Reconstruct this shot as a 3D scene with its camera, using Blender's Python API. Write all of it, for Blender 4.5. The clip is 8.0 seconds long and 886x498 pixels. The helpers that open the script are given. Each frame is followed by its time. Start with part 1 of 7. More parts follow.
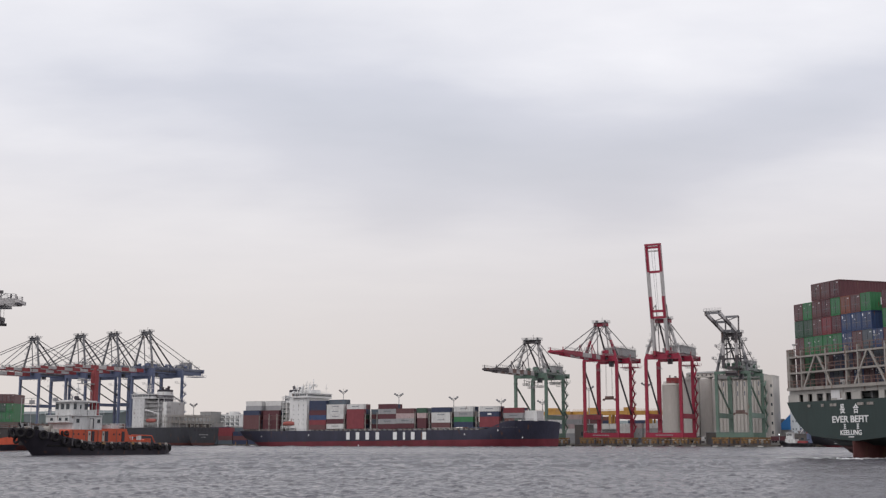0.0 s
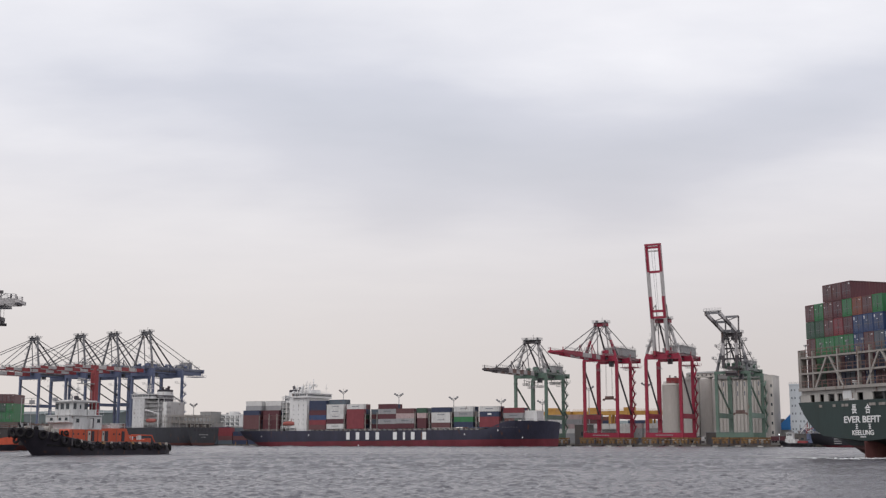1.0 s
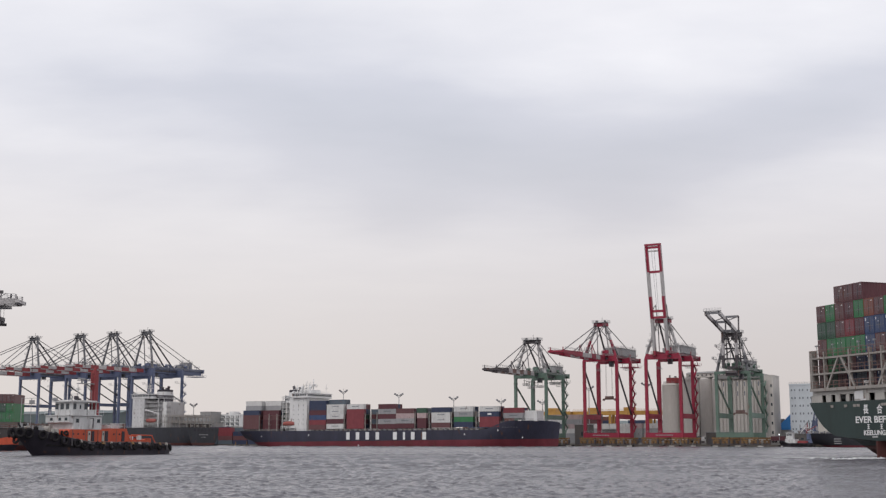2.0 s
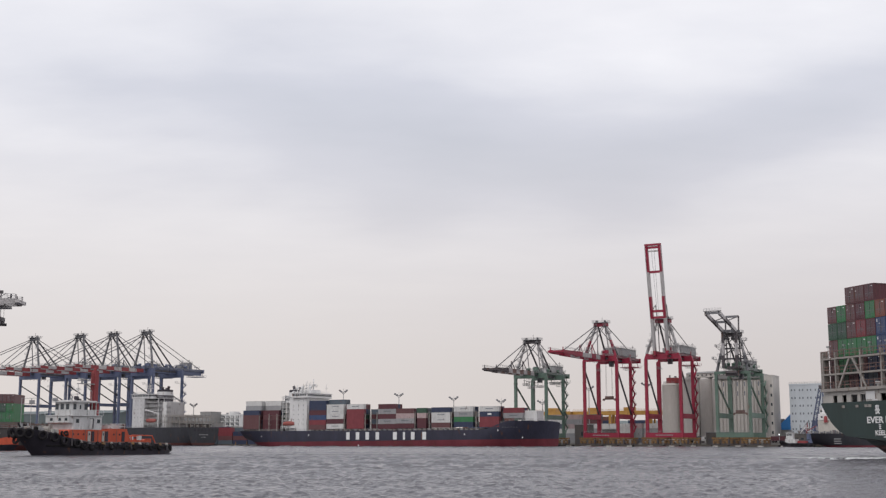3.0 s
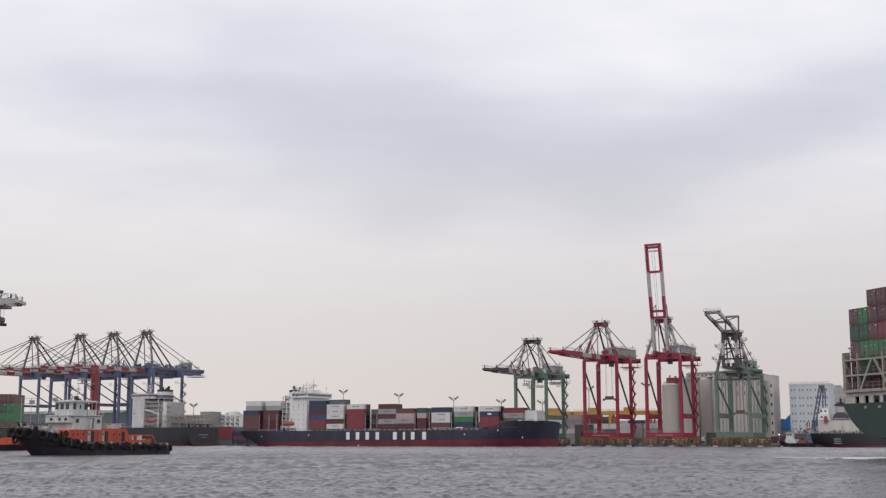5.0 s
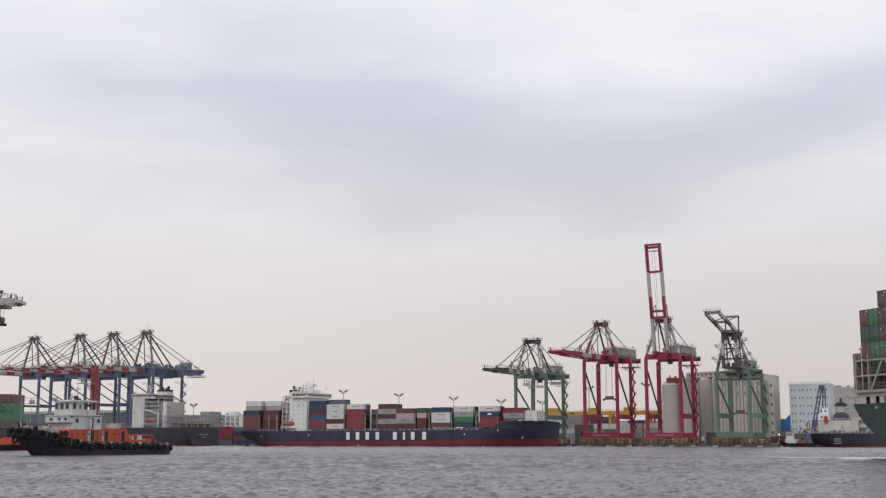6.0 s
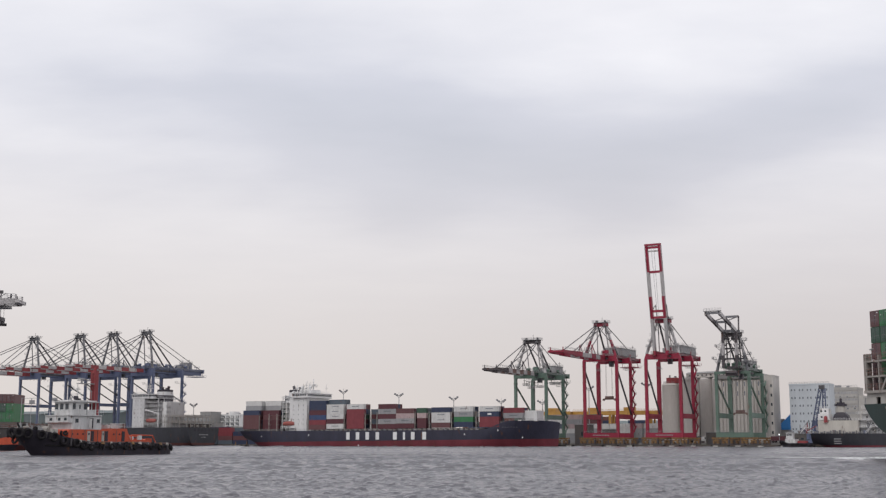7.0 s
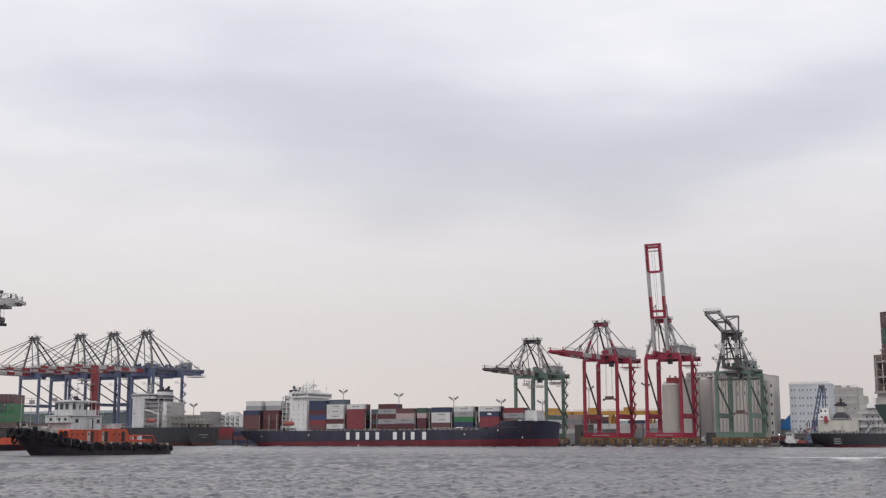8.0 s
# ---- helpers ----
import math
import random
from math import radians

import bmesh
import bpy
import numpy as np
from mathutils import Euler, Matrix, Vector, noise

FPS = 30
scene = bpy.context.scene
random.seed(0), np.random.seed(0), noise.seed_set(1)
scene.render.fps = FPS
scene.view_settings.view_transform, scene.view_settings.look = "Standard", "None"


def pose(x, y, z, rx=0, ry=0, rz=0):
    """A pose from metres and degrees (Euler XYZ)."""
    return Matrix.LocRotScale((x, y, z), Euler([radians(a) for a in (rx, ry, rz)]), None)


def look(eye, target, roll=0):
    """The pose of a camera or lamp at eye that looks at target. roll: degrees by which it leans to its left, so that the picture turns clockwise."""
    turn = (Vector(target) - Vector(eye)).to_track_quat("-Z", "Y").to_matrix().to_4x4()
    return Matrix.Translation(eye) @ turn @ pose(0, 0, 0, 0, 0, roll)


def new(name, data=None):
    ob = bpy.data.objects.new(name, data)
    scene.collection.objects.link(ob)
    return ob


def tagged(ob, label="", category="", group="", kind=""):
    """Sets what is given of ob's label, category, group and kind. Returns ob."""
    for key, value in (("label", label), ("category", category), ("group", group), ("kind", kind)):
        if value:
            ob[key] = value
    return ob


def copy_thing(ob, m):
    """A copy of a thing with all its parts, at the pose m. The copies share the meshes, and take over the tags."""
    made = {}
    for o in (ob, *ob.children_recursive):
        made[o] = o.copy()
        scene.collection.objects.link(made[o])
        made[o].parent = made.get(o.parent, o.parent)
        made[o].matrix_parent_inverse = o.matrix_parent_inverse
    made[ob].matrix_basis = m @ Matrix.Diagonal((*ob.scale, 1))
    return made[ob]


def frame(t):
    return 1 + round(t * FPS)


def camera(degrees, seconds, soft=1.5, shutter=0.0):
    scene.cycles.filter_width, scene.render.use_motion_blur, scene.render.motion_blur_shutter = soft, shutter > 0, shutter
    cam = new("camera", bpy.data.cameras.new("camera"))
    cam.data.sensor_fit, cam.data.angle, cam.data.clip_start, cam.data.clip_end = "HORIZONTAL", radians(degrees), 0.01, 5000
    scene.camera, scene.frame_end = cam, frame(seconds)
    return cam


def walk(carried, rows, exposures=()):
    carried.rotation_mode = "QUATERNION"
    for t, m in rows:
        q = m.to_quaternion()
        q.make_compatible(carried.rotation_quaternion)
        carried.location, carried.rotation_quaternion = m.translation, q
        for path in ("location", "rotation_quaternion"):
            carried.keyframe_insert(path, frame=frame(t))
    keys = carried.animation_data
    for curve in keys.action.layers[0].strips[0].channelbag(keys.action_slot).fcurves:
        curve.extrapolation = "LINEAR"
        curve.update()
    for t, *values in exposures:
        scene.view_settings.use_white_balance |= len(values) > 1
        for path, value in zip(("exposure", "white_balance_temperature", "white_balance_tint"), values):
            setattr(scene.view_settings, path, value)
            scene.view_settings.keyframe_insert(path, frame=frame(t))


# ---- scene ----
cam = camera(40.0, 8.0, soft=1.3)
EYE = (0.0, 0.0, 2.5)
VIEW = look(EYE, (0.0, 100.0, 2.5 + 15.89))
walk(cam, [(0.0, VIEW), (8.0, VIEW)])

# ---- sky and sun: a bright overcast ----
world = bpy.data.worlds.new("overcast_sky")
scene.world = world
world.use_nodes = True


def overcast(nt):
    n, ln = nt.nodes, nt.links
    n.clear()
    out, bg = n.new("ShaderNodeOutputWorld"), n.new("ShaderNodeBackground")
    sky = n.new("ShaderNodeTexSky")
    sky.sky_type, sky.sun_disc = "NISHITA", False
    sky.sun_elevation, sky.sun_rotation = radians(52), radians(215)
    tc = n.new("ShaderNodeTexCoord")
    sep = n.new("ShaderNodeSeparateXYZ")
    ln.new(tc.outputs["Generated"], sep.inputs[0])

    def m(op, a, b=None, c=None):
        k = n.new("ShaderNodeMath")
        k.operation = op
        for i, v in enumerate((a, b, c)):
            if v is None:
                continue
            if isinstance(v, (int, float)):
                k.inputs[i].default_value = v
            else:
                ln.new(v, k.inputs[i])
        return k.outputs[0]

    z = m("MAXIMUM", sep.outputs[2], 0.0)
    flat = m("ADD", z, 0.16)
    u, v = m("DIVIDE", sep.outputs[0], flat), m("DIVIDE", sep.outputs[1], flat)
    comb = n.new("ShaderNodeCombineXYZ")
    ln.new(u, comb.inputs[0])
    ln.new(v, comb.inputs[1])

    def cloud(scale, detail, rough, offset, stretch):
        mp = n.new("ShaderNodeMapping")
        mp.inputs["Location"].default_value = offset
        mp.inputs["Scale"].default_value = stretch
        mp.inputs["Rotation"].default_value = (0, 0, radians(-5))
        ln.new(comb.outputs[0], mp.inputs[0])
        t = n.new("ShaderNodeTexNoise")
        t.inputs["Scale"].default_value = scale
        t.inputs["Detail"].default_value = detail
        t.inputs["Roughness"].default_value = rough
        ln.new(mp.outputs[0], t.inputs["Vector"])
        return t.outputs["Fac"]

    big = cloud(1.15, 3.0, 0.5, (0.35, 1.1, 0), (1.0, 1.0, 1))
    fine = cloud(4.2, 7.0, 0.52, (3.1, 0.4, 0), (0.95, 1.5, 1))

    # the long grey roll of cloud across the middle of the sky, thicker towards the right
    def roll(at_z, slope, bend, width, at_x, reach):
        mid = m("ADD", m("MULTIPLY", sep.outputs[0], slope), at_z)
        mid = m("ADD", mid, m("MULTIPLY", m("SUBTRACT", big, 0.5), bend))
        dz = m("DIVIDE", m("SUBTRACT", sep.outputs[2], mid), width)
        dx = m("DIVIDE", m("SUBTRACT", sep.outputs[0], at_x), reach)
        r2 = m("ADD", m("MULTIPLY", dz, dz), m("MULTIPLY", dx, dx))
        return m("POWER", 2.718, m("MULTIPLY", r2, -1.0))

    rolls = ((0.257, -0.06, 0.08, 0.052, -0.03, 0.17, 0.80), (0.195, 0.20, 0.03, 0.036, 0.27, 0.16, 0.60), (0.182, 0.0, 0.03, 0.022, -0.04, 0.055, 0.34),
             (0.184, 0.0, 0.03, 0.022, 0.15, 0.055, 0.34), (0.272, 0.0, 0.05, 0.030, -0.27, 0.13, 0.30), (0.208, 0.0, 0.05, 0.024, -0.22, 0.15, 0.24),
             (0.335, 0.0, 0.05, 0.022, -0.12, 0.11, 0.30), (0.215, 0.0, 0.05, 0.030, 0.08, 0.12, 0.34))
    grey = 0.0
    for at_z, slope, bend, width, at_x, reach, weight in rolls:
        grey = m("ADD", m("MULTIPLY", roll(at_z, slope, bend, width, at_x, reach), weight), grey)
    mixed = m("ADD", m("MULTIPLY", m("SUBTRACT", big, 0.5), 0.22), m("MULTIPLY", m("SUBTRACT", fine, 0.5), 0.38))
    high = m("SUBTRACT", 1.0, m("POWER", 2.718, m("MULTIPLY", z, -9.0)))
    dark = m("ADD", m("MULTIPLY", grey, 0.80), m("MULTIPLY", mixed, high))
    dark = m("ADD", dark, 0.06)

    ramp = n.new("ShaderNodeValToRGB")
    e = ramp.color_ramp.elements
    e[0].position, e[0].color = 0.0, (0.948, 0.942, 0.985, 1)
    e[1].position, e[1].color = 1.0, (0.548, 0.575, 0.650, 1)
    mid = e.new(0.45)
    mid.color = (0.695, 0.708, 0.785, 1)
    ln.new(dark, ramp.inputs[0])
    low = n.new("ShaderNodeMix")
    low.data_type = "RGBA"
    side, warm = n.new("ShaderNodeMapRange"), n.new("ShaderNodeMix")
    side.interpolation_type, warm.data_type = "SMOOTHSTEP", "RGBA"
    side.inputs["From Min"].default_value, side.inputs["From Max"].default_value = -0.25, 0.34
    warm.inputs["A"].default_value, warm.inputs["B"].default_value = (0.742, 0.684, 0.662, 1), (0.642, 0.585, 0.572, 1)
    ln.new(sep.outputs[0], side.inputs[0])
    ln.new(side.outputs[0], warm.inputs["Factor"])
    ln.new(warm.outputs["Result"], low.inputs["A"])
    ln.new(ramp.outputs[0], low.inputs["B"])
    up = n.new("ShaderNodeMapRange")
    up.interpolation_type = "SMOOTHSTEP"
    up.inputs["From Min"].default_value, up.inputs["From Max"].default_value = 0.02, 0.31
    ln.new(z, up.inputs[0])
    ln.new(up.outputs[0], low.inputs["Factor"])
    dim = n.new("ShaderNodeMix")
    dim.data_type, dim.blend_type = "RGBA", "MULTIPLY"
    dim.inputs["Factor"].default_value = 1.0
    dim.inputs["B"].default_value = (0.1, 0.1, 0.1, 1)
    ln.new(sky.outputs[0], dim.inputs["A"])
    veil = n.new("ShaderNodeMix")
    veil.data_type = "RGBA"
    veil.inputs["Factor"].default_value = 0.95
    ln.new(dim.outputs["Result"], veil.inputs["A"])
    ln.new(low.outputs["Result"], veil.inputs["B"])
    ln.new(veil.outputs["Result"], bg.inputs["Color"])
    bg.inputs["Strength"].default_value = 1.0
    ln.new(bg.outputs[0], out.inputs[0])


overcast(world.node_tree)
sun_data = bpy.data.lights.new("sun", "SUN")
sun_data.energy, sun_data.angle, sun_data.color = 0.9, radians(30), (1.0, 0.96, 0.91)
sun = new("sun", sun_data)
sun.matrix_world = look((-60, -90, 140), (0, 0, 0))
scene.view_settings.exposure = 0.0


# ---- materials ----
def paint(name, rgb, rough=0.5, metal=0.0, wear=0.25, size=1.5, rust=0.0, bump=0.02, streaks=True):
    """Weathered paint: blotches, grain, running streaks and some rust."""
    mat = bpy.data.materials.new(name)
    mat.use_nodes = True
    nt = mat.node_tree
    n, ln = nt.nodes, nt.links
    bsdf = n["Principled BSDF"]
    bsdf.inputs["Roughness"].default_value, bsdf.inputs["Metallic"].default_value = rough, metal
    tc, info = n.new("ShaderNodeTexCoord"), n.new("ShaderNodeObjectInfo")
    mp = n.new("ShaderNodeMapping")
    mp.inputs["Scale"].default_value = (1, 1, 0.22 if streaks else 1)
    add = n.new("ShaderNodeVectorMath")
    ln.new(tc.outputs["Object"], add.inputs[0])
    shift = n.new("ShaderNodeMath")
    shift.operation = "MULTIPLY"
    shift.inputs[1].default_value = 37.0
    ln.new(info.outputs["Random"], shift.inputs[0])
    ln.new(shift.outputs[0], add.inputs[1])
    ln.new(add.outputs[0], mp.inputs[0])

    def tex(scale, detail):
        t = n.new("ShaderNodeTexNoise")
        t.inputs["Scale"].default_value, t.inputs["Detail"].default_value = scale, detail
        ln.new(mp.outputs[0], t.inputs["Vector"])
        return t.outputs["Fac"]

    coarse, grain = tex(1.0 / size, 4.0), tex(9.0 / size, 5.0)
    ramp = n.new("ShaderNodeValToRGB")
    lo, hi = 1.0 - wear, 1.0 + wear * 0.55
    ramp.color_ramp.elements[0].position, ramp.color_ramp.elements[1].position = 0.28, 0.72
    ramp.color_ramp.elements[0].color = (*[c * lo for c in rgb], 1)
    ramp.color_ramp.elements[1].color = (*[min(0.9, c * hi + 0.012 * wear) for c in rgb], 1)
    half = n.new("ShaderNodeMix")
    half.inputs["Factor"].default_value = 0.4
    ln.new(coarse, half.inputs["A"])
    ln.new(grain, half.inputs["B"])
    ln.new(half.outputs["Result"], ramp.inputs[0])
    colour = ramp.outputs[0]
    if rust > 0:
        cut = n.new("ShaderNodeMapRange")
        cut.inputs["From Min"].default_value, cut.inputs["From Max"].default_value = 0.66 - 0.2 * rust, 0.74 - 0.1 * rust
        ln.new(tex(2.3 / size, 7.0), cut.inputs[0])
        mix = n.new("ShaderNodeMix")
        mix.data_type = "RGBA"
        ln.new(cut.outputs[0], mix.inputs["Factor"])
        ln.new(colour, mix.inputs["A"])
        mix.inputs["B"].default_value = (0.13, 0.06, 0.035, 1)
        colour = mix.outputs["Result"]
    if max(rgb) < 0.02:
        bsdf.inputs["Specular IOR Level"].default_value = 0.25
    ln.new(colour, bsdf.inputs["Base Color"])
    b = n.new("ShaderNodeBump")
    b.inputs["Strength"].default_value, b.inputs["Distance"].default_value = 0.4, bump
    ln.new(grain, b.inputs["Height"])
    ln.new(b.outputs[0], bsdf.inputs["Normal"])
    return mat


def glass(name, rgb=(0.03, 0.04, 0.05)):
    mat = bpy.data.materials.new(name)
    mat.use_nodes = True
    b = mat.node_tree.nodes["Principled BSDF"]
    b.inputs["Base Color"].default_value = (*rgb, 1)
    b.inputs["Roughness"].default_value = 0.08
    return mat


def sea():
    mat = bpy.data.materials.new("harbour_water")
    mat.use_nodes = True
    nt = mat.node_tree
    n, ln = nt.nodes, nt.links
    bsdf = n["Principled BSDF"]
    bsdf.inputs["Base Color"].default_value = (0.080, 0.077, 0.090, 1)
    bsdf.inputs["Roughness"].default_value = 0.24
    bsdf.inputs["IOR"].default_value = 1.333
    tc = n.new("ShaderNodeTexCoord")

    def tex(scale, detail, stretch, rough=0.55):
        mp = n.new("ShaderNodeMapping")
        mp.inputs["Scale"].default_value = stretch
        mp.inputs["Rotation"].default_value = (0, 0, radians(9))
        ln.new(tc.outputs["Object"], mp.inputs[0])
        t = n.new("ShaderNodeTexNoise")
        t.inputs["Scale"].default_value, t.inputs["Detail"].default_value = scale, detail
        t.inputs["Roughness"].default_value = rough
        ln.new(mp.outputs[0], t.inputs["Vector"])
        return t.outputs["Fac"]

    def span(value, lo, hi, to_lo, to_hi):
        k = n.new("ShaderNodeMapRange")
        k.interpolation_type = "SMOOTHSTEP"
        for key, v in (("From Min", lo), ("From Max", hi), ("To Min", to_lo), ("To Max", to_hi)):
            k.inputs[key].default_value = v
        ln.new(value, k.inputs[0])
        return k.outputs[0]

    def times(p, q):
        k = n.new("ShaderNodeMath")
        k.operation = "MULTIPLY"
        ln.new(p, k.inputs[0])
        ln.new(q, k.inputs[1])
        return k.outputs[0]

    sep = n.new("ShaderNodeSeparateXYZ")
    ln.new(tc.outputs["Object"], sep.inputs[0])
    y = sep.outputs[1]
    # gusts roughen the surface in long patches; the fairway is churned by traffic
    gust = span(tex(0.022, 4.0, (0.35, 1.5, 1)), 0.38, 0.62, 0.35, 1.0)
    fairway = times(span(y, 176, 190, 0, 1), span(y, 265, 340, 1, 0))
    belt = fairway
    # the ship under way leaves a churned patch
    wash = n.new("ShaderNodeMath")
    wash.operation = "MAXIMUM"
    ln.new(fairway, wash.inputs[0])
    ln.new(times(times(span(y, 95, 150, 0, 1), span(y, 240, 300, 1, 0)), span(sep.outputs[0], 28, 60, 0, 0.5)), wash.inputs[1])
    fairway = wash.outputs[0]
    rough = n.new("ShaderNodeMath")
    rough.operation = "MULTIPLY_ADD"
    ln.new(times(gust, fairway), rough.inputs[0])
    rough.inputs[1].default_value, rough.inputs[2].default_value = 0.10, 0.20
    ln.new(rough.outputs[0], bsdf.inputs["Roughness"])
    patch = span(tex(0.03, 5.0, (0.55, 1.6, 1)), 0.36, 0.60, 0.15, 1.0)
    b0, b1, b2, b3 = (n.new("ShaderNodeBump") for _ in range(4))
    for node, dist, height, amount in ((b0, 3.4, tex(0.075, 9.0, (0.42, 1.0, 1), 0.56), span(y, 90, 190, 0.22, 0.8)),
                                       (b1, 0.22, tex(2.4, 3.0, (0.6, 1.0, 1)), gust), (b2, 0.11, tex(5.0, 4.0, (0.85, 1.0, 1)), gust), (b3, 2.2, tex(0.32, 5.0, (0.55, 0.8, 1)), times(belt, patch))):
        node.inputs["Distance"].default_value = dist
        ln.new(height, node.inputs["Height"])
        ln.new(amount, node.inputs["Strength"])
    ln.new(b0.outputs[0], b1.inputs["Normal"])
    ln.new(b1.outputs[0], b2.inputs["Normal"])
    ln.new(b2.outputs[0], b3.inputs["Normal"])
    ln.new(b3.outputs[0], bsdf.inputs["Normal"])
    return mat


WATER = sea()
# navy set paler than the hull's own, with distance haze taken into it
NAVY = paint("navy_hull_paint", (0.039, 0.039, 0.065), 0.42, wear=0.35, size=6, rust=0.1)
BOOT = paint("red_boot_paint", (0.165, 0.027, 0.040), 0.5, wear=0.35, size=6, rust=0.15)
GREENHULL = paint("green_hull_paint", (0.014, 0.033, 0.031), 0.45, wear=0.3, size=5)
OXIDE = paint("oxide_red_paint", (0.10, 0.030, 0.027), 0.6, wear=0.4, size=2, rust=0.3)
WHITE = paint("white_ship_paint", (0.70, 0.695, 0.69), 0.45, wear=0.16, size=3, rust=0.1)
CREAM = paint("cream_ship_paint", (0.43, 0.41, 0.38), 0.5, wear=0.2, size=3, rust=0.25)
DECK = paint("deck_paint", (0.10, 0.09, 0.085), 0.7, wear=0.35, size=3, rust=0.3)
BLACK = paint("black_paint", (0.027, 0.0225, 0.034), 0.6, wear=0.45, size=1.5, rust=0.15)
RUBBER = paint("tyre_rubber", (0.017, 0.015, 0.017), 0.85, wear=0.5, size=0.6, streaks=False)
LASH = paint("buff_lashing_steel", (0.31, 0.285, 0.262), 0.6, wear=0.25, size=1.5, rust=0.25)
GALV = paint("galvanised_steel", (0.34, 0.34, 0.35), 0.5, 0.4, wear=0.25, size=1.5, rust=0.15)
# wire steel lightened; haze over the far cranes is part of this tone
DARKSTEEL = paint("dark_wire_steel", (0.082, 0.077, 0.084), 0.55, 0.1, wear=0.3)
ORANGE = paint("orange_red_paint", (0.50, 0.075, 0.030), 0.5, wear=0.25, size=1.5, rust=0.1)
LIFEBOAT = paint("lifeboat_orange", (0.32, 0.085, 0.07), 0.5, wear=0.1)
CRANE_RED = paint("crane_red_paint", (0.30, 0.015, 0.045), 0.45, wear=0.3, size=4, rust=0.08)
CRANE_GREEN = paint("crane_green_paint", (0.120, 0.185, 0.148), 0.5, wear=0.28, size=4, rust=0.15)
CRANE_BLUE = paint("crane_blue_paint", (0.110, 0.134, 0.222), 0.5, wear=0.25, size=4, rust=0.1)
CRANE_GREY = paint("crane_grey_paint", (0.165, 0.165, 0.18), 0.5, wear=0.25, size=4, rust=0.15)
CRANE_WHITE = paint("crane_white_paint", (0.47, 0.45, 0.45), 0.5, wear=0.3, size=3, rust=0.3)
CRANE_DARK = paint("dark_crane_paint", (0.075, 0.064, 0.070), 0.55, wear=0.4, size=2, rust=0.3)
RAIL_RED = paint("faded_rail_paint", (0.19, 0.115, 0.10), 0.6, wear=0.3, size=1, rust=0.2)
DULL_RED = paint("faded_red_paint", (0.28, 0.045, 0.050), 0.55, wear=0.3, size=3, rust=0.15)
YELLOW = paint("gantry_yellow_paint", (0.49, 0.27, 0.065), 0.5, wear=0.2, size=3, rust=0.1)
RUSTY = paint("rusty_bogie_paint", (0.25, 0.145, 0.055), 0.7, wear=0.6, size=0.8, rust=0.9)
CONCRETE = paint("quay_concrete", (0.12, 0.105, 0.09), 0.85, wear=0.45, size=2.5, rust=0.35, bump=0.05)
APRON = paint("quay_apron_concrete", (0.28, 0.27, 0.26), 0.9, wear=0.25, size=6, streaks=False)
SILO = paint("silo_concrete", (0.54, 0.51, 0.48), 0.85, wear=0.16, size=6, bump=0.05)
SILO_GREY = paint("grey_silo_concrete", (0.52, 0.49, 0.47), 0.85, wear=0.2, size=6, bump=0.05)
WALL_WHITE = paint("pale_blue_render", (0.53, 0.565, 0.60), 0.8, wear=0.16, size=5)
WALL_GREY = paint("grey_render", (0.27, 0.265, 0.26), 0.85, wear=0.2, size=5)
WALL_TAN = paint("tan_render", (0.43, 0.41, 0.385), 0.85, wear=0.2, size=5)
BLUE_SHEET = paint("blue_sheet_roof", (0.035, 0.20, 0.52), 0.45, wear=0.15, size=2)
FOAM = paint("sea_foam", (0.66, 0.67, 0.68), 0.9, wear=0.15, size=0.5, streaks=False)
LETTER = paint("white_lettering", (0.78, 0.78, 0.78), 0.5, wear=0.08)
PANE = glass("dark_window_glass")


def mixed_boxes():
    """Dull container colours that change from box to box."""
    mat = paint("mixed_container_paint", (0.2, 0.2, 0.2), 0.6, wear=0.2)
    n, ln = mat.node_tree.nodes, mat.node_tree.links
    geo, ramp = n.new("ShaderNodeNewGeometry"), n.new("ShaderNodeValToRGB")
    ramp.color_ramp.interpolation = "CONSTANT"
    cols = ((0.11, 0.04, 0.04), (0.22, 0.20, 0.19), (0.10, 0.11, 0.13), (0.30, 0.29, 0.28), (0.15, 0.06, 0.045), (0.05, 0.09, 0.07), (0.04, 0.06, 0.12))
    e = ramp.color_ramp.elements
    for i, c in enumerate(cols):
        k = e[i] if i < 2 else e.new(i / len(cols))
        k.position, k.color = i / len(cols), (*c, 1)
    ln.new(geo.outputs["Random Per Island"], ramp.inputs[0])
    ln.new(ramp.outputs[0], n["Principled BSDF"].inputs["Base Color"])
    return mat


MIXED = mixed_boxes()
# worn white, greyed so that shading over the wheelhouse sits in the colour
TUG_WHITE = paint("worn_greyed_white_paint", (0.60, 0.60, 0.60), 0.5, wear=0.3, size=1.2, rust=0.3)
# black hulls lifted to a greyer tone that includes the far haze
DARK_HULL = paint("black_hull_paint", (0.034, 0.035, 0.044), 0.6, wear=0.35, size=5, rust=0.12)
BUFF = paint("buff_house_paint", (0.54, 0.51, 0.46), 0.55, wear=0.2, size=3, rust=0.2)
OLD_WHITE = paint("worn_greyed_white_paint", (0.60, 0.595, 0.60), 0.5, wear=0.28, size=2.5, rust=0.25)
OLD_GREY = paint("pale_grey_ship_paint", (0.40, 0.385, 0.385), 0.5, wear=0.25, size=3, rust=0.2)
HOUSE_PALE = paint("pale_house_sheet", (0.36, 0.355, 0.36), 0.55, wear=0.25, size=2.5, rust=0.2)


def lamp_glow():
    mat = bpy.data.materials.new("lit_floodlight")
    mat.use_nodes = True
    bsdf = mat.node_tree.nodes["Principled BSDF"]
    bsdf.inputs["Emission Color"].default_value = (1, 1, 1, 1)
    bsdf.inputs["Emission Strength"].default_value = 2.5
    return mat


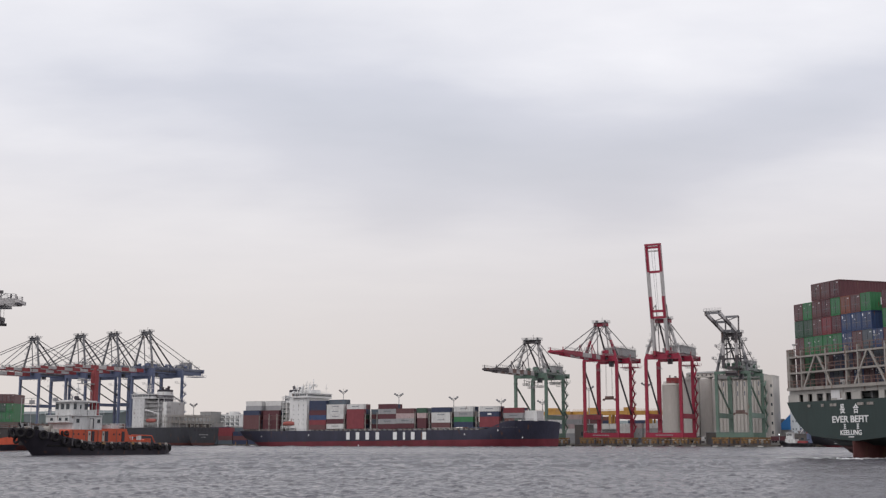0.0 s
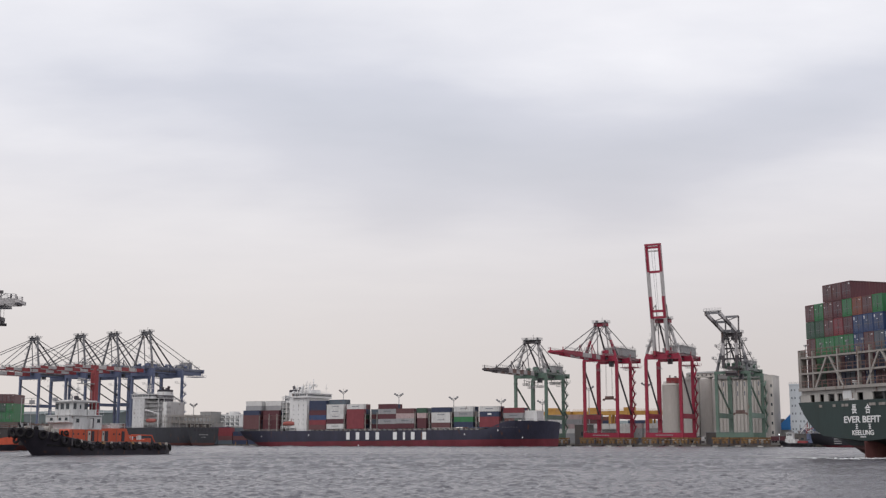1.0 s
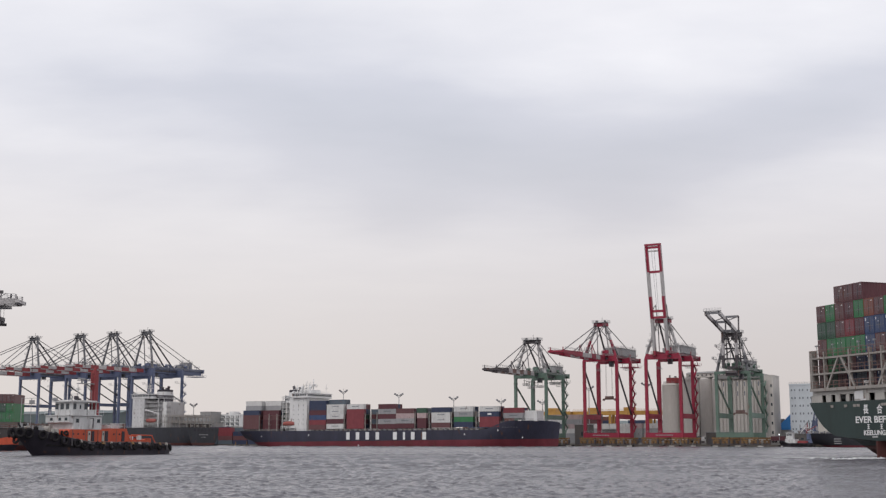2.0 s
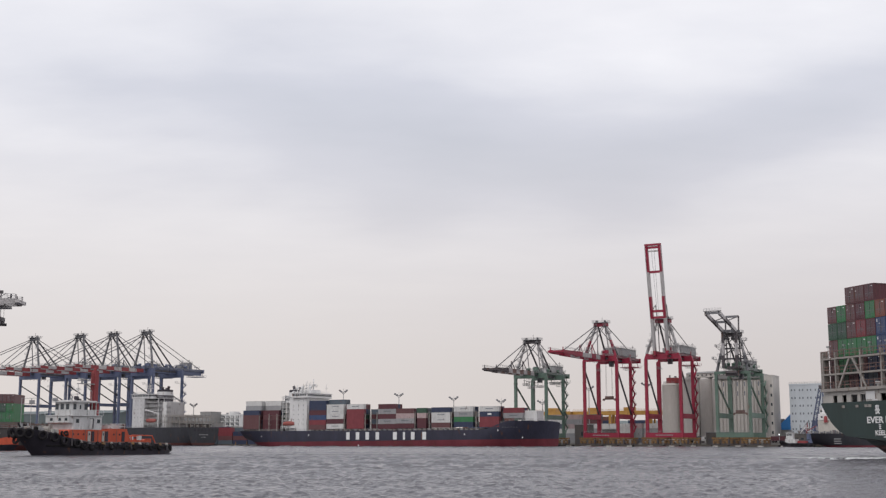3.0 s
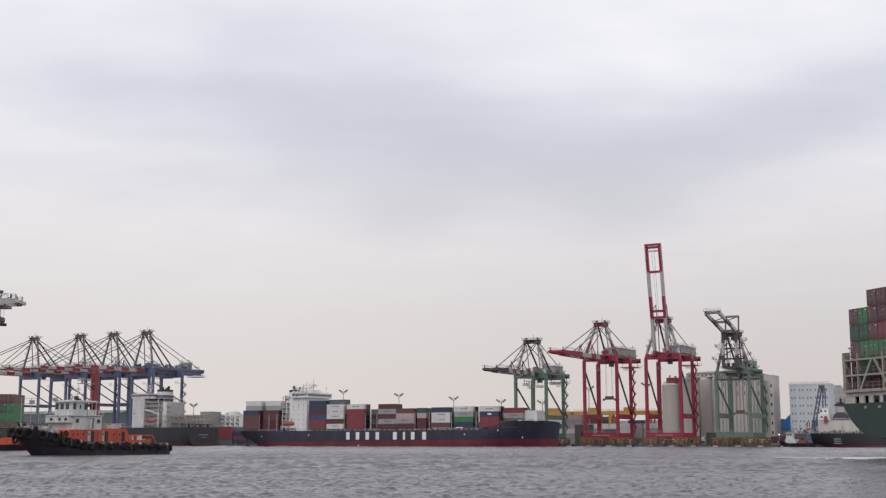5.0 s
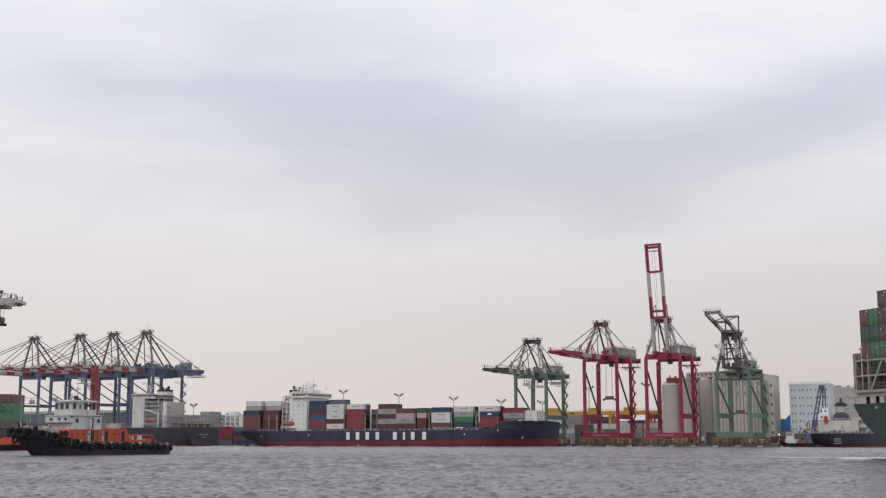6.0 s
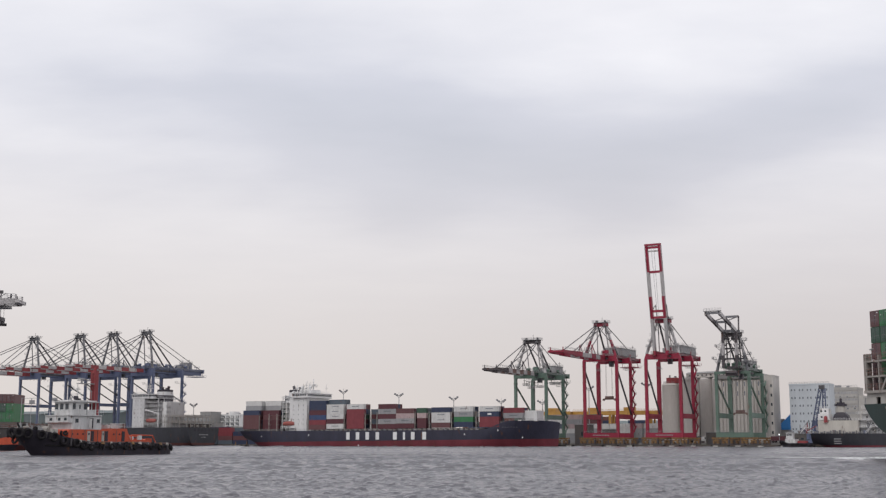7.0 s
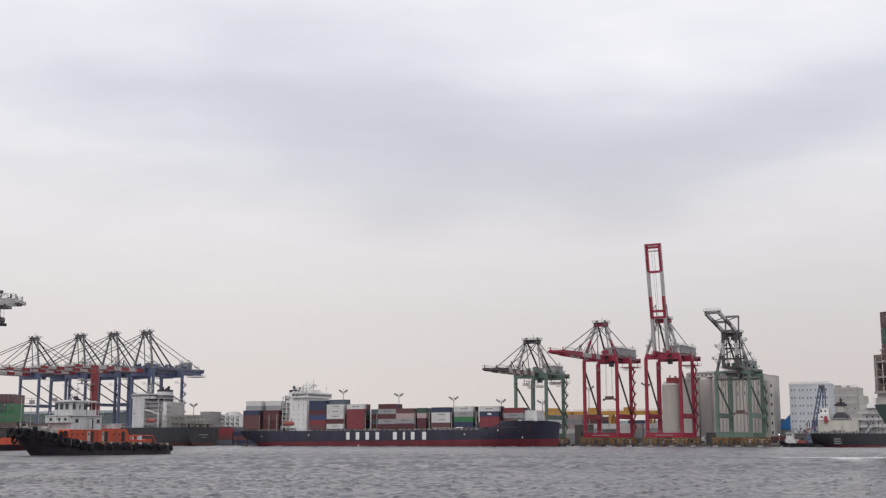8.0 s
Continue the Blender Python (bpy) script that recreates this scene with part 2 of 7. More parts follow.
LIT = lamp_glow()
WALL_TEAL = paint("dull_teal_sheet", (0.12, 0.15, 0.155), 0.6, wear=0.25, size=4, rust=0.1)
PANE_GREY = glass("grey_window_glass", (0.17, 0.19, 0.22))

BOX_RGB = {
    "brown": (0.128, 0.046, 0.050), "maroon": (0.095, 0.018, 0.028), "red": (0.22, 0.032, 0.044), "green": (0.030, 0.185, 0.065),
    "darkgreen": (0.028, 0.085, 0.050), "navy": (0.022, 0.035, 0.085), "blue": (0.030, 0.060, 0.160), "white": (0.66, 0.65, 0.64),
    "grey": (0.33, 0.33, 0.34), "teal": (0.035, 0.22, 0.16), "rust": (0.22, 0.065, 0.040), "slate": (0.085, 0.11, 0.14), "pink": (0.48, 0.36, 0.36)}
# each colour lifted towards grey: a little distance haze mixed into the paint
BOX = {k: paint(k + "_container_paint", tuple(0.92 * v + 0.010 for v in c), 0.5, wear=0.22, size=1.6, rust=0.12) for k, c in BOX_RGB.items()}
WORDS = {"brown": "red-brown", "maroon": "dark maroon", "red": "bright red", "green": "green", "darkgreen": "dark green", "navy": "navy blue", "blue": "blue",
         "white": "white", "grey": "grey", "teal": "sea-green", "rust": "orange-brown", "slate": "slate grey", "pink": "faded pink"}


# ---- mesh building ----
class Geo:
    """Collects boxes, beams, tubes and lofts for one mesh."""

    def __init__(self):
        self.v, self.f = [], []

    def add(self, verts, faces):
        k = len(self.v)
        self.v += [tuple(p) for p in verts]
        self.f += [tuple(i + k for i in q) for q in faces]
        return self

    def box(self, x0, x1, y0, y1, z0, z1, c=0.0):
        if c:
            ring = [(x0 + c, y0), (x1 - c, y0), (x1, y0 + c), (x1, y1 - c), (x1 - c, y1), (x0 + c, y1), (x0, y1 - c), (x0, y0 + c)]
            return self.prism(ring, z0, z1)
        vs = [(x, y, z) for z in (z0, z1) for x, y in ((x0, y0), (x1, y0), (x1, y1), (x0, y1))]
        return self.add(vs, [(3, 2, 1, 0), (4, 5, 6, 7), (0, 1, 5, 4), (1, 2, 6, 5), (2, 3, 7, 6), (3, 0, 4, 7)])

    def prism(self, ring, z0, z1):
        k = len(ring)
        vs = [(x, y, z0) for x, y in ring] + [(x, y, z1) for x, y in ring]
        return self.add(vs, [tuple(reversed(range(k))), tuple(range(k, 2 * k))] + [(i, (i + 1) % k, k + (i + 1) % k, k + i) for i in range(k)])

    def beam(self, p, q, w, h=None):
        p, q, h = Vector(p), Vector(q), h or w
        d = (q - p).normalized()
        up = Vector((0, 0, 1)) if abs(d.z) < 0.95 else Vector((0, 1, 0))
        s = d.cross(up).normalized()
        t = s.cross(d).normalized()
        vs = [e + s * (a * w / 2) + t * (b * h / 2) for e in (p, q) for a, b in ((-1, -1), (1, -1), (1, 1), (-1, 1))]
        return self.add(vs, [(0, 1, 2, 3), (7, 6, 5, 4), (0, 4, 5, 1), (1, 5, 6, 2), (2, 6, 7, 3), (3, 7, 4, 0)])

    def tube(self, p, q, r, n=8, r2=None):
        p, q = Vector(p), Vector(q)
        d = (q - p).normalized()
        up = Vector((0, 0, 1)) if abs(d.z) < 0.95 else Vector((0, 1, 0))
        s = d.cross(up).normalized()
        t = s.cross(d)
        vs = []
        for e, rr in ((p, r), (q, r if r2 is None else r2)):
            vs += [e + (s * math.cos(a) + t * math.sin(a)) * rr for a in (2 * math.pi * i / n for i in range(n))]
        return self.add(vs, [tuple(range(n)), tuple(reversed(range(n, 2 * n)))] + [(i, n + i, n + (i + 1) % n, (i + 1) % n) for i in range(n)])

    def loft(self, rings, caps=True):
        k = len(rings[0])
        vs = [p for ring in rings for p in ring]
        fs = [(a * k + i, a * k + (i + 1) % k, (a + 1) * k + (i + 1) % k, (a + 1) * k + i) for a in range(len(rings) - 1) for i in range(k)]
        if caps:
            fs += [tuple(reversed(range(k))), tuple(range((len(rings) - 1) * k, len(rings) * k))]
        return self.add(vs, fs)

    def ring(self, centre, axis, r, tube_r, n=14, m=7):
        c, d = Vector(centre), Vector(axis).normalized()
        up = Vector((0, 0, 1)) if abs(d.z) < 0.95 else Vector((1, 0, 0))
        s = d.cross(up).normalized()
        t = s.cross(d)
        vs, fs = [], []
        for i in range(n):
            o = s * math.cos(2 * math.pi * i / n) + t * math.sin(2 * math.pi * i / n)
            vs += [c + o * (r + tube_r * math.cos(2 * math.pi * j / m)) + d * (tube_r * math.sin(2 * math.pi * j / m)) for j in range(m)]
            fs += [(i * m + j, i * m + (j + 1) % m, (i + 1) % n * m + (j + 1) % m, (i + 1) % n * m + j) for j in range(m)]
        return self.add(vs, fs)

    def rail(self, pts, height=1.1, gap=2.0, r=0.05):
        """A guard rail: posts, a top rail and a middle rail."""
        for a, b in zip(pts, pts[1:]):
            a, b = Vector(a), Vector(b)
            k = max(1, int((b - a).length / gap))
            for i in range(k + 1):
                e = a.lerp(b, i / k)
                self.beam(e, e + Vector((0, 0, height)), r * 2)
            for hh in (height, height * 0.5):
                self.beam(a + Vector((0, 0, hh)), b + Vector((0, 0, hh)), r * 2)
        return self

    def data(self, name, material):
        me = bpy.data.meshes.new(name)
        me.from_pydata(self.v, [], self.f)
        me.update()
        bm = bmesh.new()
        bm.from_mesh(me)
        bmesh.ops.recalc_face_normals(bm, faces=bm.faces)
        bm.to_mesh(me)
        bm.free()
        me.materials.append(material)
        return me


def part(name, geo, material, parent, label="", m=None):
    ob = new(name, geo.data(name, material) if isinstance(geo, Geo) else geo)
    ob.parent = parent
    if m is not None:
        ob.matrix_basis = m
    return tagged(ob, label)


def thing(name, label, category, m, group="", kind=""):
    ob = new(name)
    ob.empty_display_size = 0.5
    ob.matrix_basis = m
    return tagged(ob, label, category, group, kind)


# the main quay runs along local x, its land lies along local +y
QUAY = pose(90, 700, 0, 0, 0, -28)


def quay(x, y, z=0.0, turn=0.0):
    return QUAY @ pose(x, y, z, 0, 0, turn)


RIDING = []      # things that go with the departing ship, with their poses on it

# ---- water and land ----


def axis(lo, hi, step, out_lo, out_hi, grow, back=None):
    vals = list(np.arange(lo, hi + step / 2, step))
    s, a = step, vals[-1]
    while a < out_hi:
        s *= grow
        a += s
        vals.append(a)
    s, a = step, vals[0]
    while a > out_lo:
        s *= back or grow
        a -= s
        vals.insert(0, a)
    return np.array(vals)


def water_sheet():
    xs = axis(-34, 34, 0.15, -4000, 4000, 1.02)
    ys = axis(50, 92, 0.14, -800, 4600, 1.009, 1.25)
    gx, gy = np.meshgrid(xs.astype(np.float32), ys.astype(np.float32))
    step = np.maximum(np.gradient(xs)[None, :] * 0.6, np.gradient(ys)[:, None]).astype(np.float32)
    h = np.zeros_like(gx)
    rng = np.random.default_rng(5)
    for k in range(80):
        wl = 0.34 * (0.95 / 0.34) ** (k / 79)
        ang = radians(82) + rng.normal(0, 0.64)
        ph = rng.uniform(0, 6.28)
        amp = 0.0152 * wl ** -0.2 * wl / 6.28
        keep = np.clip((wl / step - 1.0) / 1.6, 0.15, 1)
        arg = 2 * np.pi / wl * (gx * np.cos(ang) + gy * np.sin(ang)) + ph
        h += keep * amp * np.sin(arg + 0.8 * np.sin(arg * 0.31 + ph))
    h = np.minimum(0.016 * (np.exp(h / 0.016) - 1.0), 0.10)
    far = np.zeros_like(gx)
    for k in range(60):
        wl = 0.75 * (3.2 / 0.75) ** (k / 59)
        ang = radians(80) + rng.normal(0, 0.5)
        ph = rng.uniform(0, 6.28)
        keep = np.clip((wl / step - 1.0) / 1.6, 0.1, 1)
        arg = 2 * np.pi / wl * (gx * np.cos(ang) + gy * np.sin(ang)) + ph
        far += keep * 0.0270 * wl ** -0.2 * wl / 6.28 * np.sin(arg + 0.8 * np.sin(arg * 0.31 + ph))
    far = np.minimum(0.04 * (np.exp(far / 0.04) - 1.0), 0.22)
    h += far * np.clip((gy - 84) / 50, 0, 1)
    # farther off the chop runs together into groups
    group = rng.normal(size=gx.shape)
    group = sum(np.roll(group, s, 1) for s in range(-3, 4)) / 2.6
    h += 0.045 * np.minimum(np.gradient(ys)[:, None], 11.0) * group * np.clip((gy - 90) / 90, 0, 1)
    # a belt of rougher water across the fairway
    belt = np.clip((gy - 184) / 8, 0, 1) * np.clip((275 - gy) / 45, 0, 1) * (0.7 + 0.3 * np.sin(gx / 37.0 + gy / 55.0))
    chop = np.zeros_like(gx)
    for k in range(36):
        wl = 3.6 * (8.0 / 3.6) ** (k / 35)
        ang = radians(80) + rng.normal(0, 0.6)
        arg = 2 * np.pi / wl * (gx * np.cos(ang) + gy * np.sin(ang)) + rng.uniform(0, 6.28)
        chop += 0.032 * wl / 6.28 * np.sin(arg + 0.8 * np.sin(arg * 0.31))
    wake = np.exp(-((gy - 204 - 0.02 * gx) / 8) ** 2) * np.clip((gx - 18) / 14, 0, 1)
    h += chop * (0.18 * np.clip((gy - 120) / 60, 0, 1) + 0.95 * belt)
    # the long low wash left by passing traffic
    for at, size, wide in ((172, 0.16, 4.0), (205, 0.20, 5.0), (236, 0.22, 6.0)):
        crest = at + 0.02 * gx + 3 * np.sin(gx / 31.0 + at) + 2 * np.sin(gx / 13.0 + 1)
        h += size * (0.6 + 0.4 * np.sin(gx / 23.0 + at * 2)) * (0.75 + 0.5 * np.sin(gx / 4.3 + at) * np.sin(gx / 7.1 + at * 3)) * np.exp(-((gy - crest) / wide) ** 2)
    h *= 1 - 0.92 * wake
    # calmer water in the lee of the tug
    lee = np.clip((-32 - gx) / 10, 0, 1) * np.clip((gy - 150) / 30, 0, 1) * np.clip((262 - gy) / 10, 0, 1)
    h *= 1 - 0.75 * lee
    nx, ny = len(xs), len(ys)
    me = bpy.data.meshes.new("water")
    idx = np.arange(nx * ny).reshape(ny, nx)
    faces = np.stack([idx[:-1, :-1], idx[:-1, 1:], idx[1:, 1:], idx[1:, :-1]], -1).reshape(-1, 4)
    me.vertices.add(nx * ny)
    me.vertices.foreach_set("co", np.stack([gx, gy, h], -1).astype(np.float32).ravel())
    me.loops.add(faces.size)
    me.loops.foreach_set("vertex_index", faces.astype(np.int32).ravel())
    me.polygons.add(len(faces))
    me.polygons.foreach_set("loop_start", np.arange(0, faces.size, 4, dtype=np.int32))
    me.update(calc_edges=True)
    me.shade_smooth()
    me.materials.append(WATER)
    return tagged(new("water", me), "grey choppy harbour water under an overcast sky", "water", kind="structure")


water = water_sheet()


def quay_land():
    """The quay: an apron sheet with a concrete face, a cope beam and rubber fenders."""
    ground = thing("quay", "weathered concrete container quay with a stained face", "quay", QUAY, kind="structure")
    part("apron", Geo().box(-1500, 1500, 1.2, 46, -3, 1.1), APRON, ground)
    part("yard", Geo().box(-1500, 1500, 46, 1900, -3, 2.3), APRON, ground)
    part("face", Geo().box(-1500, 1500, 0.0, 1.2, -3, 0.75), CONCRETE, ground)
    part("cope", Geo().box(-1500, 1500, -0.25, 1.2, 0.75, 1.3), CONCRETE, ground)
    for i in range(28):
        x = -62 + i * 9.0
        g = Geo().box(x - 0.6, x + 0.6, -0.95, -0.25, -0.6, 1.1, 0.15)
        part("fender", g, RUBBER, ground)
    for i in range(15):
        x = -44 + i * 12.2
        part("mooring_pad", Geo().box(x - 1.5, x + 1.5, -1.4, -0.96, 0.15, 0.75, 0.1), SILO, ground, "pale concrete pad")
    for i in range(14):
        x = -58 + i * 18.0
        part("bollard", Geo().tube((x, 0.6, 1.3), (x, 0.6, 1.95), 0.3, 8, 0.42), BLACK, ground)
    return ground


quay_land()


# ---- quay cranes ----
def bogie_set(parent, x, y):
    """Two tiers of rocking beams over a row of wheels that runs on the quay rail, below the sill."""
    g = Geo().box(x - 4.8, x + 4.8, y - 0.75, y + 0.75, 1.7, 2.7, 0.2)
    for s in (-1, 1):
        g.box(x + s * 2.6 - 1.9, x + s * 2.6 + 1.9, y - 0.65, y + 0.65, 0.5, 1.35, 0.3)
        g.beam((x + s * 2.6, y, 1.2), (x + s * 2.6, y, 1.8), 0.9)
        for q in (-1.1, 1.1):
            g.beam((x + s * 2.6 + q, y, -0.2), (x + s * 2.6 + q, y, 0.6), 0.6)
            g.box(x + s * 2.6 + q - 0.4, x + s * 2.6 + q + 0.3, y - 1.0, y - 0.66, -0.3, 0.9)
    b = part("bogie", g, RUSTY, parent, "rust-stained yellow bogie")
    for s in (-1, 1):
        for q in (-1.1, 1.1):
            c = x + s * 2.6 + q
            part("truck", Geo().box(c - 0.9, c + 0.9, y - 0.55, y + 0.55, -0.75, 0.1, 0.25).box(c - 0.2, c + 0.5, y - 0.95, y - 0.6, -0.7, 0.0), RUSTY, b)
        part("buffer", Geo().tube((x + s * 4.8, y, 0.3), (x + s * 5.4, y, 0.3), 0.28, 8).box(x + s * 4.5 - 0.3, x + s * 4.5 + 0.3, y - 0.9, y + 0.9, -0.5, 1.5), CRANE_DARK, b)
    for i in range(8):
        cx = x + (-1, 1)[i // 4] * 2.6 + (-1.1, 1.1)[i // 2 % 2] + (-0.5, 0.5)[i % 2]
        part("wheel", Geo().tube((cx, y - 0.7, -0.95), (cx, y + 0.7, -0.95), 0.46, 10), DARKSTEEL, b)


def quay_crane(name, label, m, legs, girder, boom, upper, half=9.4, gauge=29.0, zg=46.0, deep=2.6, apex=68.5, apex_half=4.7, reach=64.0,
               rear=22.0, lift=0.0, stripes=9, sep=3.6, spreader=None, house=GALV, shed=(16.0, 42.0, 5.6, 5.4), hinge_y=-4.05, drop=0.0, knuckle=False, tall=0.0, portal=13.2, gear=0, stays=(0.40, 0.74), group="quay cranes"):
    c = thing(name, label, "crane", m, group)
    zt = zg + deep
    wl = 1.65
    for sx in (-1, 1):
        for y in (0.0, gauge):
            g = Geo().box(sx * half - wl / 2, sx * half + wl / 2, y - wl / 2, y + wl / 2, 2.7, zg, 0.12)
            for zz in (9.0, 14.0, 24.0, 34.0, zg - 3):
                g.box(sx * half - wl * 0.56, sx * half + wl * 0.56, y - wl * 0.56, y + wl * 0.56, zz, zz + 0.3)
            if girder is CRANE_RED:
                a, b = sx * half, sx * (half - 0.9)
                g.loft([[(a - 0.8, y - 0.8, zg), (a + 0.8, y - 0.8, zg), (a + 0.8, y + 0.8, zg), (a - 0.8, y + 0.8, zg)], [(b - 0.6, y - 0.8, zg + 3.3), (b + 0.6, y - 0.8, zg + 3.3), (b + 0.6, y + 0.8, zg + 3.3), (b - 0.6, y + 0.8, zg + 3.3)]])
            part("leg", g, legs, c)
            bogie_set(c, sx * (half - 1.2), y)
        # tie beam across the gauge and its long diagonal brace
        part("portal_beam", Geo().box(sx * half - 0.8, sx * half + 0.8, wl / 2 + 0.01, gauge - wl / 2 - 0.01, portal, portal + (2.6 if portal < 20 else 1.6), 0.1), legs, c)
        part("diagonal_brace", Geo().tube((sx * half, 0.6, zg - 4.5), (sx * half, gauge - 0.9, portal + 3.0), 0.52 if portal < 20 else 0.42, 10), DARKSTEEL if legs in (CRANE_RED, CRANE_BLUE) else legs, c)
    for y in (0.0, gauge):
        part("sill_beam", Geo().box(-half - 1.0, half + 1.0, y - 0.9, y + 0.9, 2.72, 5.3, 0.15), legs, c)
        part("cross_beam", Geo().box(-half + (0.1 if girder is CRANE_RED else -0.9), half - (0.1 if girder is CRANE_RED else -0.9), y - 1.0, y + 1.0, zg - 0.01, zg + 2.9 + tall, 0.15), girder, c)
    part("walkway", Geo().rail([(-half, -1.2, 5.3), (half, -1.2, 5.3)], 1.1, 2.4), GALV, c)
    # main girders over the gauge and behind it
    for sx in (-1, 1):
        part("main_girder", Geo().box(sx * sep - 0.75, sx * sep + 0.75, -1.02 - 3.0, gauge + rear, zt - 0.6 - tall * (0.8 if gear else 1), zt + 1.9, 0.1), girder, c)
        part("girder_walkway", Geo().box(sx * (sep + 1.4) - 0.5, sx * (sep + 1.4) + 0.5, -4, gauge + rear + 1, zt + 0.4, zt + 0.5).rail([(sx * (sep + 1.9), -4, zt + 0.5), (sx * (sep + 1.9), gauge + rear + 1, zt + 0.5)], 1.2, 2.2, 0.06), GALV, c)
    part("rear_frame", Geo().box(-sep - 2.4, sep + 2.4, gauge + rear, gauge + rear + 1.2, zt - 0.8, zt + 1.9).box(-sep - 1.5, sep + 1.5, gauge + rear - 6, gauge + rear + 4, zt - 3.6, zt - 3.3)
         .beam((-sep, gauge + rear - 5, zt - 3.3), (-sep, gauge + rear - 5, zt - 0.5), 0.25).beam((sep, gauge + rear + 3, zt - 3.3), (sep, gauge + rear + 1, zt), 0.25)
         .rail([(-sep - 2, gauge + rear + 4, zt - 3.3), (sep + 2, gauge + rear + 4, zt - 3.3)], 1.2), girder, c)
    # machinery house
    h0, h1, hw, hh = shed
    hz = zt + 2.1 + hh
    mh = part("machinery_house", Geo().box(-hw, hw, h0, h1, zt + 2.1, zt + 2.1 + hh, 0.3), house, c)
    part("roof", Geo().box(-hw - 0.3, hw + 0.3, h0 - 0.3, h1 + 0.3, hz, hz + 0.3).rail([(-hw, h0, hz + 0.3), (-hw, h1, hz + 0.3), (hw, h1, hz + 0.3), (hw, h0, hz + 0.3), (-hw, h0, hz + 0.3)], 1.1, 2.5), house, mh)
    for i in range(3):
        part("vent", Geo().box(-hw - 0.12, -hw, h0 + 1.5 + i * (h1 - h0) / 3.2, h0 + 3.6 + i * (h1 - h0) / 3.2, zt + 3.0, zt + 2.1 + hh * 0.75), DARKSTEEL, mh)
    ribs = Geo()
    for i in range(int((h1 - h0) / 1.8)):
        for sx in (-1, 1):
            ribs.box(sx * (hw + 0.04) - 0.05, sx * (hw + 0.04) + 0.05, h0 + 0.7 + i * 1.8, h0 + 0.9 + i * 1.8, zt + 2.2, hz)
    for i in range(5):
        ribs.box(-hw + 1 + i * (hw - 1) / 2, -hw + 1.2 + i * (hw - 1) / 2, h0 - 0.08, h0, zt + 2.2, hz)
    part("panel_rib", ribs, CRANE_GREY, mh)
    part("electrical_room", Geo().box(-hw + 0.6, -hw + 3.8, h0 - 5.2, h0 - 0.8, zt + 2.0, zt + 4.8, 0.2), house, c)
    part("house_mast", Geo().beam((hw - 1.5, h1 - 2, hz), (hw - 1.5, h1 - 2, hz + 3.2), 0.14).box(hw - 2.3, hw - 0.7, h1 - 2.2, h1 - 1.8, hz + 2.2, hz + 2.35), DARKSTEEL, c)
    part("davit_crane", Geo().beam((-hw + 1, h1 - 4, hz), (-hw + 1, h1 - 4, hz + 2.4), 0.25).beam((-hw + 1, h1 - 4, hz + 2.4), (-hw - 2.2, h1 - 3, hz + 2.9), 0.2), girder, c)
    # cables slung in loops below the girder, and lamps
    for i in range(9):
        a, b = gauge * i / 9 + 0.4, gauge * (i + 1) / 9 - 0.1
        pts = [Vector((-sep - 1.3, a + (b - a) * k / 6, zt - tall - 0.8 - 2.2 * math.sin(math.pi * k / 6))) for k in range(7)]
        loop = Geo()
        for p, q in zip(pts, pts[1:]):
            loop.beam(p, q, 0.11)
        part("cable_loop", loop, DARKSTEEL, c)
    for y in (-2.5, 6.0, 14.0, 22.0, gauge + 6.0):
        part("floodlight", Geo().box(sep + 0.9, sep + 1.7, y, y + 0.7, zt - 1.6, zt - 0.9, 0.1), DARKSTEEL, c)
    for sx in (-1, 1):
        part("portal_platform", Geo().box(sx * (half - 1.4) - 1.3, sx * (half - 1.4) + 1.3, gauge - 4.4, gauge - 1.0, zg - 4.2, zg - 4.05).rail([(sx * (half - 1.4) - 1.3, gauge - 4.4, zg - 4.05), (sx * (half - 1.4) + 1.3, gauge - 4.4, zg - 4.05)], 1.1, 1.3, 0.06), GALV, c)
    part("lift_shaft", Geo().box(-half - 1.55, -half - 0.95, gauge - 0.4, gauge + 0.4, 3.0, zg), legs, c)
    part("sill_cabinet", Geo().box(-half + 3.0, -half + 6.5, gauge - 1.9, gauge - 0.95, 2.8, 5.4, 0.1), GALV, c)
    # winches, cable drums and boxes along the girder tops
    rng = random.Random(45)
    for i in range(gear):
        x, y = rng.choice((-1, 1)) * rng.uniform(1.5, sep + 1.4), rng.uniform(-2.0, gauge + rear - 3)
        kind = rng.randrange(3)
        a, b, h = rng.uniform(0.5, 1.2), rng.uniform(0.6, 2.0), rng.uniform(0.9, 2.6)
        z = zt + 1.9
        if kind == 0:
            part("rope_drum", Geo().tube((x - a, y, z + 1.0), (x + a, y, z + 1.0), 0.9, 12).box(x - a, x + a, y - 0.5, y + 0.5, z, z + 0.6), girder, c)
        elif kind == 1:
            part("winch_box", Geo().box(x - a, x + a, y - b, y + b, z, z + h, 0.1), girder if i % 4 else GALV, c)
        else:
            part("service_platform", Geo().box(x - a, x + a, y - b, y + b, z + h, z + h + 0.12).beam((x, y, z), (x, y, z + h), 0.25).rail([(x - a, y - b, z + h), (x - a, y + b, z + h), (x + a, y + b, z + h)], 1.1, 1.2, 0.06), girder, c)
    # upper frame
    ay = 2.5
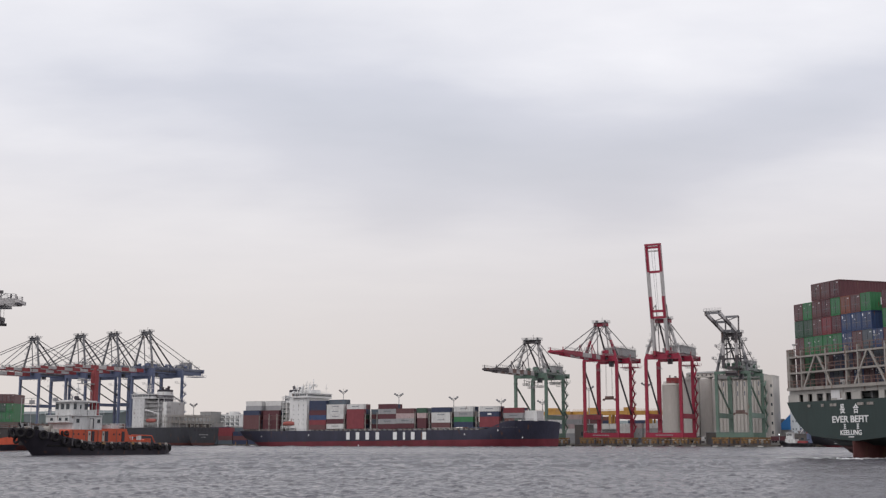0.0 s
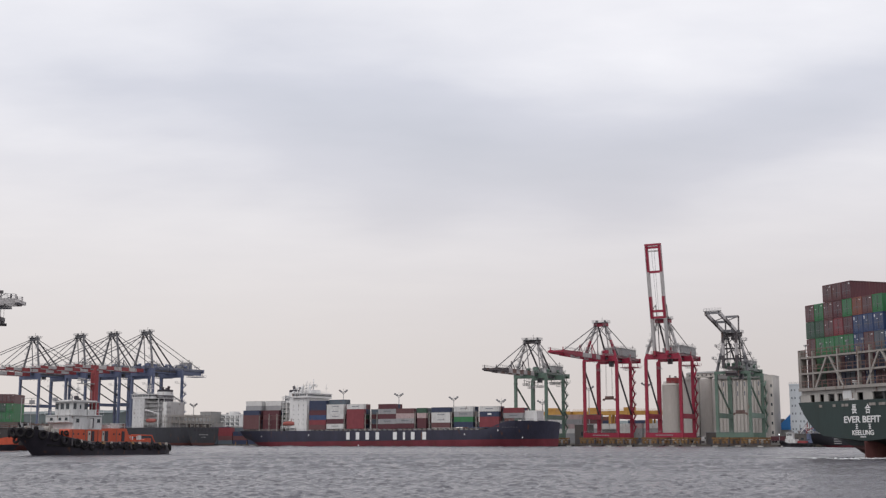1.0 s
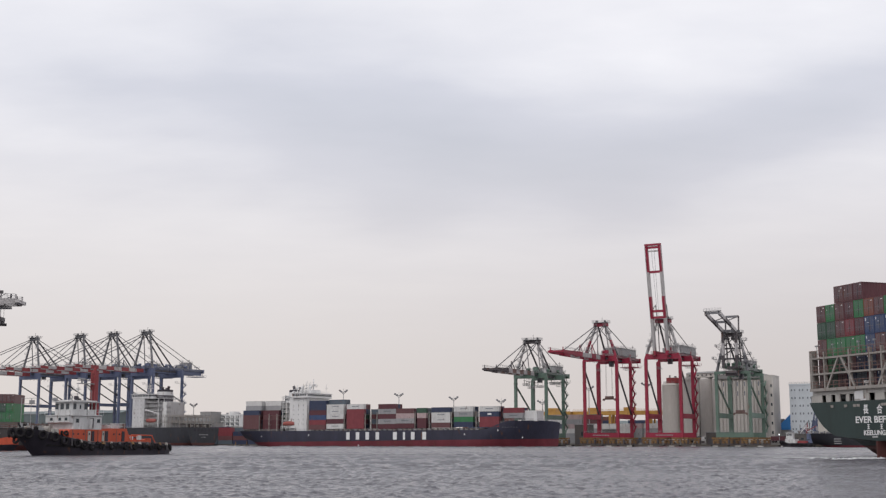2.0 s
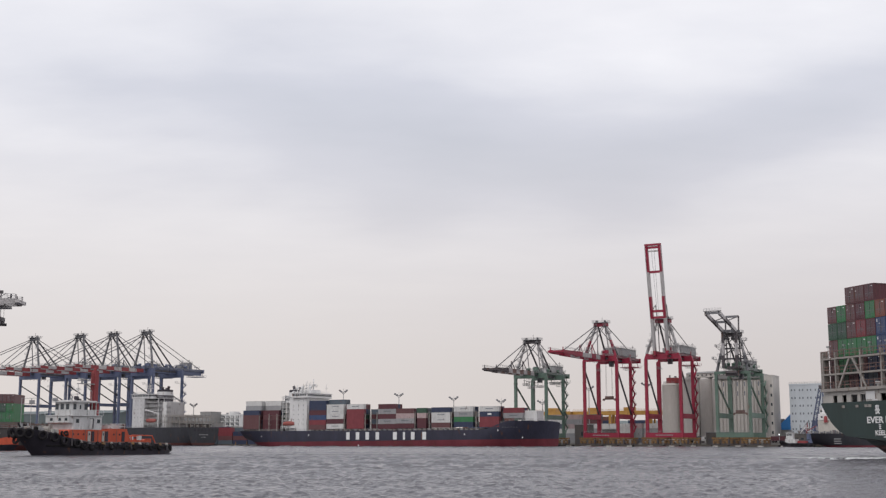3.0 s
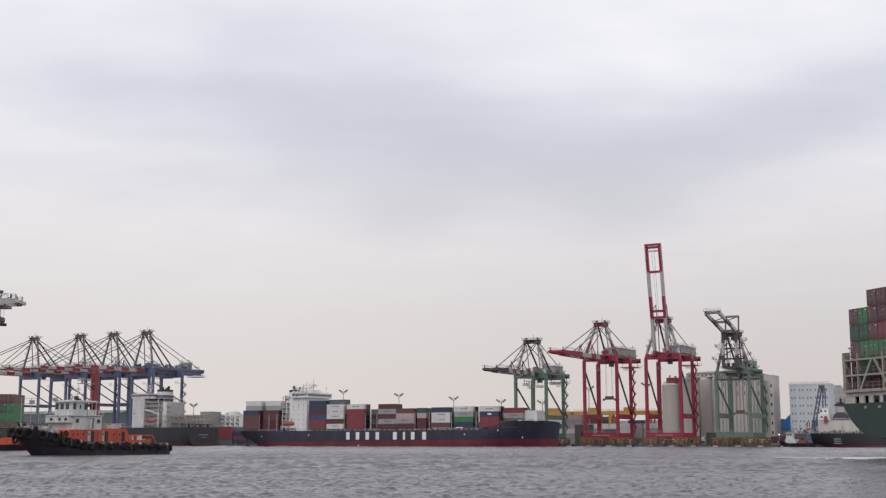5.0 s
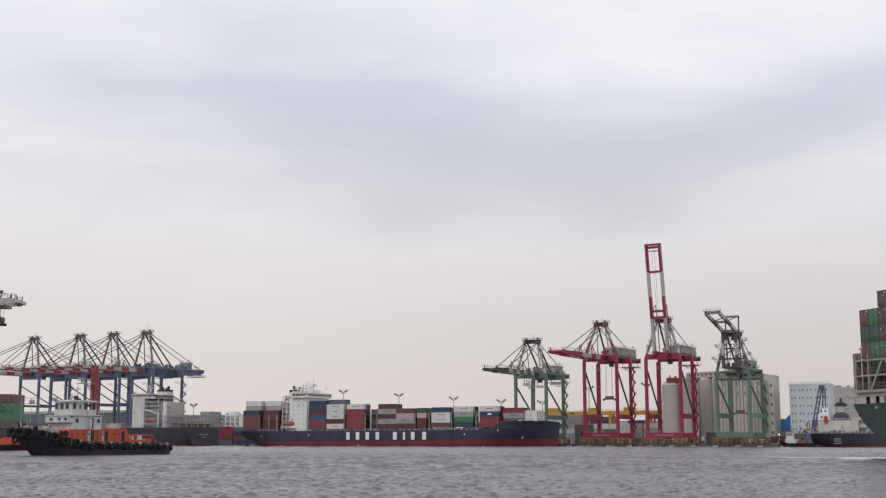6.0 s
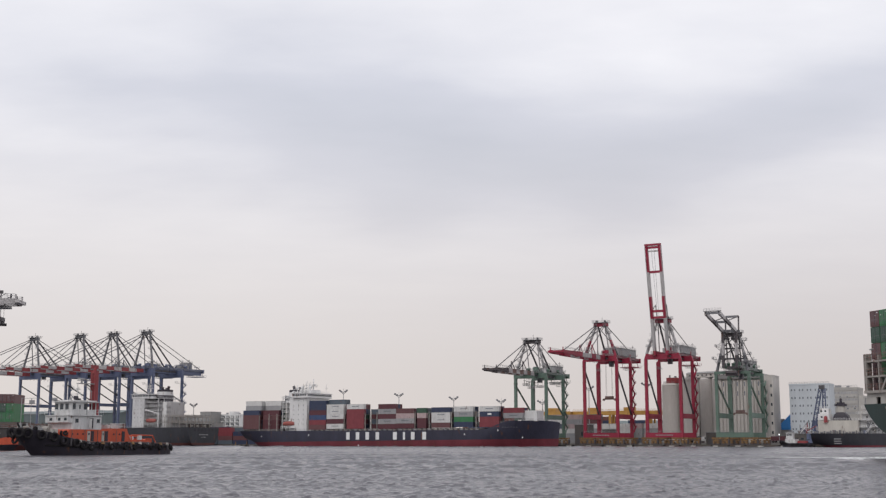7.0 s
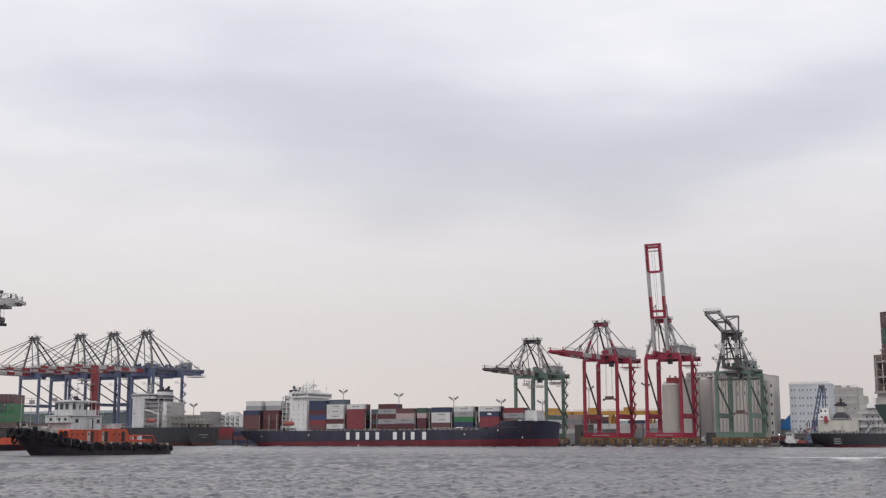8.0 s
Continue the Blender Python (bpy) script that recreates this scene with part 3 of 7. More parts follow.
    for sx in (-1, 1):
        foot, crown = Vector((sx * (half - 0.5), 0, zg + 2.9 + min(tall, 0.0))), Vector((sx * apex_half, ay, apex))
        knee_at = foot.lerp(crown, 0.52)
        part("front_leg", Geo().tube(foot, knee_at, 0.85, 8, 0.75), CRANE_GREY if upper is CRANE_DARK and knuckle else CRANE_WHITE if upper is CRANE_DARK else upper, c)
        part("upper_leg", Geo().tube(knee_at, crown, 0.75, 8, 0.6), CRANE_WHITE if upper in (CRANE_RED, CRANE_DARK) else upper, c)
        for k in (0.25, 0.75):
            p = foot.lerp(crown, k)
            part("leg_platform", Geo().box(p.x - 1.3, p.x + 1.3, p.y - 1.6, p.y + 1.2, p.z - 0.12, p.z).rail([(p.x - 1.3, p.y - 1.6, p.z), (p.x + 1.3, p.y - 1.6, p.z), (p.x + 1.3, p.y + 1.2, p.z)], 1.1, 1.3, 0.06), GALV, c)
        part("back_leg", Geo().tube((sx * sep, gauge - 4, zt + 1.9), (sx * (apex_half - 1.0), ay + 0.8, apex), 0.55, 8), DARKSTEEL, c)
        part("inner_leg", Geo().tube((sx * sep, 6.0, zt + 1.9), (sx * (apex_half - 0.6), ay, apex - 1), 0.34, 8), CRANE_WHITE if upper is CRANE_RED or upper is CRANE_DARK and not knuckle else upper, c)
        part("backstay", Geo().tube((sx * sep, gauge + rear - 1, zt + 2.0), (sx * (apex_half - 0.4), ay + 1.2, apex + 0.4), 0.24, 6), DARKSTEEL, c)
        for i in range(5):
            stair, k1 = Geo(), (i + 1) / 5
            p = Vector((sx * (half - 0.6), -0.9, zg + 3)).lerp(Vector((sx * apex_half, ay - 0.9, apex)), k1)
            stair.box(p.x - 1.0, p.x + 1.0, p.y - 1.3, p.y, p.z - 0.1, p.z).rail([(p.x - 1, p.y - 1.3, p.z), (p.x + 1, p.y - 1.3, p.z)], 1.1, 1.0)
            part("ladder_landing", stair, GALV, c)
    part("apex_beam", Geo().box(-apex_half - 1.1, apex_half + 1.1, ay - 1.1, ay + 1.3, apex - 0.2, apex + 1.8, 0.2), upper if upper is not CRANE_WHITE else girder if girder is CRANE_RED else CRANE_GREY, c)
    part("apex_platform", Geo().box(-apex_half - 1.5, apex_half + 1.5, ay - 2.4, ay + 2.8, apex + 1.8, apex + 2.0).rail(
        [(-apex_half - 1.5, ay - 2.4, apex + 2), (apex_half + 1.5, ay - 2.4, apex + 2), (apex_half + 1.5, ay + 2.8, apex + 2), (-apex_half - 1.5, ay + 2.8, apex + 2), (-apex_half - 1.5, ay - 2.4, apex + 2)], 1.2, 1.6), GALV, c)
    for x in (-apex_half + 0.6, apex_half - 0.6):
        part("rope_sheave", Geo().tube((x, ay - 0.3, apex + 2.7), (x, ay + 0.3, apex + 2.7), 0.75, 12), DARKSTEEL, c)
    part("lightning_rod", Geo().beam((0.8, ay, apex + 2), (0.8, ay, apex + 5.2), 0.16), DARKSTEEL, c)
    # stair tower on the landward leg
    st = Geo()
    z, side = 5.5, 1
    x0 = half + wl / 2 + 0.05
    while z < zg - 3:
        st.box(x0, x0 + 1.5, gauge - 2.2 * side - 0.7, gauge - 2.2 * side + 0.7, z - 0.12, z)
        st.rail([(x0 + 1.5, gauge - 2.2 * side - 0.7, z), (x0 + 1.5, gauge - 2.2 * side + 0.7, z)], 1.1, 1.2)
        st.beam((x0 + 0.75, gauge - 2.2 * side, z), (x0 + 0.75, gauge + 2.2 * side, z + 3.2), 0.85, 0.3)
        st.beam((x0 + 1.3, gauge - 2.2 * side, z + 1.0), (x0 + 1.3, gauge + 2.2 * side, z + 4.2), 0.1)
        z, side = z + 3.2, -side
    part("stair_tower", st, legs, c)
    # boom: two girders in painted lengths, hinged at the waterside
    hinge = Vector((0, hinge_y, zt + 0.6 - drop))
    d = Vector((0, -math.cos(radians(lift)), math.sin(radians(lift))))
    up = Vector((0, math.sin(radians(lift)), math.cos(radians(lift))))
    tip = hinge + d * reach
    if not knuckle:
        for sx in (-1, 1):
            off = Vector((sx * sep, 0, 0))
            for i in range(stripes):
                k0, k1 = ((0.0, 0.325, 0.53, 0.757, 1.0)[i:i + 2]) if lift > 5 else (i / stripes, (i + 1) / stripes)
                a, b = hinge + d * (reach * k0) + off, hinge + d * (reach * k1 - 0.01) + off
                taper = 2.5 if i < stripes - 2 else 1.9
                part("boom_segment", Geo().beam(a, b, 1.2, taper), boom[i % len(boom)], c)
            part("boom_rail", Geo().rail([hinge + off * 1.35 + up * 1.3, tip + off * 1.35 + up * 1.3], 1.1, 2.6, 0.06) if lift < 5 else Geo().beam(hinge + off * 1.3, tip + off * 1.3, 0.25), GALV, c)
        for k in ((0.333, 0.392, 0.757, 0.985) if lift > 5 else (0.18, 0.45, 0.72, 0.985)):
            p = hinge + d * reach * k
            part("boom_tie", Geo().beam(p - Vector((sep, 0, 0)), p + Vector((sep, 0, 0)), 0.9, 1.3), boom[-1], c)
        part("boom_tip_platform", Geo().beam(tip + Vector((-sep - 1, 0, 0)) + d * 0.6, tip + Vector((sep + 1, 0, 0)) + d * 0.6, 1.4, 1.1)
             .beam(tip + Vector((-sep, 0, 0)), tip + Vector((-sep, 0, 0)) + up * 2.4, 0.4).beam(tip + Vector((sep, 0, 0)), tip + Vector((sep, 0, 0)) + up * 2.4, 0.4), boom[-1], c)
        if lift > 5:
            for x in (-1.0, 0.5):
                part("boom_rope", Geo().tube(hinge + d * reach * 0.18 + Vector((x * 0.5, 0, 0)), hinge + d * reach * 0.97 + Vector((x, 0, 0)), 0.07, 5), DARKSTEEL, c)
            part("tip_sheave_beam", Geo().beam(tip + Vector((-sep, 0, 0)) - d * 3.0, tip + Vector((sep, 0, 0)) - d * 3.0, 0.5, 0.8), CRANE_WHITE, c)
        ax = Vector((0, ay, apex + 0.9))
        for sx in (-1, 1):
            for k in (stays if lift < 5 else (0.40,)):
                q = hinge + d * reach * k + Vector((sx * sep, 0, 0)) + up * 1.2
                a = ax + Vector((sx * (apex_half - 0.4), 0, 0))
                if lift < 5:
                    part("forestay", Geo().tube(a, q, 0.26, 6), DARKSTEEL, c)
                else:
                    e = a + Vector((0, -3, 9))
                    part("forestay", Geo().tube(a, e, 0.22, 6).tube(e, q, 0.22, 6), DARKSTEEL, c)
            post = hinge + d * reach * 0.3 + Vector((sx * sep, 0, 0))
            if lift < 5:
                part("boom_post", Geo().beam(post, post + up * 6.5, 0.5).beam(post + up * 6.5, post - d * 7, 0.35), upper, c)
    else:
        knee = Vector((0, -3.5, apex + 2.6))
        far = Vector((0, -36.0, apex + 9.4))
        for sx in (-1, 1):
            off = Vector((sx * sep, 0, 0))
            for i in range(3):
                part("inner_boom", Geo().beam(hinge.lerp(knee, i / 3) + off, hinge.lerp(knee, (i + 0.99) / 3) + off, 1.3, 1.9), boom[i % len(boom)], c)
                part("outer_boom", Geo().beam(knee.lerp(far, i / 3) + off, knee.lerp(far, (i + 0.99) / 3) + off, 1.2, 1.9), boom[(i + 1) % len(boom)], c)
            part("boom_strut", Geo().beam(Vector((sx * sep, ay, apex + 2)), Vector((sx * sep, ay + 1, apex + 11)), 0.7).beam(Vector((sx * sep, ay + 1, apex + 11)), knee.lerp(far, 0.55) + off, 0.45), upper, c)
        for p in (knee, knee.lerp(far, 0.5), far, Vector((0, ay + 1, apex + 11))):
            part("boom_tie", Geo().beam(p - Vector((sep, 0, 0)), p + Vector((sep, 0, 0)), 0.9, 1.2), CRANE_GREY, c)
        part("tip_platform", Geo().beam(far + Vector((-sep - 1, 0, 1)), far + Vector((sep + 1, 0, 1)), 1.6, 0.3), GALV, c)
        part("tip_rail", Geo().rail([far + Vector((-sep - 1, 0, 1.2)), far + Vector((sep + 1, 0, 1.2))], 1.3, 1.4), GALV, c)
        for k, (w, h) in enumerate(((2.4, 1.6), (1.6, 2.2), (2.0, 1.2))):
            x = (-2.6, 0.4, 2.9)[k]
            part("hoist_gear", Geo().box(x - w / 2, x + w / 2, ay - 1.2, ay + 1.4, apex + 2.0, apex + 2.0 + h, 0.15).tube((x, ay - 1.5, apex - 1.2), (x, ay + 1.5, apex - 1.2), 0.9, 12), DARKSTEEL, c)
        part("hoist_block", Geo().box(-2.6, 4.6, -4.6, -1.2, zg - 1.2, zg + 1.4, 0.3).box(-2.0, 5.0, -3.2, 2.4, zg + 2.6, zg + 4.0, 0.2).tube((-2.0, -4.8, zg + 0.4), (3.6, -4.8, zg + 0.4), 0.8, 12), CRANE_DARK, c, "dark hoist machinery slung at the waterside")
        for k, (px, pz) in enumerate(((-1, 0.3), (1, 0.42), (-1, 0.68), (1, 0.86), (1, 0.12))):
            zz = zg + 3 + (apex - zg - 3) * pz
            hx = px * (half + 0.8 + (apex_half - half) * pz)
            part("service_platform", Geo().box(min(hx, hx + px * 2.4), max(hx, hx + px * 2.4), -1.2, 2.6, zz - 0.12, zz).rail([(hx, -1.2, zz), (hx + px * 2.4, -1.2, zz), (hx + px * 2.4, 2.6, zz)], 1.2, 1.0, 0.07)
                 .beam((hx, 0.5, zz - 2.0), (hx + px * 2.2, 0.5, zz - 0.1), 0.16), GALV, c)
        for sx in (-1, 1):
            part("lattice_tie", Geo().beam((sx * 3.2, 1.0, zg + 4), (sx * (apex_half - 0.6), ay, apex - 3), 0.28).beam((sx * 5.6, 0.6, zg + 4), (sx * 1.0, ay, apex - 7), 0.24).beam((sx * sep, 8.0, zt + 2), (sx * 0.6, ay, apex - 4), 0.3), CRANE_WHITE if sx < 0 else CRANE_DARK, c)
        for z, a in ((0.3, 0.7), (0.62, 0.35)):
            zz = zg + 3 + (apex - zg - 3) * z
            hx = half - 0.6 + (apex_half - half + 0.6) * z
            part("frame_tie", Geo().beam((-hx, ay * z, zz), (hx, ay * z, zz), 0.8, 0.9).beam((-hx, ay * z, zz), (0, ay * z, zz + 5), 0.4).beam((hx, ay * z, zz), (0, ay * z, zz + 5), 0.4), DARKSTEEL, c)
    # trolley, cab and spreader
    ty = 9.0 if spreader is None else spreader[0]
    tr = part("trolley", Geo().box(-sep + 0.9, sep - 0.9, ty - 3, ty + 3, zt - 1.5, zt - 0.7, 0.2), GALV, c)
    part("cab", Geo().box(-1.2, 1.2, ty + 3.2, ty + 6.0, zt - 4.6, zt - 1.5, 0.25), CRANE_GREY, tr)
    part("festoon", Geo().box(sep + 0.8, sep + 1.0, -3, gauge, zt - 1.7, zt - 0.6), DARKSTEEL, c)
    if spreader:
        zs = spreader[1]
        sp = part("spreader", Geo().box(-3.6, 3.6, ty - 0.5, ty + 0.5, zs, zs + 0.7, 0.1).box(-3.8, -3.2, ty - 1.2, ty + 1.2, zs - 0.6, zs + 0.3).box(3.2, 3.8, ty - 1.2, ty + 1.2, zs - 0.6, zs + 0.3)
                  .box(-2.4, 2.4, ty - 1.0, ty + 1.0, zs + 0.6, zs + 2.0, 0.2), spreader[2], c)
        rp = Geo()
        for x in (-1.8, 1.8):
            rp.tube((x, ty - 0.6, zs + 2.0), (x, ty - 0.6, zt - 1.5), 0.06, 5).tube((x, ty + 0.6, zs + 2.0), (x, ty + 0.6, zt - 1.5), 0.06, 5)
        part("rope", rp, DARKSTEEL, sp)
    return c


def sign_plate(crane, half):
    """A lettered plate on the waterside sill, too small to read: plain bars."""
    p = part("name_plate", Geo().box(-5.5, 5.5, -0.98, -0.90, 3.4, 4.5), CRANE_RED, crane)
    for i in range(11):
        part("letter_bar", Geo().box(-5.0 + i * 0.92, -4.4 + i * 0.92, -1.02, -0.98, 3.7, 4.25), GALV, p)


Z0 = 2.55
r1 = quay_crane("quay_crane", "red quay crane with its boom lowered over the water", quay(-0.9, 3, Z0), CRANE_RED, CRANE_RED, (CRANE_RED, CRANE_WHITE, CRANE_RED, CRANE_WHITE, CRANE_WHITE, CRANE_RED, CRANE_RED, CRANE_RED, CRANE_RED),
                CRANE_RED, half=9.9, gauge=23.5, zg=46.0, apex=66.6, apex_half=3.1, reach=60.5, drop=1.6, rear=29.5, shed=(20, 47.5, 5.4, 4.2), house=HOUSE_PALE, gear=8, spreader=(14.0, 24.6, RAIL_RED))
sign_plate(r1, 9.4)
r2 = quay_crane("quay_crane", "red and white quay crane with its boom raised upright", quay(36.4, 3, Z0), CRANE_RED, CRANE_RED, (CRANE_WHITE, CRANE_RED, CRANE_WHITE, CRANE_RED), CRANE_WHITE,
                half=9.9, gauge=23.5, zg=46.2, apex=67.0, apex_half=3.6, reach=60.5, lift=80.0, stripes=4, sep=3.7, hinge_y=-1.8, rear=29.5, shed=(20, 47.5, 5.4, 4.2), house=HOUSE_PALE, gear=8)
sign_plate(r2, 9.4)
g1 = quay_crane("quay_crane", "green and grey quay crane with its boom lowered", quay(-44.7, 3, Z0), CRANE_GREEN, CRANE_GREEN, (CRANE_WHITE, RAIL_RED, CRANE_WHITE, RAIL_RED, CRANE_WHITE, RAIL_RED, CRANE_WHITE, CRANE_DARK, CRANE_DARK, CRANE_DARK),
                CRANE_DARK, half=9.8, gauge=26.0, zg=37.4, apex=58.3, apex_half=4.2, reach=50.5, stripes=10, drop=0.6, rear=19, shed=(28, 40, 4.2, 3.8), house=HOUSE_PALE, gear=14)
for x, y, w, d, z in ((-6.5, 8.0, 2.4, 5.0, 33.6), (-6.5, 15.5, 2.4, 5.5, 32.2), (6.0, 19.0, 2.2, 4.5, 34.4), (-6.0, 27.5, 3.0, 5.0, 33.2), (3.0, 33.0, 4.5, 3.5, 35.0)):
    cage = Geo().box(x - w / 2, x + w / 2, y - d / 2, y + d / 2, z - 0.12, z).rail([(x - w / 2, y - d / 2, z), (x + w / 2, y - d / 2, z), (x + w / 2, y + d / 2, z), (x - w / 2, y + d / 2, z), (x - w / 2, y - d / 2, z)], 1.3, 0.8, 0.05)
    for sx in (-1, 1):
        cage.beam((x + sx * w / 2, y, z), (x + sx * w / 2, y, 38.6), 0.14)
    part("slung_platform", cage, GALV, g1)
for i in range(7):
    part("cable_tray", Geo().box(-5.6, -5.2, 2.0 + i * 3.4, 4.6 + i * 3.4, 36.2 - 0.3 * (i % 3), 36.5 - 0.3 * (i % 3)).beam((-5.4, 2.6 + i * 3.4, 34.6 - (i % 2)), (-5.4, 2.6 + i * 3.4, 36.3), 0.16), DARKSTEEL, g1)
quay_crane("quay_crane", "green and white quay crane with its boom folded up", quay(75.5, 3, Z0), CRANE_GREEN, CRANE_GREEN, (CRANE_DARK, CRANE_WHITE), CRANE_DARK,
                half=9.0, tall=-1.5, zg=36.9, apex=57.6, apex_half=4.2, knuckle=True, rear=14, shed=(26, 38, 4.4, 3.8), house=HOUSE_PALE, gear=20, spreader=(14.0, 15.6, RAIL_RED))
b4 = quay_crane("quay_crane", "blue quay crane with a red and white striped boom", quay(-344, 3, Z0), CRANE_BLUE, CRANE_BLUE, (DULL_RED, CRANE_WHITE), CRANE_GREY,
                half=9.6, zg=46.4, deep=5.2, tall=2.4, drop=2.4, gauge=31.0, apex=76.0, apex_half=3.2, reach=66, rear=28, stripes=9, shed=(43, 49.5, 3.4, 4.0), house=HOUSE_PALE, portal=26.2, gear=26, stays=(0.44, 0.86))
for lx in (-375, -407.5, -454):
    copy_thing(b4, quay(lx, 3, Z0))
# a nearer crane on the opposite quay, whose boom reaches into view
near_crane = quay_crane("quay_crane", "grey quay crane reaching over a moored ship", pose(-214.6, 408, Z0, 0, 0, 94), CRANE_GREY, CRANE_GREY, (CRANE_WHITE,), CRANE_GREY,
                        half=9.0, zg=43.9, apex=70, reach=66, stripes=5, spreader=(-64.2, 39.9, DARKSTEEL))
truss = Geo()
for sx in (-3.6, 3.6):
    for i in range(6):
        a = -50.0 - i * 2.8
        truss.beam((sx, a, 48.2 if i % 2 else 49.8), (sx, a - 2.8, 49.8 if i % 2 else 48.2), 0.22)
    truss.beam((sx, -44, 44.6), (sx, -66, 45.6), 0.35).beam((sx, -66, 45.6), (sx, -68.4, 47.6), 0.3).beam((sx, -68.4, 46.4), (sx, -68.4, 49.6), 0.45).beam((sx, -63, 48), (sx, -63, 51.2), 0.3).box(sx - 0.5, sx + 0.5, -63.6, -62.4, 50.6, 51.6)
part("boom_truss", truss, DARKSTEEL, near_crane, "dark truss bracing at the boom end")


# ---- containers ----
def container_geo(length, ribs):
    w, h = (1.195, 2.83) if ribs else (1.22, 2.896)
    g = Geo()
    y0, y1 = 0.0, length
    f = 0.16
    for x in (-w, w - f):
        for y in (y0, y1 - f):
            g.box(x, x + f, y, y + f, 0, h)
        g.box(x, x + f, y0 + f, y1 - f, 0.0, f)
        g.box(x, x + f, y0 + f, y1 - f, h - 0.12, h)
    for y in (y0, y1 - f):
        g.box(-w + f, w - f, y, y + f, 0.0, f)
        g.box(-w + f, w - f, y, y + f, h - 0.14, h)
    if ribs:
        # corrugated long sides
        k = int(length / 0.56)
        for sx in (-1, 1):
            prof = []
            for i in range(k):
                a = y0 + f + (length - 2 * f) * i / k
                s = (length - 2 * f) / k
                prof += [(a, 0.05), (a + s * 0.35, 0.05), (a + s * 0.5, 0.09), (a + s * 0.85, 0.09)]
            prof.append((y1 - f, 0.05))
            vs = [(sx * (w - d), y, z) for y, d in prof for z in (f, h - 0.12)]
            g.add(vs, [(2 * i, 2 * i + 2, 2 * i + 3, 2 * i + 1) for i in range(len(prof) - 1)])
        g.box(-w + 0.10, w - 0.10, y0 + 0.08, y1 - 0.06, 0.06, h - 0.03)
    else:
        g.box(-w + 0.05, w - 0.05, y0 + 0.05, y1 - 0.05, 0.06, h - 0.02)
    return g


BOX_MESH = {}


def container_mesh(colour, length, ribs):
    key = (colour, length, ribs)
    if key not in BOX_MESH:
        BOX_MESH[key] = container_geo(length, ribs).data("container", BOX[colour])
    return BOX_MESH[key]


DOOR = {}
ROD = Geo()
for rx in (0.16, 0.42, 0.75, 1.0):
    ROD.box(rx - 0.03, rx + 0.03, -0.035, 0.02, 0.10, 2.60)
    ROD.box(rx - 0.05, rx + 0.16, -0.045, -0.03, 1.05, 1.13)
ROD_MESH = ROD.data("lock_rod", CRANE_GREY)
# black door seals; they also paint the shadow in the joints round the doors
SEAM_MESH = Geo().box(-1.09, 1.09, -0.006, 0.0, 0.0, 0.05).box(-1.09, 1.09, -0.006, 0.0, 2.59, 2.66).box(-1.10, -1.05, -0.006, 0.0, 0.05, 2.59).box(1.05, 1.10, -0.006, 0.0, 0.05, 2.59).box(-0.03, 0.03, -0.02, 0.0, 0.05, 2.59).data("door_seal", RUBBER)
TAG_LOW = Geo().box(0.14, 0.30, -0.018, 0.0, 1.72, 1.86).data("marking", LETTER)
TAG_MESH = Geo().box(0.56, 0.92, -0.018, 0.0, 2.20, 2.32).data("marking", LETTER)
TAG_TALL = Geo().box(0.10, 0.28, -0.018, 0.0, 1.95, 2.40).box(0.62, 0.92, -0.018, 0.0, 1.62, 1.70).data("marking", LETTER)


def container(colour, m, length=12.19, doors=False, ribs=False, group="", where="stacked on deck", band=None, dir_mark=-1):
    ob = new("container", container_mesh(colour, length, ribs))
    ob.matrix_basis = m
    tagged(ob, WORDS[colour] + " steel shipping container " + where, "container", group)
    if doors:
        part("door_seal", SEAM_MESH, None, ob, "", pose(0, 0.028, 0.14))
        if colour not in DOOR:
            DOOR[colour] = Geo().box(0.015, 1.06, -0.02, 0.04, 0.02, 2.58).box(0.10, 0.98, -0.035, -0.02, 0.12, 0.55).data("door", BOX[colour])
        for sx in (0, 1):
            d = part("door", DOOR[colour], None, ob, "", pose(-1.065 if sx == 0 else 0.0, 0.05, 0.16))
            part("lock_rod", ROD_MESH, None, d)
            if sx == 1 and random.random() < 0.5:
                part("marking", TAG_MESH, None, d, "", pose(0, -0.022, 0))
            if colour in ("blue", "navy") and sx == 0:
                part("marking", TAG_TALL, None, d, "", pose(0, -0.022, 0))
            elif random.random() < 0.2:
                part("marking", TAG_LOW, None, d, "", pose(0, -0.022, 0))
    if band:
        mat, a, b, z0, z1 = band
        x = dir_mark * 1.22
        part("marking", Geo().box(min(x, x + dir_mark * 0.03), max(x, x + dir_mark * 0.03), a, b, z0, z1), mat, ob)
    return ob


# ---- ship hulls ----
def hull_shell(xs, lo, hi, breadth, nz=7):
    """A hull band: at each station x, half breadths between the heights lo(x) and hi(x)."""
    rings = []
    for x in xs:
        a, b = lo(x), hi(x)
        if b - a < 0.02:
            continue
        zs = [b + (a - b) * i / (nz - 1) for i in range(nz)]
        rings.append([(x, -breadth(x, z), z) for z in zs] + [(x, breadth(x, z), z) for z in reversed(zs)])
    return Geo().loft(rings)


def smooth(t):
    t = min(1.0, max(0.0, t))
    return t * t * (3 - 2 * t)


def stations(length, k=44):
    return [length * (0.5 - 0.5 * math.cos(math.pi * i / k)) for i in range(k + 1)]


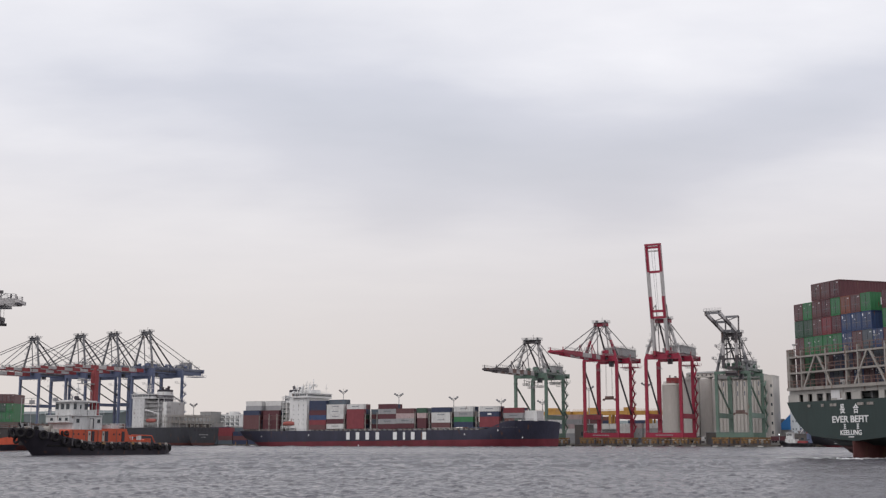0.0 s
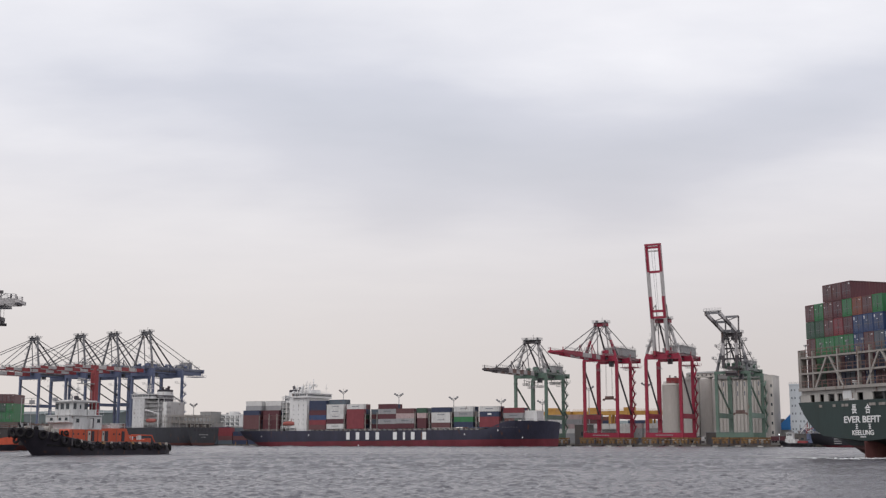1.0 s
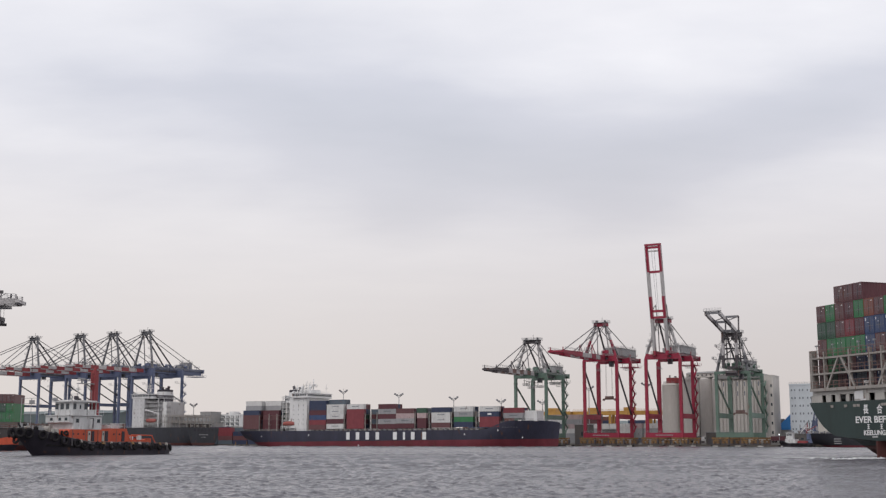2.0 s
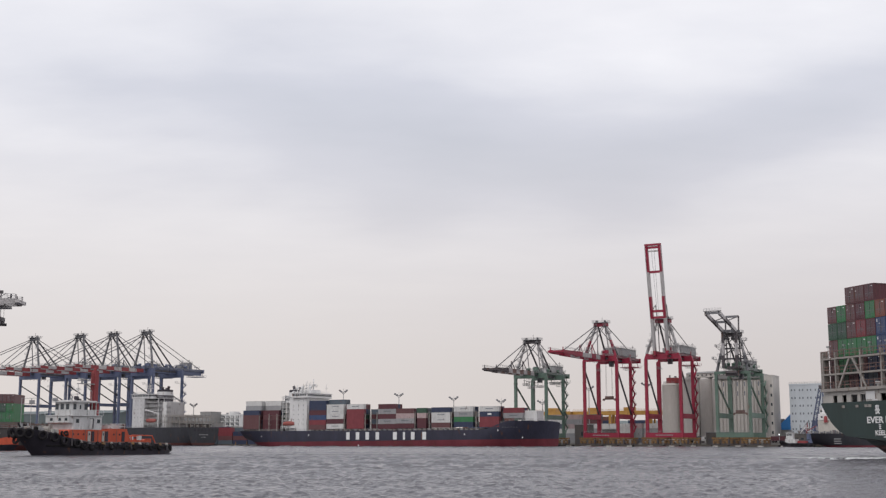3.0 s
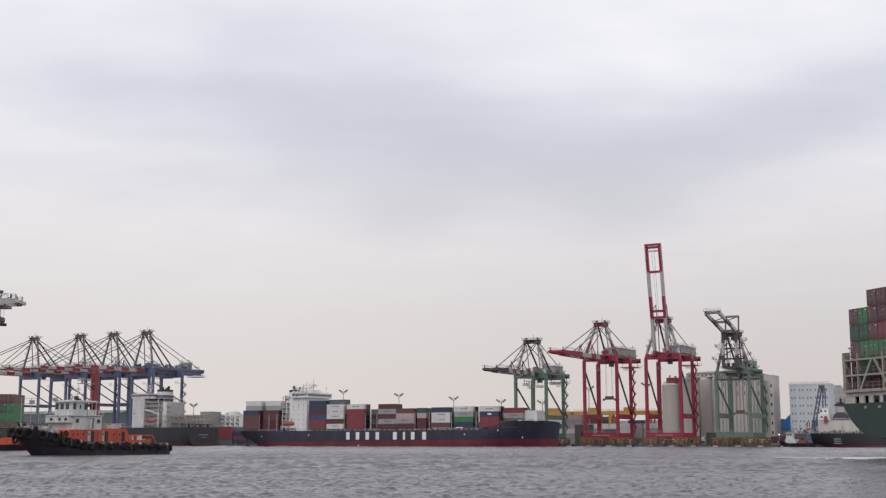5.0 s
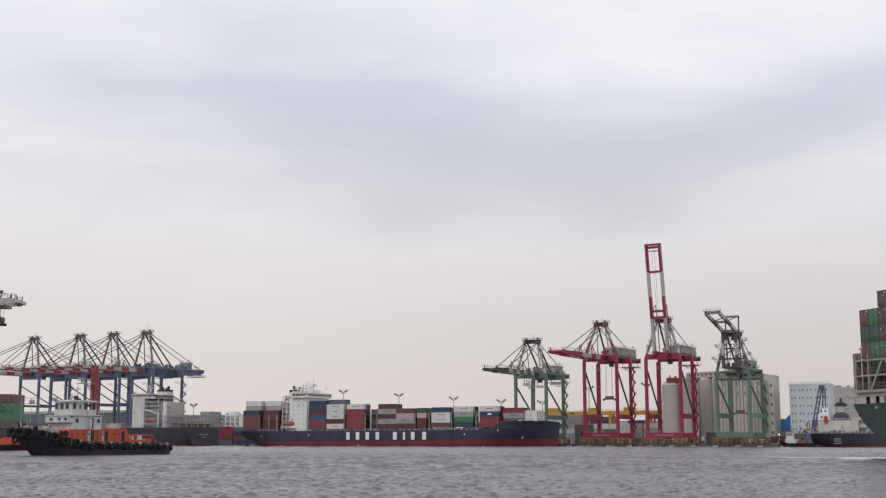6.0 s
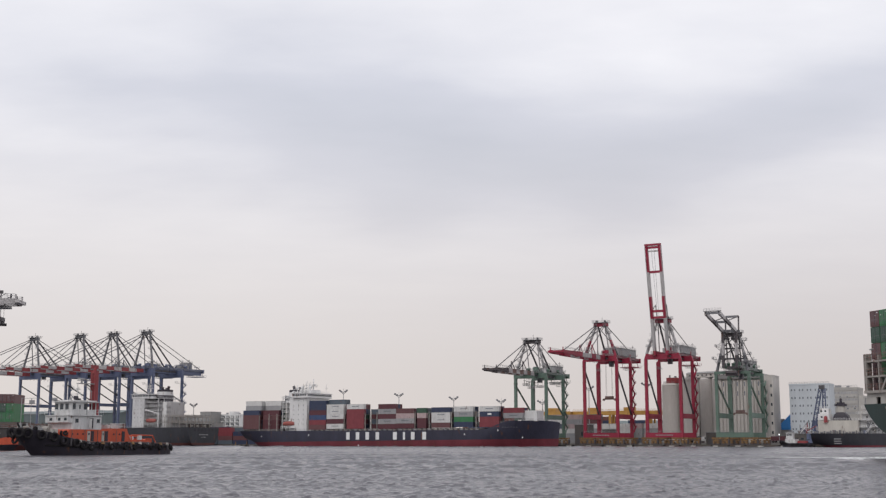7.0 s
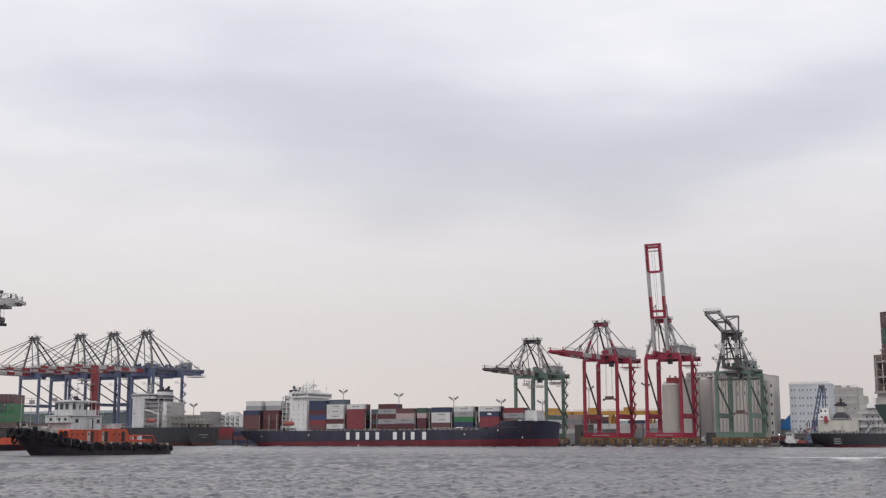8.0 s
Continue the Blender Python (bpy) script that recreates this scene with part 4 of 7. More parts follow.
def ship_form(length, beam, deck, fore, fore_at, stern_bottom, entry=46.0, run=15.0, counter=0.28, rake=3.2, round_bow=0.0):
    """Shape of a cargo ship: transom with a raised counter, flat sides, fine entry and a raised forecastle."""
    def top(x):
        return deck + (fore - deck) * smooth((x - fore_at) / 18.0) - round_bow * max(0.0, (x - length + 9.0) / 9.0) ** 2.2

    def bottom(x):
        low = stern_bottom + (-3.0 - stern_bottom) * smooth(x / run)
        return max(low, (fore - round_bow) * (1 - (length - x) / rake) - 0.05)

    def half(x, z):
        e = counter * (1 - smooth(x / 34.0)) + 0.04
        k = max(0.0, min(1.0, (z - bottom(x)) / (deck - bottom(x))))
        b = beam / 2 * (k ** e if k > 0 else 0.03)
        hz = max(0.0, min(1.0, z / fore))
        start = length - entry * (1.15 - 0.45 * hz)
        end = length - rake * (1 - hz)
        t = (x - start) / (end - start)
        if t > 0:
            b *= max(0.012, 1 - min(1.0, t) ** (2.0 + 0.9 * hz))
        return max(b, 0.05)
    return top, bottom, half


def add_hull(ship, length, form, boot, mat, low_mat, k=44):
    top, bottom, half = form
    xs = stations(length, k)
    line = boot if callable(boot) else lambda x: boot
    part("lower_hull", hull_shell(xs, lambda x: max(-3.0, bottom(x)), lambda x: max(line(x), bottom(x)), half), low_mat, ship, "red boot-topping at the waterline")
    part("hull", hull_shell(xs, lambda x: max(line(x) + 0.003, bottom(x)), lambda x: top(x), half, 9), mat, ship)
    for sy in (-1, 1):
        pts = [(x, sy * (half(x, top(x)) - 0.3), top(x)) for x in xs[1:-3:2]]
        part("guard_rail", Geo().rail(pts, 1.1, 3.0, 0.045), GALV, ship)


def windows(parent, x0, x1, y, z0, z1, n, fill=0.6, out=-1, name="window", mat=None):
    """A row of panes along x on the wall at y, proud by 4 cm."""
    step = (x1 - x0) / n
    for i in range(n):
        a = x0 + step * (i + 0.5 - fill / 2)
        part(name, Geo().box(a, a + step * fill, min(y, y + out * 0.05), max(y, y + out * 0.05), z0, z1), mat or PANE, parent)


def windows_y(parent, y0, y1, x, z0, z1, n, fill=0.6, out=1, name="window", mat=None):
    step = (y1 - y0) / n
    for i in range(n):
        a = y0 + step * (i + 0.5 - fill / 2)
        part(name, Geo().box(min(x, x + out * 0.05), max(x, x + out * 0.05), a, a + step * fill, z0, z1), mat or PANE, parent)


def ship_house(ship, x0, x1, half, z0, z1, near, fore_face, funnel_x, storeys=7, funnel_top=38.5, open_w=5.5, wing=1.5, coat=None):
    """Accommodation block with open side decks, bridge, funnel, masts and a lifeboat. near: the side (-1, 1) with the balconies."""
    coat = coat or WHITE
    h = part("accommodation", Geo().box(x0 + open_w, x1, -half, half, z0, z1 - 3.0, 0.2).box(x0, x0 + open_w, -half + 4.5, half - 4.5, z0, z1 - 6.0), coat, ship, "white accommodation block")
    step = (z1 - 3.0 - z0) / storeys
    for i in range(1, storeys + 1):
        z = z0 + step * i
        part("side_deck", Geo().box(x0 - 0.3, x0 + open_w, -half, half, z - 0.2, z).rail([(x0 + open_w, near * half, z), (x0 - 0.3, near * half, z), (x0 - 0.3, -near * half, z)], 1.1, 1.5, 0.05), coat, h)
        if i < storeys:
            windows(h, x0 + open_w + 1.5, x1 - 1, near * (half + 0.0), z + 0.9, z + 1.6, 3, 0.07, near)
            windows_y(h, -half + 2, half - 2, x1 if fore_face > 0 else x0 + open_w, z + 1.0, z + 1.7, 7, 0.16, fore_face)
    for i in range(5):
        part("pillar", Geo().beam((x0 + 0.2, -half + 0.5 + i * (2 * half - 1) / 4, z0), (x0 + 0.2, -half + 0.5 + i * (2 * half - 1) / 4, z1 - 3.2), 0.35), coat, h)
    b = part("bridge", Geo().box(x0 + 8, x1 + 1.0, -half - wing, half + wing, z1 - 2.95, z1 - 0.2, 0.4), coat, ship, "white bridge with a band of windows")
    windows(b, x0 + 9, x1 + 0.4, near * (half + wing), z1 - 1.75, z1 - 0.75, 6, 0.75, near)
    windows_y(b, -half - 0.8, half + 0.8, x1 + 1.0 if fore_face > 0 else x0 + 8, z1 - 1.75, z1 - 0.75, 16, 0.8, fore_face)
    part("bridge_roof", Geo().box(x0 + 7.6, x1 + 1.3, -half - wing - 0.3, half + wing + 0.3, z1 - 0.2, z1).rail([(x0 + 8, near * half, z1), (x1, near * half, z1), (x1, -near * half, z1)], 1.1, 2.0, 0.05), coat, b)
    mast = Geo().tube((x1 - 4, 0, z1), (x1 - 4, 0, z1 + 7.5), 0.35, 8, 0.15).box(x1 - 5, x1 - 3, -3.4, 3.4, z1 + 4.2, z1 + 4.5).beam((x1 - 4, -3, z1 + 4.5), (x1 - 4, -3, z1 + 7.2), 0.18).beam((x1 - 4, 3, z1 + 4.5), (x1 - 4, 3, z1 + 6.6), 0.18)
    mast.beam((x1 - 7, -2.4, z1), (x1 - 4, 0, z1 + 5), 0.22).box(x1 - 3.6, x1 - 3.2, -1.9, 1.9, z1 + 5.5, z1 + 5.9)
    part("radar_mast", mast, coat, b)
    part("radar_dome", Geo().tube((x1 - 9, -6, z1), (x1 - 9, -6, z1 + 1.2), 0.5, 8).tube((x1 - 9, -6, z1 + 1.2), (x1 - 9, -6, z1 + 2.8), 1.0, 10, 0.6), coat, b)
    part("signal_mast", Geo().beam((x1 - 0.5, half - 3, z1), (x1 - 0.5, half - 3, z1 + 6), 0.2).box(x1 - 0.8, x1 - 0.2, half - 4.2, half - 1.8, z1 + 3.6, z1 + 3.8), coat, b)
    fu = part("funnel", Geo().box(funnel_x, funnel_x + 8.5, -4.6, 4.6, z0, funnel_top - 3.2, 1.2), coat, ship, "white funnel with a black top")
    part("funnel_top", Geo().box(funnel_x + 0.15, funnel_x + 8.35, -4.4, 4.4, funnel_top - 3.2, funnel_top - 1.8, 1.2).tube((funnel_x + 3, -1.5, funnel_top - 1.8), (funnel_x + 2.4, -1.5, funnel_top + 0.6), 0.9, 10).tube((funnel_x + 5.6, 1.2, funnel_top - 1.8), (funnel_x + 5, 1.2, funnel_top), 0.7, 10)
         .tube((funnel_x + 5.6, -2.2, funnel_top - 1.8), (funnel_x + 5.2, -2.2, funnel_top - 0.4), 0.5, 8), BLACK, fu)
    # lifeboat under its davits on the near side
    lx, ly, lz = x0 + 1.2, near * (half + 0.2), z0 + 4.6
    rings = []
    for i in range(9):
        t = i / 8
        w = 1.35 * math.sin(math.pi * (0.08 + 0.84 * t)) ** 0.6
        rings.append([(lx + 8.2 * t, ly + w * math.cos(a), lz + 1.35 * math.sin(a) * (0.75 + 0.25 * math.sin(math.pi * t))) for a in (2 * math.pi * j / 12 for j in range(12))])
    part("lifeboat", Geo().loft(rings), LIFEBOAT, ship, "orange enclosed lifeboat")
    dv = Geo()
    for dx in (1.0, 7.2):
        dv.beam((lx + dx, ly - near * 1.8, lz - 2.6), (lx + dx, ly - near * 1.6, lz + 2.4), 0.35).beam((lx + dx, ly - near * 1.6, lz + 2.4), (lx + dx, ly + near * 0.4, lz + 2.2), 0.3)
    dv.box(lx - 1, lx + 9.5, ly - 1.4, ly + 1.4, lz - 2.9, lz - 2.6).rail([(lx - 1, ly + near * 1.4, lz - 2.6), (lx + 9.5, ly + near * 1.4, lz - 2.6)], 1.1, 1.4, 0.05)
    for dx in (-0.8, 2.5, 6.0, 9.3):
        dv.beam((lx + dx, ly + near * 1.2, lz - 2.8), (lx + dx, ly + near * 0.6, z0 - 0.2), 0.28)
    part("davit", dv, coat, ship)


# ---- the moored container ship at the main quay ----
MX = -229.0
moored_pose = quay(MX, -18.1)
moored = thing("container_ship", "loaded navy container ship with a red waterline moored alongside", "ship", moored_pose)
moored_form = ship_form(211.4, 32.0, 9.5, 14.6, 169.5, 3.4, 46.0, 15.0, 0.30, 1.3, 1.2)
add_hull(moored, 211.4, moored_form, lambda x: 2.5 + 0.0095 * x, NAVY, BOOT)
part("coaming", Geo().box(26 + 27, 172, -15.0, 15.0, 9.5, 10.65, 0.2).box(2, 29, -15.0, 15.0, 9.5, 10.65, 0.2), DECK, moored, "grey hatch coamings")
ship_house(moored, 29.5, 48.2, 12.4, 9.5, 32.8, -1, 1, 28.0, funnel_top=37.0)
MOORED_TOP = Geo().box(37, 46, -5, 6, 32.8, 35.0, 0.3).box(30.2, 36, -11, -5, 27.0, 31.4, 0.3).beam((38.5, -9, 32.8), (38.5, -9, 37.6), 0.4).box(37.6, 39.4, -10, -8, 35.6, 35.9).beam((46.5, -8, 32.8), (46.5, -8, 39.0), 0.3).beam((43, 2, 35.0), (43, 2, 42.0), 0.45).beam((41.5, -3, 35), (41.5, -3, 40.5), 0.3).box(41.8, 44.2, -1.5, 5, 38.0, 38.3)
part("monkey_island", MOORED_TOP, WHITE, moored, "white upper deckhouse and masts")
for x, y, r, z in ((35.0, -8.5, 1.1, 31.6), (40.0, -6.5, 0.9, 35.0), (44.0, -3.0, 1.2, 35.0)):
    part("radar_dome", Geo().tube((x, y, z), (x, y, z + 0.8), 0.4, 8).tube((x, y, z + 0.8), (x, y, z + 1.6), r * 0.8, 12, r).tube((x, y, z + 1.6), (x, y, z + 2.6), r, 12, r * 0.5), WHITE, moored)
for x, y, h in ((36.5, -10.0, 5.5), (39.5, -4.0, 6.0), (42.0, -7.0, 4.0), (45.2, -9.5, 6.5), (47.4, -11.0, 3.4)):
    part("signal_mast", Geo().tube((x, y, 32.8), (x, y, 32.8 + h), 0.22, 8, 0.1).box(x - 1.3, x + 1.3, y - 0.1, y + 0.1, 32.8 + h * 0.7, 33.0 + h * 0.7).box(x - 0.7, x + 0.7, y - 0.3, y + 0.3, 32.8 + h * 0.4, 33.2 + h * 0.4), GALV if h > 5 else WHITE, moored)
part("stores_crane", Geo().tube((31.0, -11.0, 27.0), (31.0, -11.0, 31.5), 0.4, 8).beam((31.0, -11.2, 31.2), (38.0, -11.6, 29.4), 0.4, 0.5), GALV, moored)
part("bow_breakwater", Geo().box(192.4, 202.0, -11.0, -1.0, 14.3, 20.2, 0.3), WHITE, moored, "white breakwater housing on the forecastle")
bk = Geo()
for i in range(1, 4):
    bk.box(192.4 + i * 2.4, 192.6 + i * 2.4, -11.12, -11.0, 14.6, 20.0)
part("breakwater_rib", bk, WHITE, moored)
# bars in place of the company's name on the side
y_side = -16.06


def bar_word(spans):
    for a, b in spans:
        inset = 0.0 if b - a < 2 else 0.24 * (b - a)
        part("letter_bar", Geo().box(a + inset, b - inset, y_side, y_side + 0.09, 4.15, 8.55), LETTER, moored, "plain white bar in place of lettering")


bar_word([(78.2, 82.8), (85.0, 89.6), (91.8, 96.4), (98.8, 103.4), (110.6, 115.6), (118.6, 120.0), (122.9, 127.5), (130.4, 135.2)])
for x, z in ((16, 6.4), (52, 6.9), (159, 7.1), (193, 5.4), (180, 9.3), (87.6, 0.9)):
    part("draught_mark", Geo().box(x - 0.3, x + 0.3, -moored_form[2](x, z) - 0.05, -moored_form[2](x, z) + 0.05, z - 0.5, z + 0.5), LETTER, moored)
for i in range(6):
    part("letter_bar", Geo().box(182.5 + i * 1.6, 183.5 + i * 1.6, -moored_form[2](183 + i * 1.6, 11) - 0.12, -moored_form[2](183 + i * 1.6, 11) + 0.1, 10.85, 11.1), CRANE_GREY, moored)

MOORED_GROUP = "containers on the moored ship"
random.seed(4)
BEHIND = ("brown", "maroon", "maroon", "slate", "navy", "grey", "brown", "pink", "darkgreen")


def bay(x0, z0, near_cols, length=12.19, rows=3, extra=0, first=0):
    """A bay of stacks: the near row in the colours given from the top down, the rows behind in mixed colours, some of them higher."""
    k = len(near_cols)
    for r in range(first, first + rows):
        cols = list(reversed(near_cols)) if r == first else [random.choice(BEHIND) for _ in range(k)]
        if r > first:
            cols += extra if isinstance(extra, list) else []
        for i, col in enumerate(cols):
            mark = None
            if r == first and col in ("white", "grey", "teal", "navy") and length > 8:
                mark = (BOX["slate"] if col in ("white", "grey") else LETTER, 3.8, 8.6, 1.42, 1.72) if col != "navy" else (LETTER, 5.2, 7.6, 1.0, 1.9)
                if col == "navy" and (i < 2 or near_cols[0] != "white"):
                    mark = None
            container(col, moored_pose @ pose(x0 - MX, -14.75 + r * 2.52, z0 + i * 2.92, 0, 0, -90), length, group=MOORED_GROUP, where="stacked on the moored ship", band=mark, dir_mark=1)


bay(-226.8, 10.7, ["navy", "brown", "brown", "brown"], extra=["grey", "white"])
bay(-213.4, 10.7, ["maroon", "brown", "maroon", "maroon"], extra=["grey", "white"], first=1)
bay(-176.8, 10.2, ["navy", "navy", "maroon", "blue", "red", "brown"])
bay(-164.0, 10.7, ["white", "white", "white", "maroon", "white"], extra=["slate"])
bay(-149.6, 10.6, ["white", "red", "red", "red", "red"], extra=[])
bay(-135.4, 10.5, ["slate", "maroon", "slate", "maroon"], 6.06, first=2)
bay(-127.4, 10.4, ["maroon", "grey", "maroon", "grey", "maroon"])
bay(-115.2, 10.6, ["brown", "pink", "grey", "maroon"])
bay(-101.0, 10.7, ["darkgreen", "pink", "maroon", "maroon"], 6.06, extra=[])
bay(-91.4, 10.9, ["navy", "white", "white", "brown"])
bay(-76.7, 11.2, ["white", "grey", "green", "navy"])
bay(-60.4, 11.1, ["white", "navy", "red", "red"])
bay(-46.6, 16.0, ["red", "grey"], first=1)

for gx in (-214.5, -207.0, -201.0, -177.4, -132.5, -151.4, -136.6, -128.4, -102.5, -93.0, -78.4, -62.6):
    fr = Geo()
    gx -= MX
    for y in np.linspace(-15.6, 15.6, 7):
        fr.beam((gx, y, 9.5), (gx, y, 19.0), 0.38)
    for z in (13.4, 16.4, 19.0):
        fr.box(gx - 0.4, gx + 0.4, -15.8, 15.8, z - 0.15, z)
        fr.rail([(gx - 0.4, -15.8, z), (gx + 0.4, -15.8, z)], 1.1, 0.7, 0.05)
    part("lashing_bridge", fr, LASH, moored, "buff lashing bridge between the bays")
rng = random.Random(8)
for i in range(34):
    x = 54 + i * 3.4
    part("hatch_stay", Geo().box(x, x + 0.25, -15.9, -15.1, 9.5, 10.6).box(x + 0.5, x + rng.uniform(1.2, 2.4), -15.8, -15.2, 9.5, 10.0 + rng.uniform(0.0, 0.5)), LASH if i % 3 else GALV, moored)

# ---- the ship moored farther along the quay, stern towards the first one ----
second_pose = quay(-271.0, -18.1, 0, 180)
second = thing("container_ship", "dark-hulled container ship with empty stern bays moored alongside", "ship", second_pose)
second_form = ship_form(190.0, 32.0, 12.2, 16.0, 160.0, 0.6, 46.0, 9.0, 0.08)
add_hull(second, 190.0, second_form, 2.2, DARK_HULL, OXIDE, 34)
ship_house(second, 29.5, 52.0, 11.5, 12.2, 34.6, 1, -1, 29.6, funnel_top=39.4, open_w=12.0, wing=0.1, coat=OLD_WHITE)
part("funnel_band", Geo().box(29.45, 38.25, -4.75, 4.75, 29.0, 33.8, 1.2), BLACK, second, "black band round the funnel")
part("stern_house", Geo().box(3.0, 11.5, -12, 12, 12.2, 14.6, 0.2), DECK, second)
for y in (-9.0, -3.0, 4.0, 10.0):
    part("mooring_winch", Geo().tube((2.0, y - 0.9, 13.2), (2.0, y + 0.9, 13.2), 0.6, 10), LASH, second)
part("deck_crane", Geo().tube((27.5, 13.4, 12.2), (27.5, 13.4, 22.0), 0.6, 10).beam((27.5, 13.4, 21.4), (38.5, 13.6, 24.0), 0.5, 0.7), WHITE, second, "white provision crane")
part("deck_block", Geo().box(25.2, 29.0, -6, 8, 12.2, 29.2, 0.3), WHITE, second, "white deck store block")
part("deck_casing", Geo().box(21.5, 25.18, -6, 7.9, 12.2, 28.9, 0.3).box(22.2, 24.4, 7.9, 8.0, 13.0, 15.4), OLD_GREY, second, "pale grey casing beside the store block")
for z in (15.6, 18.9, 22.2, 25.5):
    part("casing_ledge", Geo().box(21.3, 25.1, 7.9, 8.5, z, z + 0.12).rail([(21.3, 8.5, z + 0.12), (25.1, 8.5, z + 0.12)], 1.1, 1.2, 0.06), GALV, second)
for i, x in enumerate((1.5, 7.5, 14.0, 20.0)):
    fr = Geo()
    for y in np.linspace(-15.4, 15.4, 9):
        fr.beam((x, y, 12.2), (x, y, 19.2), 0.32)
    for z in (15.4, 19.2):
        fr.box(x - 0.5, x + 0.5, -15.6, 15.6, z - 0.2, z).rail([(x - 0.5, -15.6, z), (x - 0.5, 15.6, z)], 1.1, 1.8, 0.06)
    part("lashing_bridge", fr, LASH, second, "buff lashing bridge over an empty bay")
part("deck_walk", Geo().box(1, 28, 14.7, 15.6, 15.2, 15.4).box(1, 28, 14.7, 15.6, 19.0, 19.2).rail([(1, 15.6, 19.2), (28, 15.6, 19.2)], 1.1, 1.6, 0.06).rail([(1, 15.6, 15.4), (28, 15.6, 15.4)], 1.1, 1.6, 0.06), LASH, second)
# openings drawn as black plates, their shaded inside put in as colour
for y in np.linspace(-9, 9, 6):
    part("mooring_port", Geo().box(-0.06, 0.1, y - 0.9, y + 0.9, 9.7, 11.4), BLACK, second)
for i in range(7):
    part("letter_bar", Geo().box(-0.08, 0.0, -4.4 + i * 1.3, -3.5 + i * 1.3, 7.2, 7.9), GALV, second)
for i in range(4):
    part("letter_bar", Geo().box(-0.08, 0.0, -2.4 + i * 1.3, -1.5 + i * 1.3, 5.6, 6.1), GALV, second)

# ---- the departing container ship ----
DEPART = pose(63.74, 190.91, 0, 0, 0, 18.93)
leaving = thing("container_ship", "dark green container ship under way, stacked high with containers", "ship", DEPART)
leaving_form = ship_form(211.0, 34.6, 9.15, 14.0, 178.0, 2.75, 46.0, 15.0, 0.19)
add_hull(leaving, 211.0, leaving_form, 2.0, GREENHULL, OXIDE, 50)
RIDING.append((leaving, pose(0, 0, 0)))
part("rudder", hull_shell([-0.3, 0.4, 2.6, 5.2], lambda x: -3.0, lambda x: 2.7, lambda x, z: 0.12 + 0.42 * min(1, (x + 0.3) / 2.5)), OXIDE, leaving, "oxide-red rudder")
part("skeg", hull_shell([6.0, 9.0, 13.0, 19.0], lambda x: -3.0, lambda x: 2.6, lambda x, z: 0.3 + (x - 6.0) * 0.42), OXIDE, leaving, "oxide-red skeg")


def stern_text(body, s, z, width, height):
    cu = bpy.data.curves.new("lettering", "FONT")
    cu.body, cu.size, cu.extrude, cu.offset = body, 1.0, 0.02, 0.022
    tmp = bpy.data.objects.new("lettering", cu)
    scene.collection.objects.link(tmp)
    bpy.context.view_layer.update()
    me = bpy.data.meshes.new_from_object(tmp.evaluated_get(bpy.context.evaluated_depsgraph_get()))
    bpy.data.objects.remove(tmp)
    co = np.array([v.co[:] for v in me.vertices])
    lo, hi = co.min(0), co.max(0)
    me.transform(Matrix.Diagonal((width / (hi[0] - lo[0]), height / (hi[1] - lo[1]), 1, 1)) @ Matrix.Translation((-(lo[0] + hi[0]) / 2, -(lo[1] + hi[1]) / 2, 0)))
    me.materials.clear()
    me.materials.append(LETTER)
    part("lettering", me, None, leaving, "white lettering", pose(-0.05, -s, z, 90, 0, -90))


stern_text("EVER BEFIT", -0.7, 6.10, 8.9, 1.05)
stern_text("KEELUNG", -0.65, 4.02, 5.2, 0.80)


def stern_box(name, s0, s1, z0, z1, out, mat, label="", depth=0.0):
    return part(name, Geo().box(-out, depth, -s1, -s0, z0, z1), mat, leaving, label)


stern_text("\u9577", -2.5, 7.72, 1.25, 1.5)
stern_text("\u5408", 0.8, 7.72, 1.35, 1.5)
# two small characters that cannot be read
for s, z, w, h in ((-2.1, 4.98, 0.5, 0.8), (1.05, 4.98, 0.5, 0.8)):
    for dz in (-0.4, 0.0, 0.4):
        stern_box("letter_bar", s - w / 2, s + w / 2, z + dz * h - 0.08 * h, z + dz * h + 0.08 * h, 0.05, LETTER)
    stern_box("letter_bar", s - 0.12 * w, s + 0.12 * w, z - h * 0.5, z + h * 0.5, 0.06, LETTER)
stern_box("letter_bar", -1.3, 0.0, 3.28, 3.42, 0.05, LETTER)
for s in (-11.1, -7.5, -5.2, -4.3, 1.6, 2.4, 3.9, 4.7, 10.5):
    stern_box("fairlead", s - 0.34, s + 0.34, 8.2, 8.62, 0.12, LASH, "buff fairlead")
# a plain white panel and a small strip laid on the bulwark
part("canvas_screen", Geo().box(-0.09, -0.03, 2.9, 5.1, 9.45, 10.75), WHITE, leaving, "white panel on the bulwark")
part("canvas_fold", Geo().box(-0.11, -0.03, 2.3, 3.6, 9.2, 9.42), WHITE, leaving)
# mooring deck: openings between pale panels under the aft deck
part("aft_deck", Geo().box(-0.5, 16, -16.2, 16.2, 11.05, 11.45).box(-0.55, -0.35, -16.3, 16.3, 11.0, 11.5), LASH, leaving, "buff aft deck over the mooring space")
part("bulwark_header", Geo().box(0.0, 0.25, -16.3, 16.3, 10.32, 11.04), CREAM, leaving, "pale bulwark header")
# dark bulkhead set close behind, added to make the openings look shaded
part("inner_bulkhead", Geo().box(3.4, 3.7, -16.0, 16.0, 9.15, 10.95), DECK, leaving)
for y in (-16.3, 16.05):
    part("side_bulwark", Geo().box(0.26, 16.0, y, y + 0.25, 9.16, 11.03), CREAM, leaving)
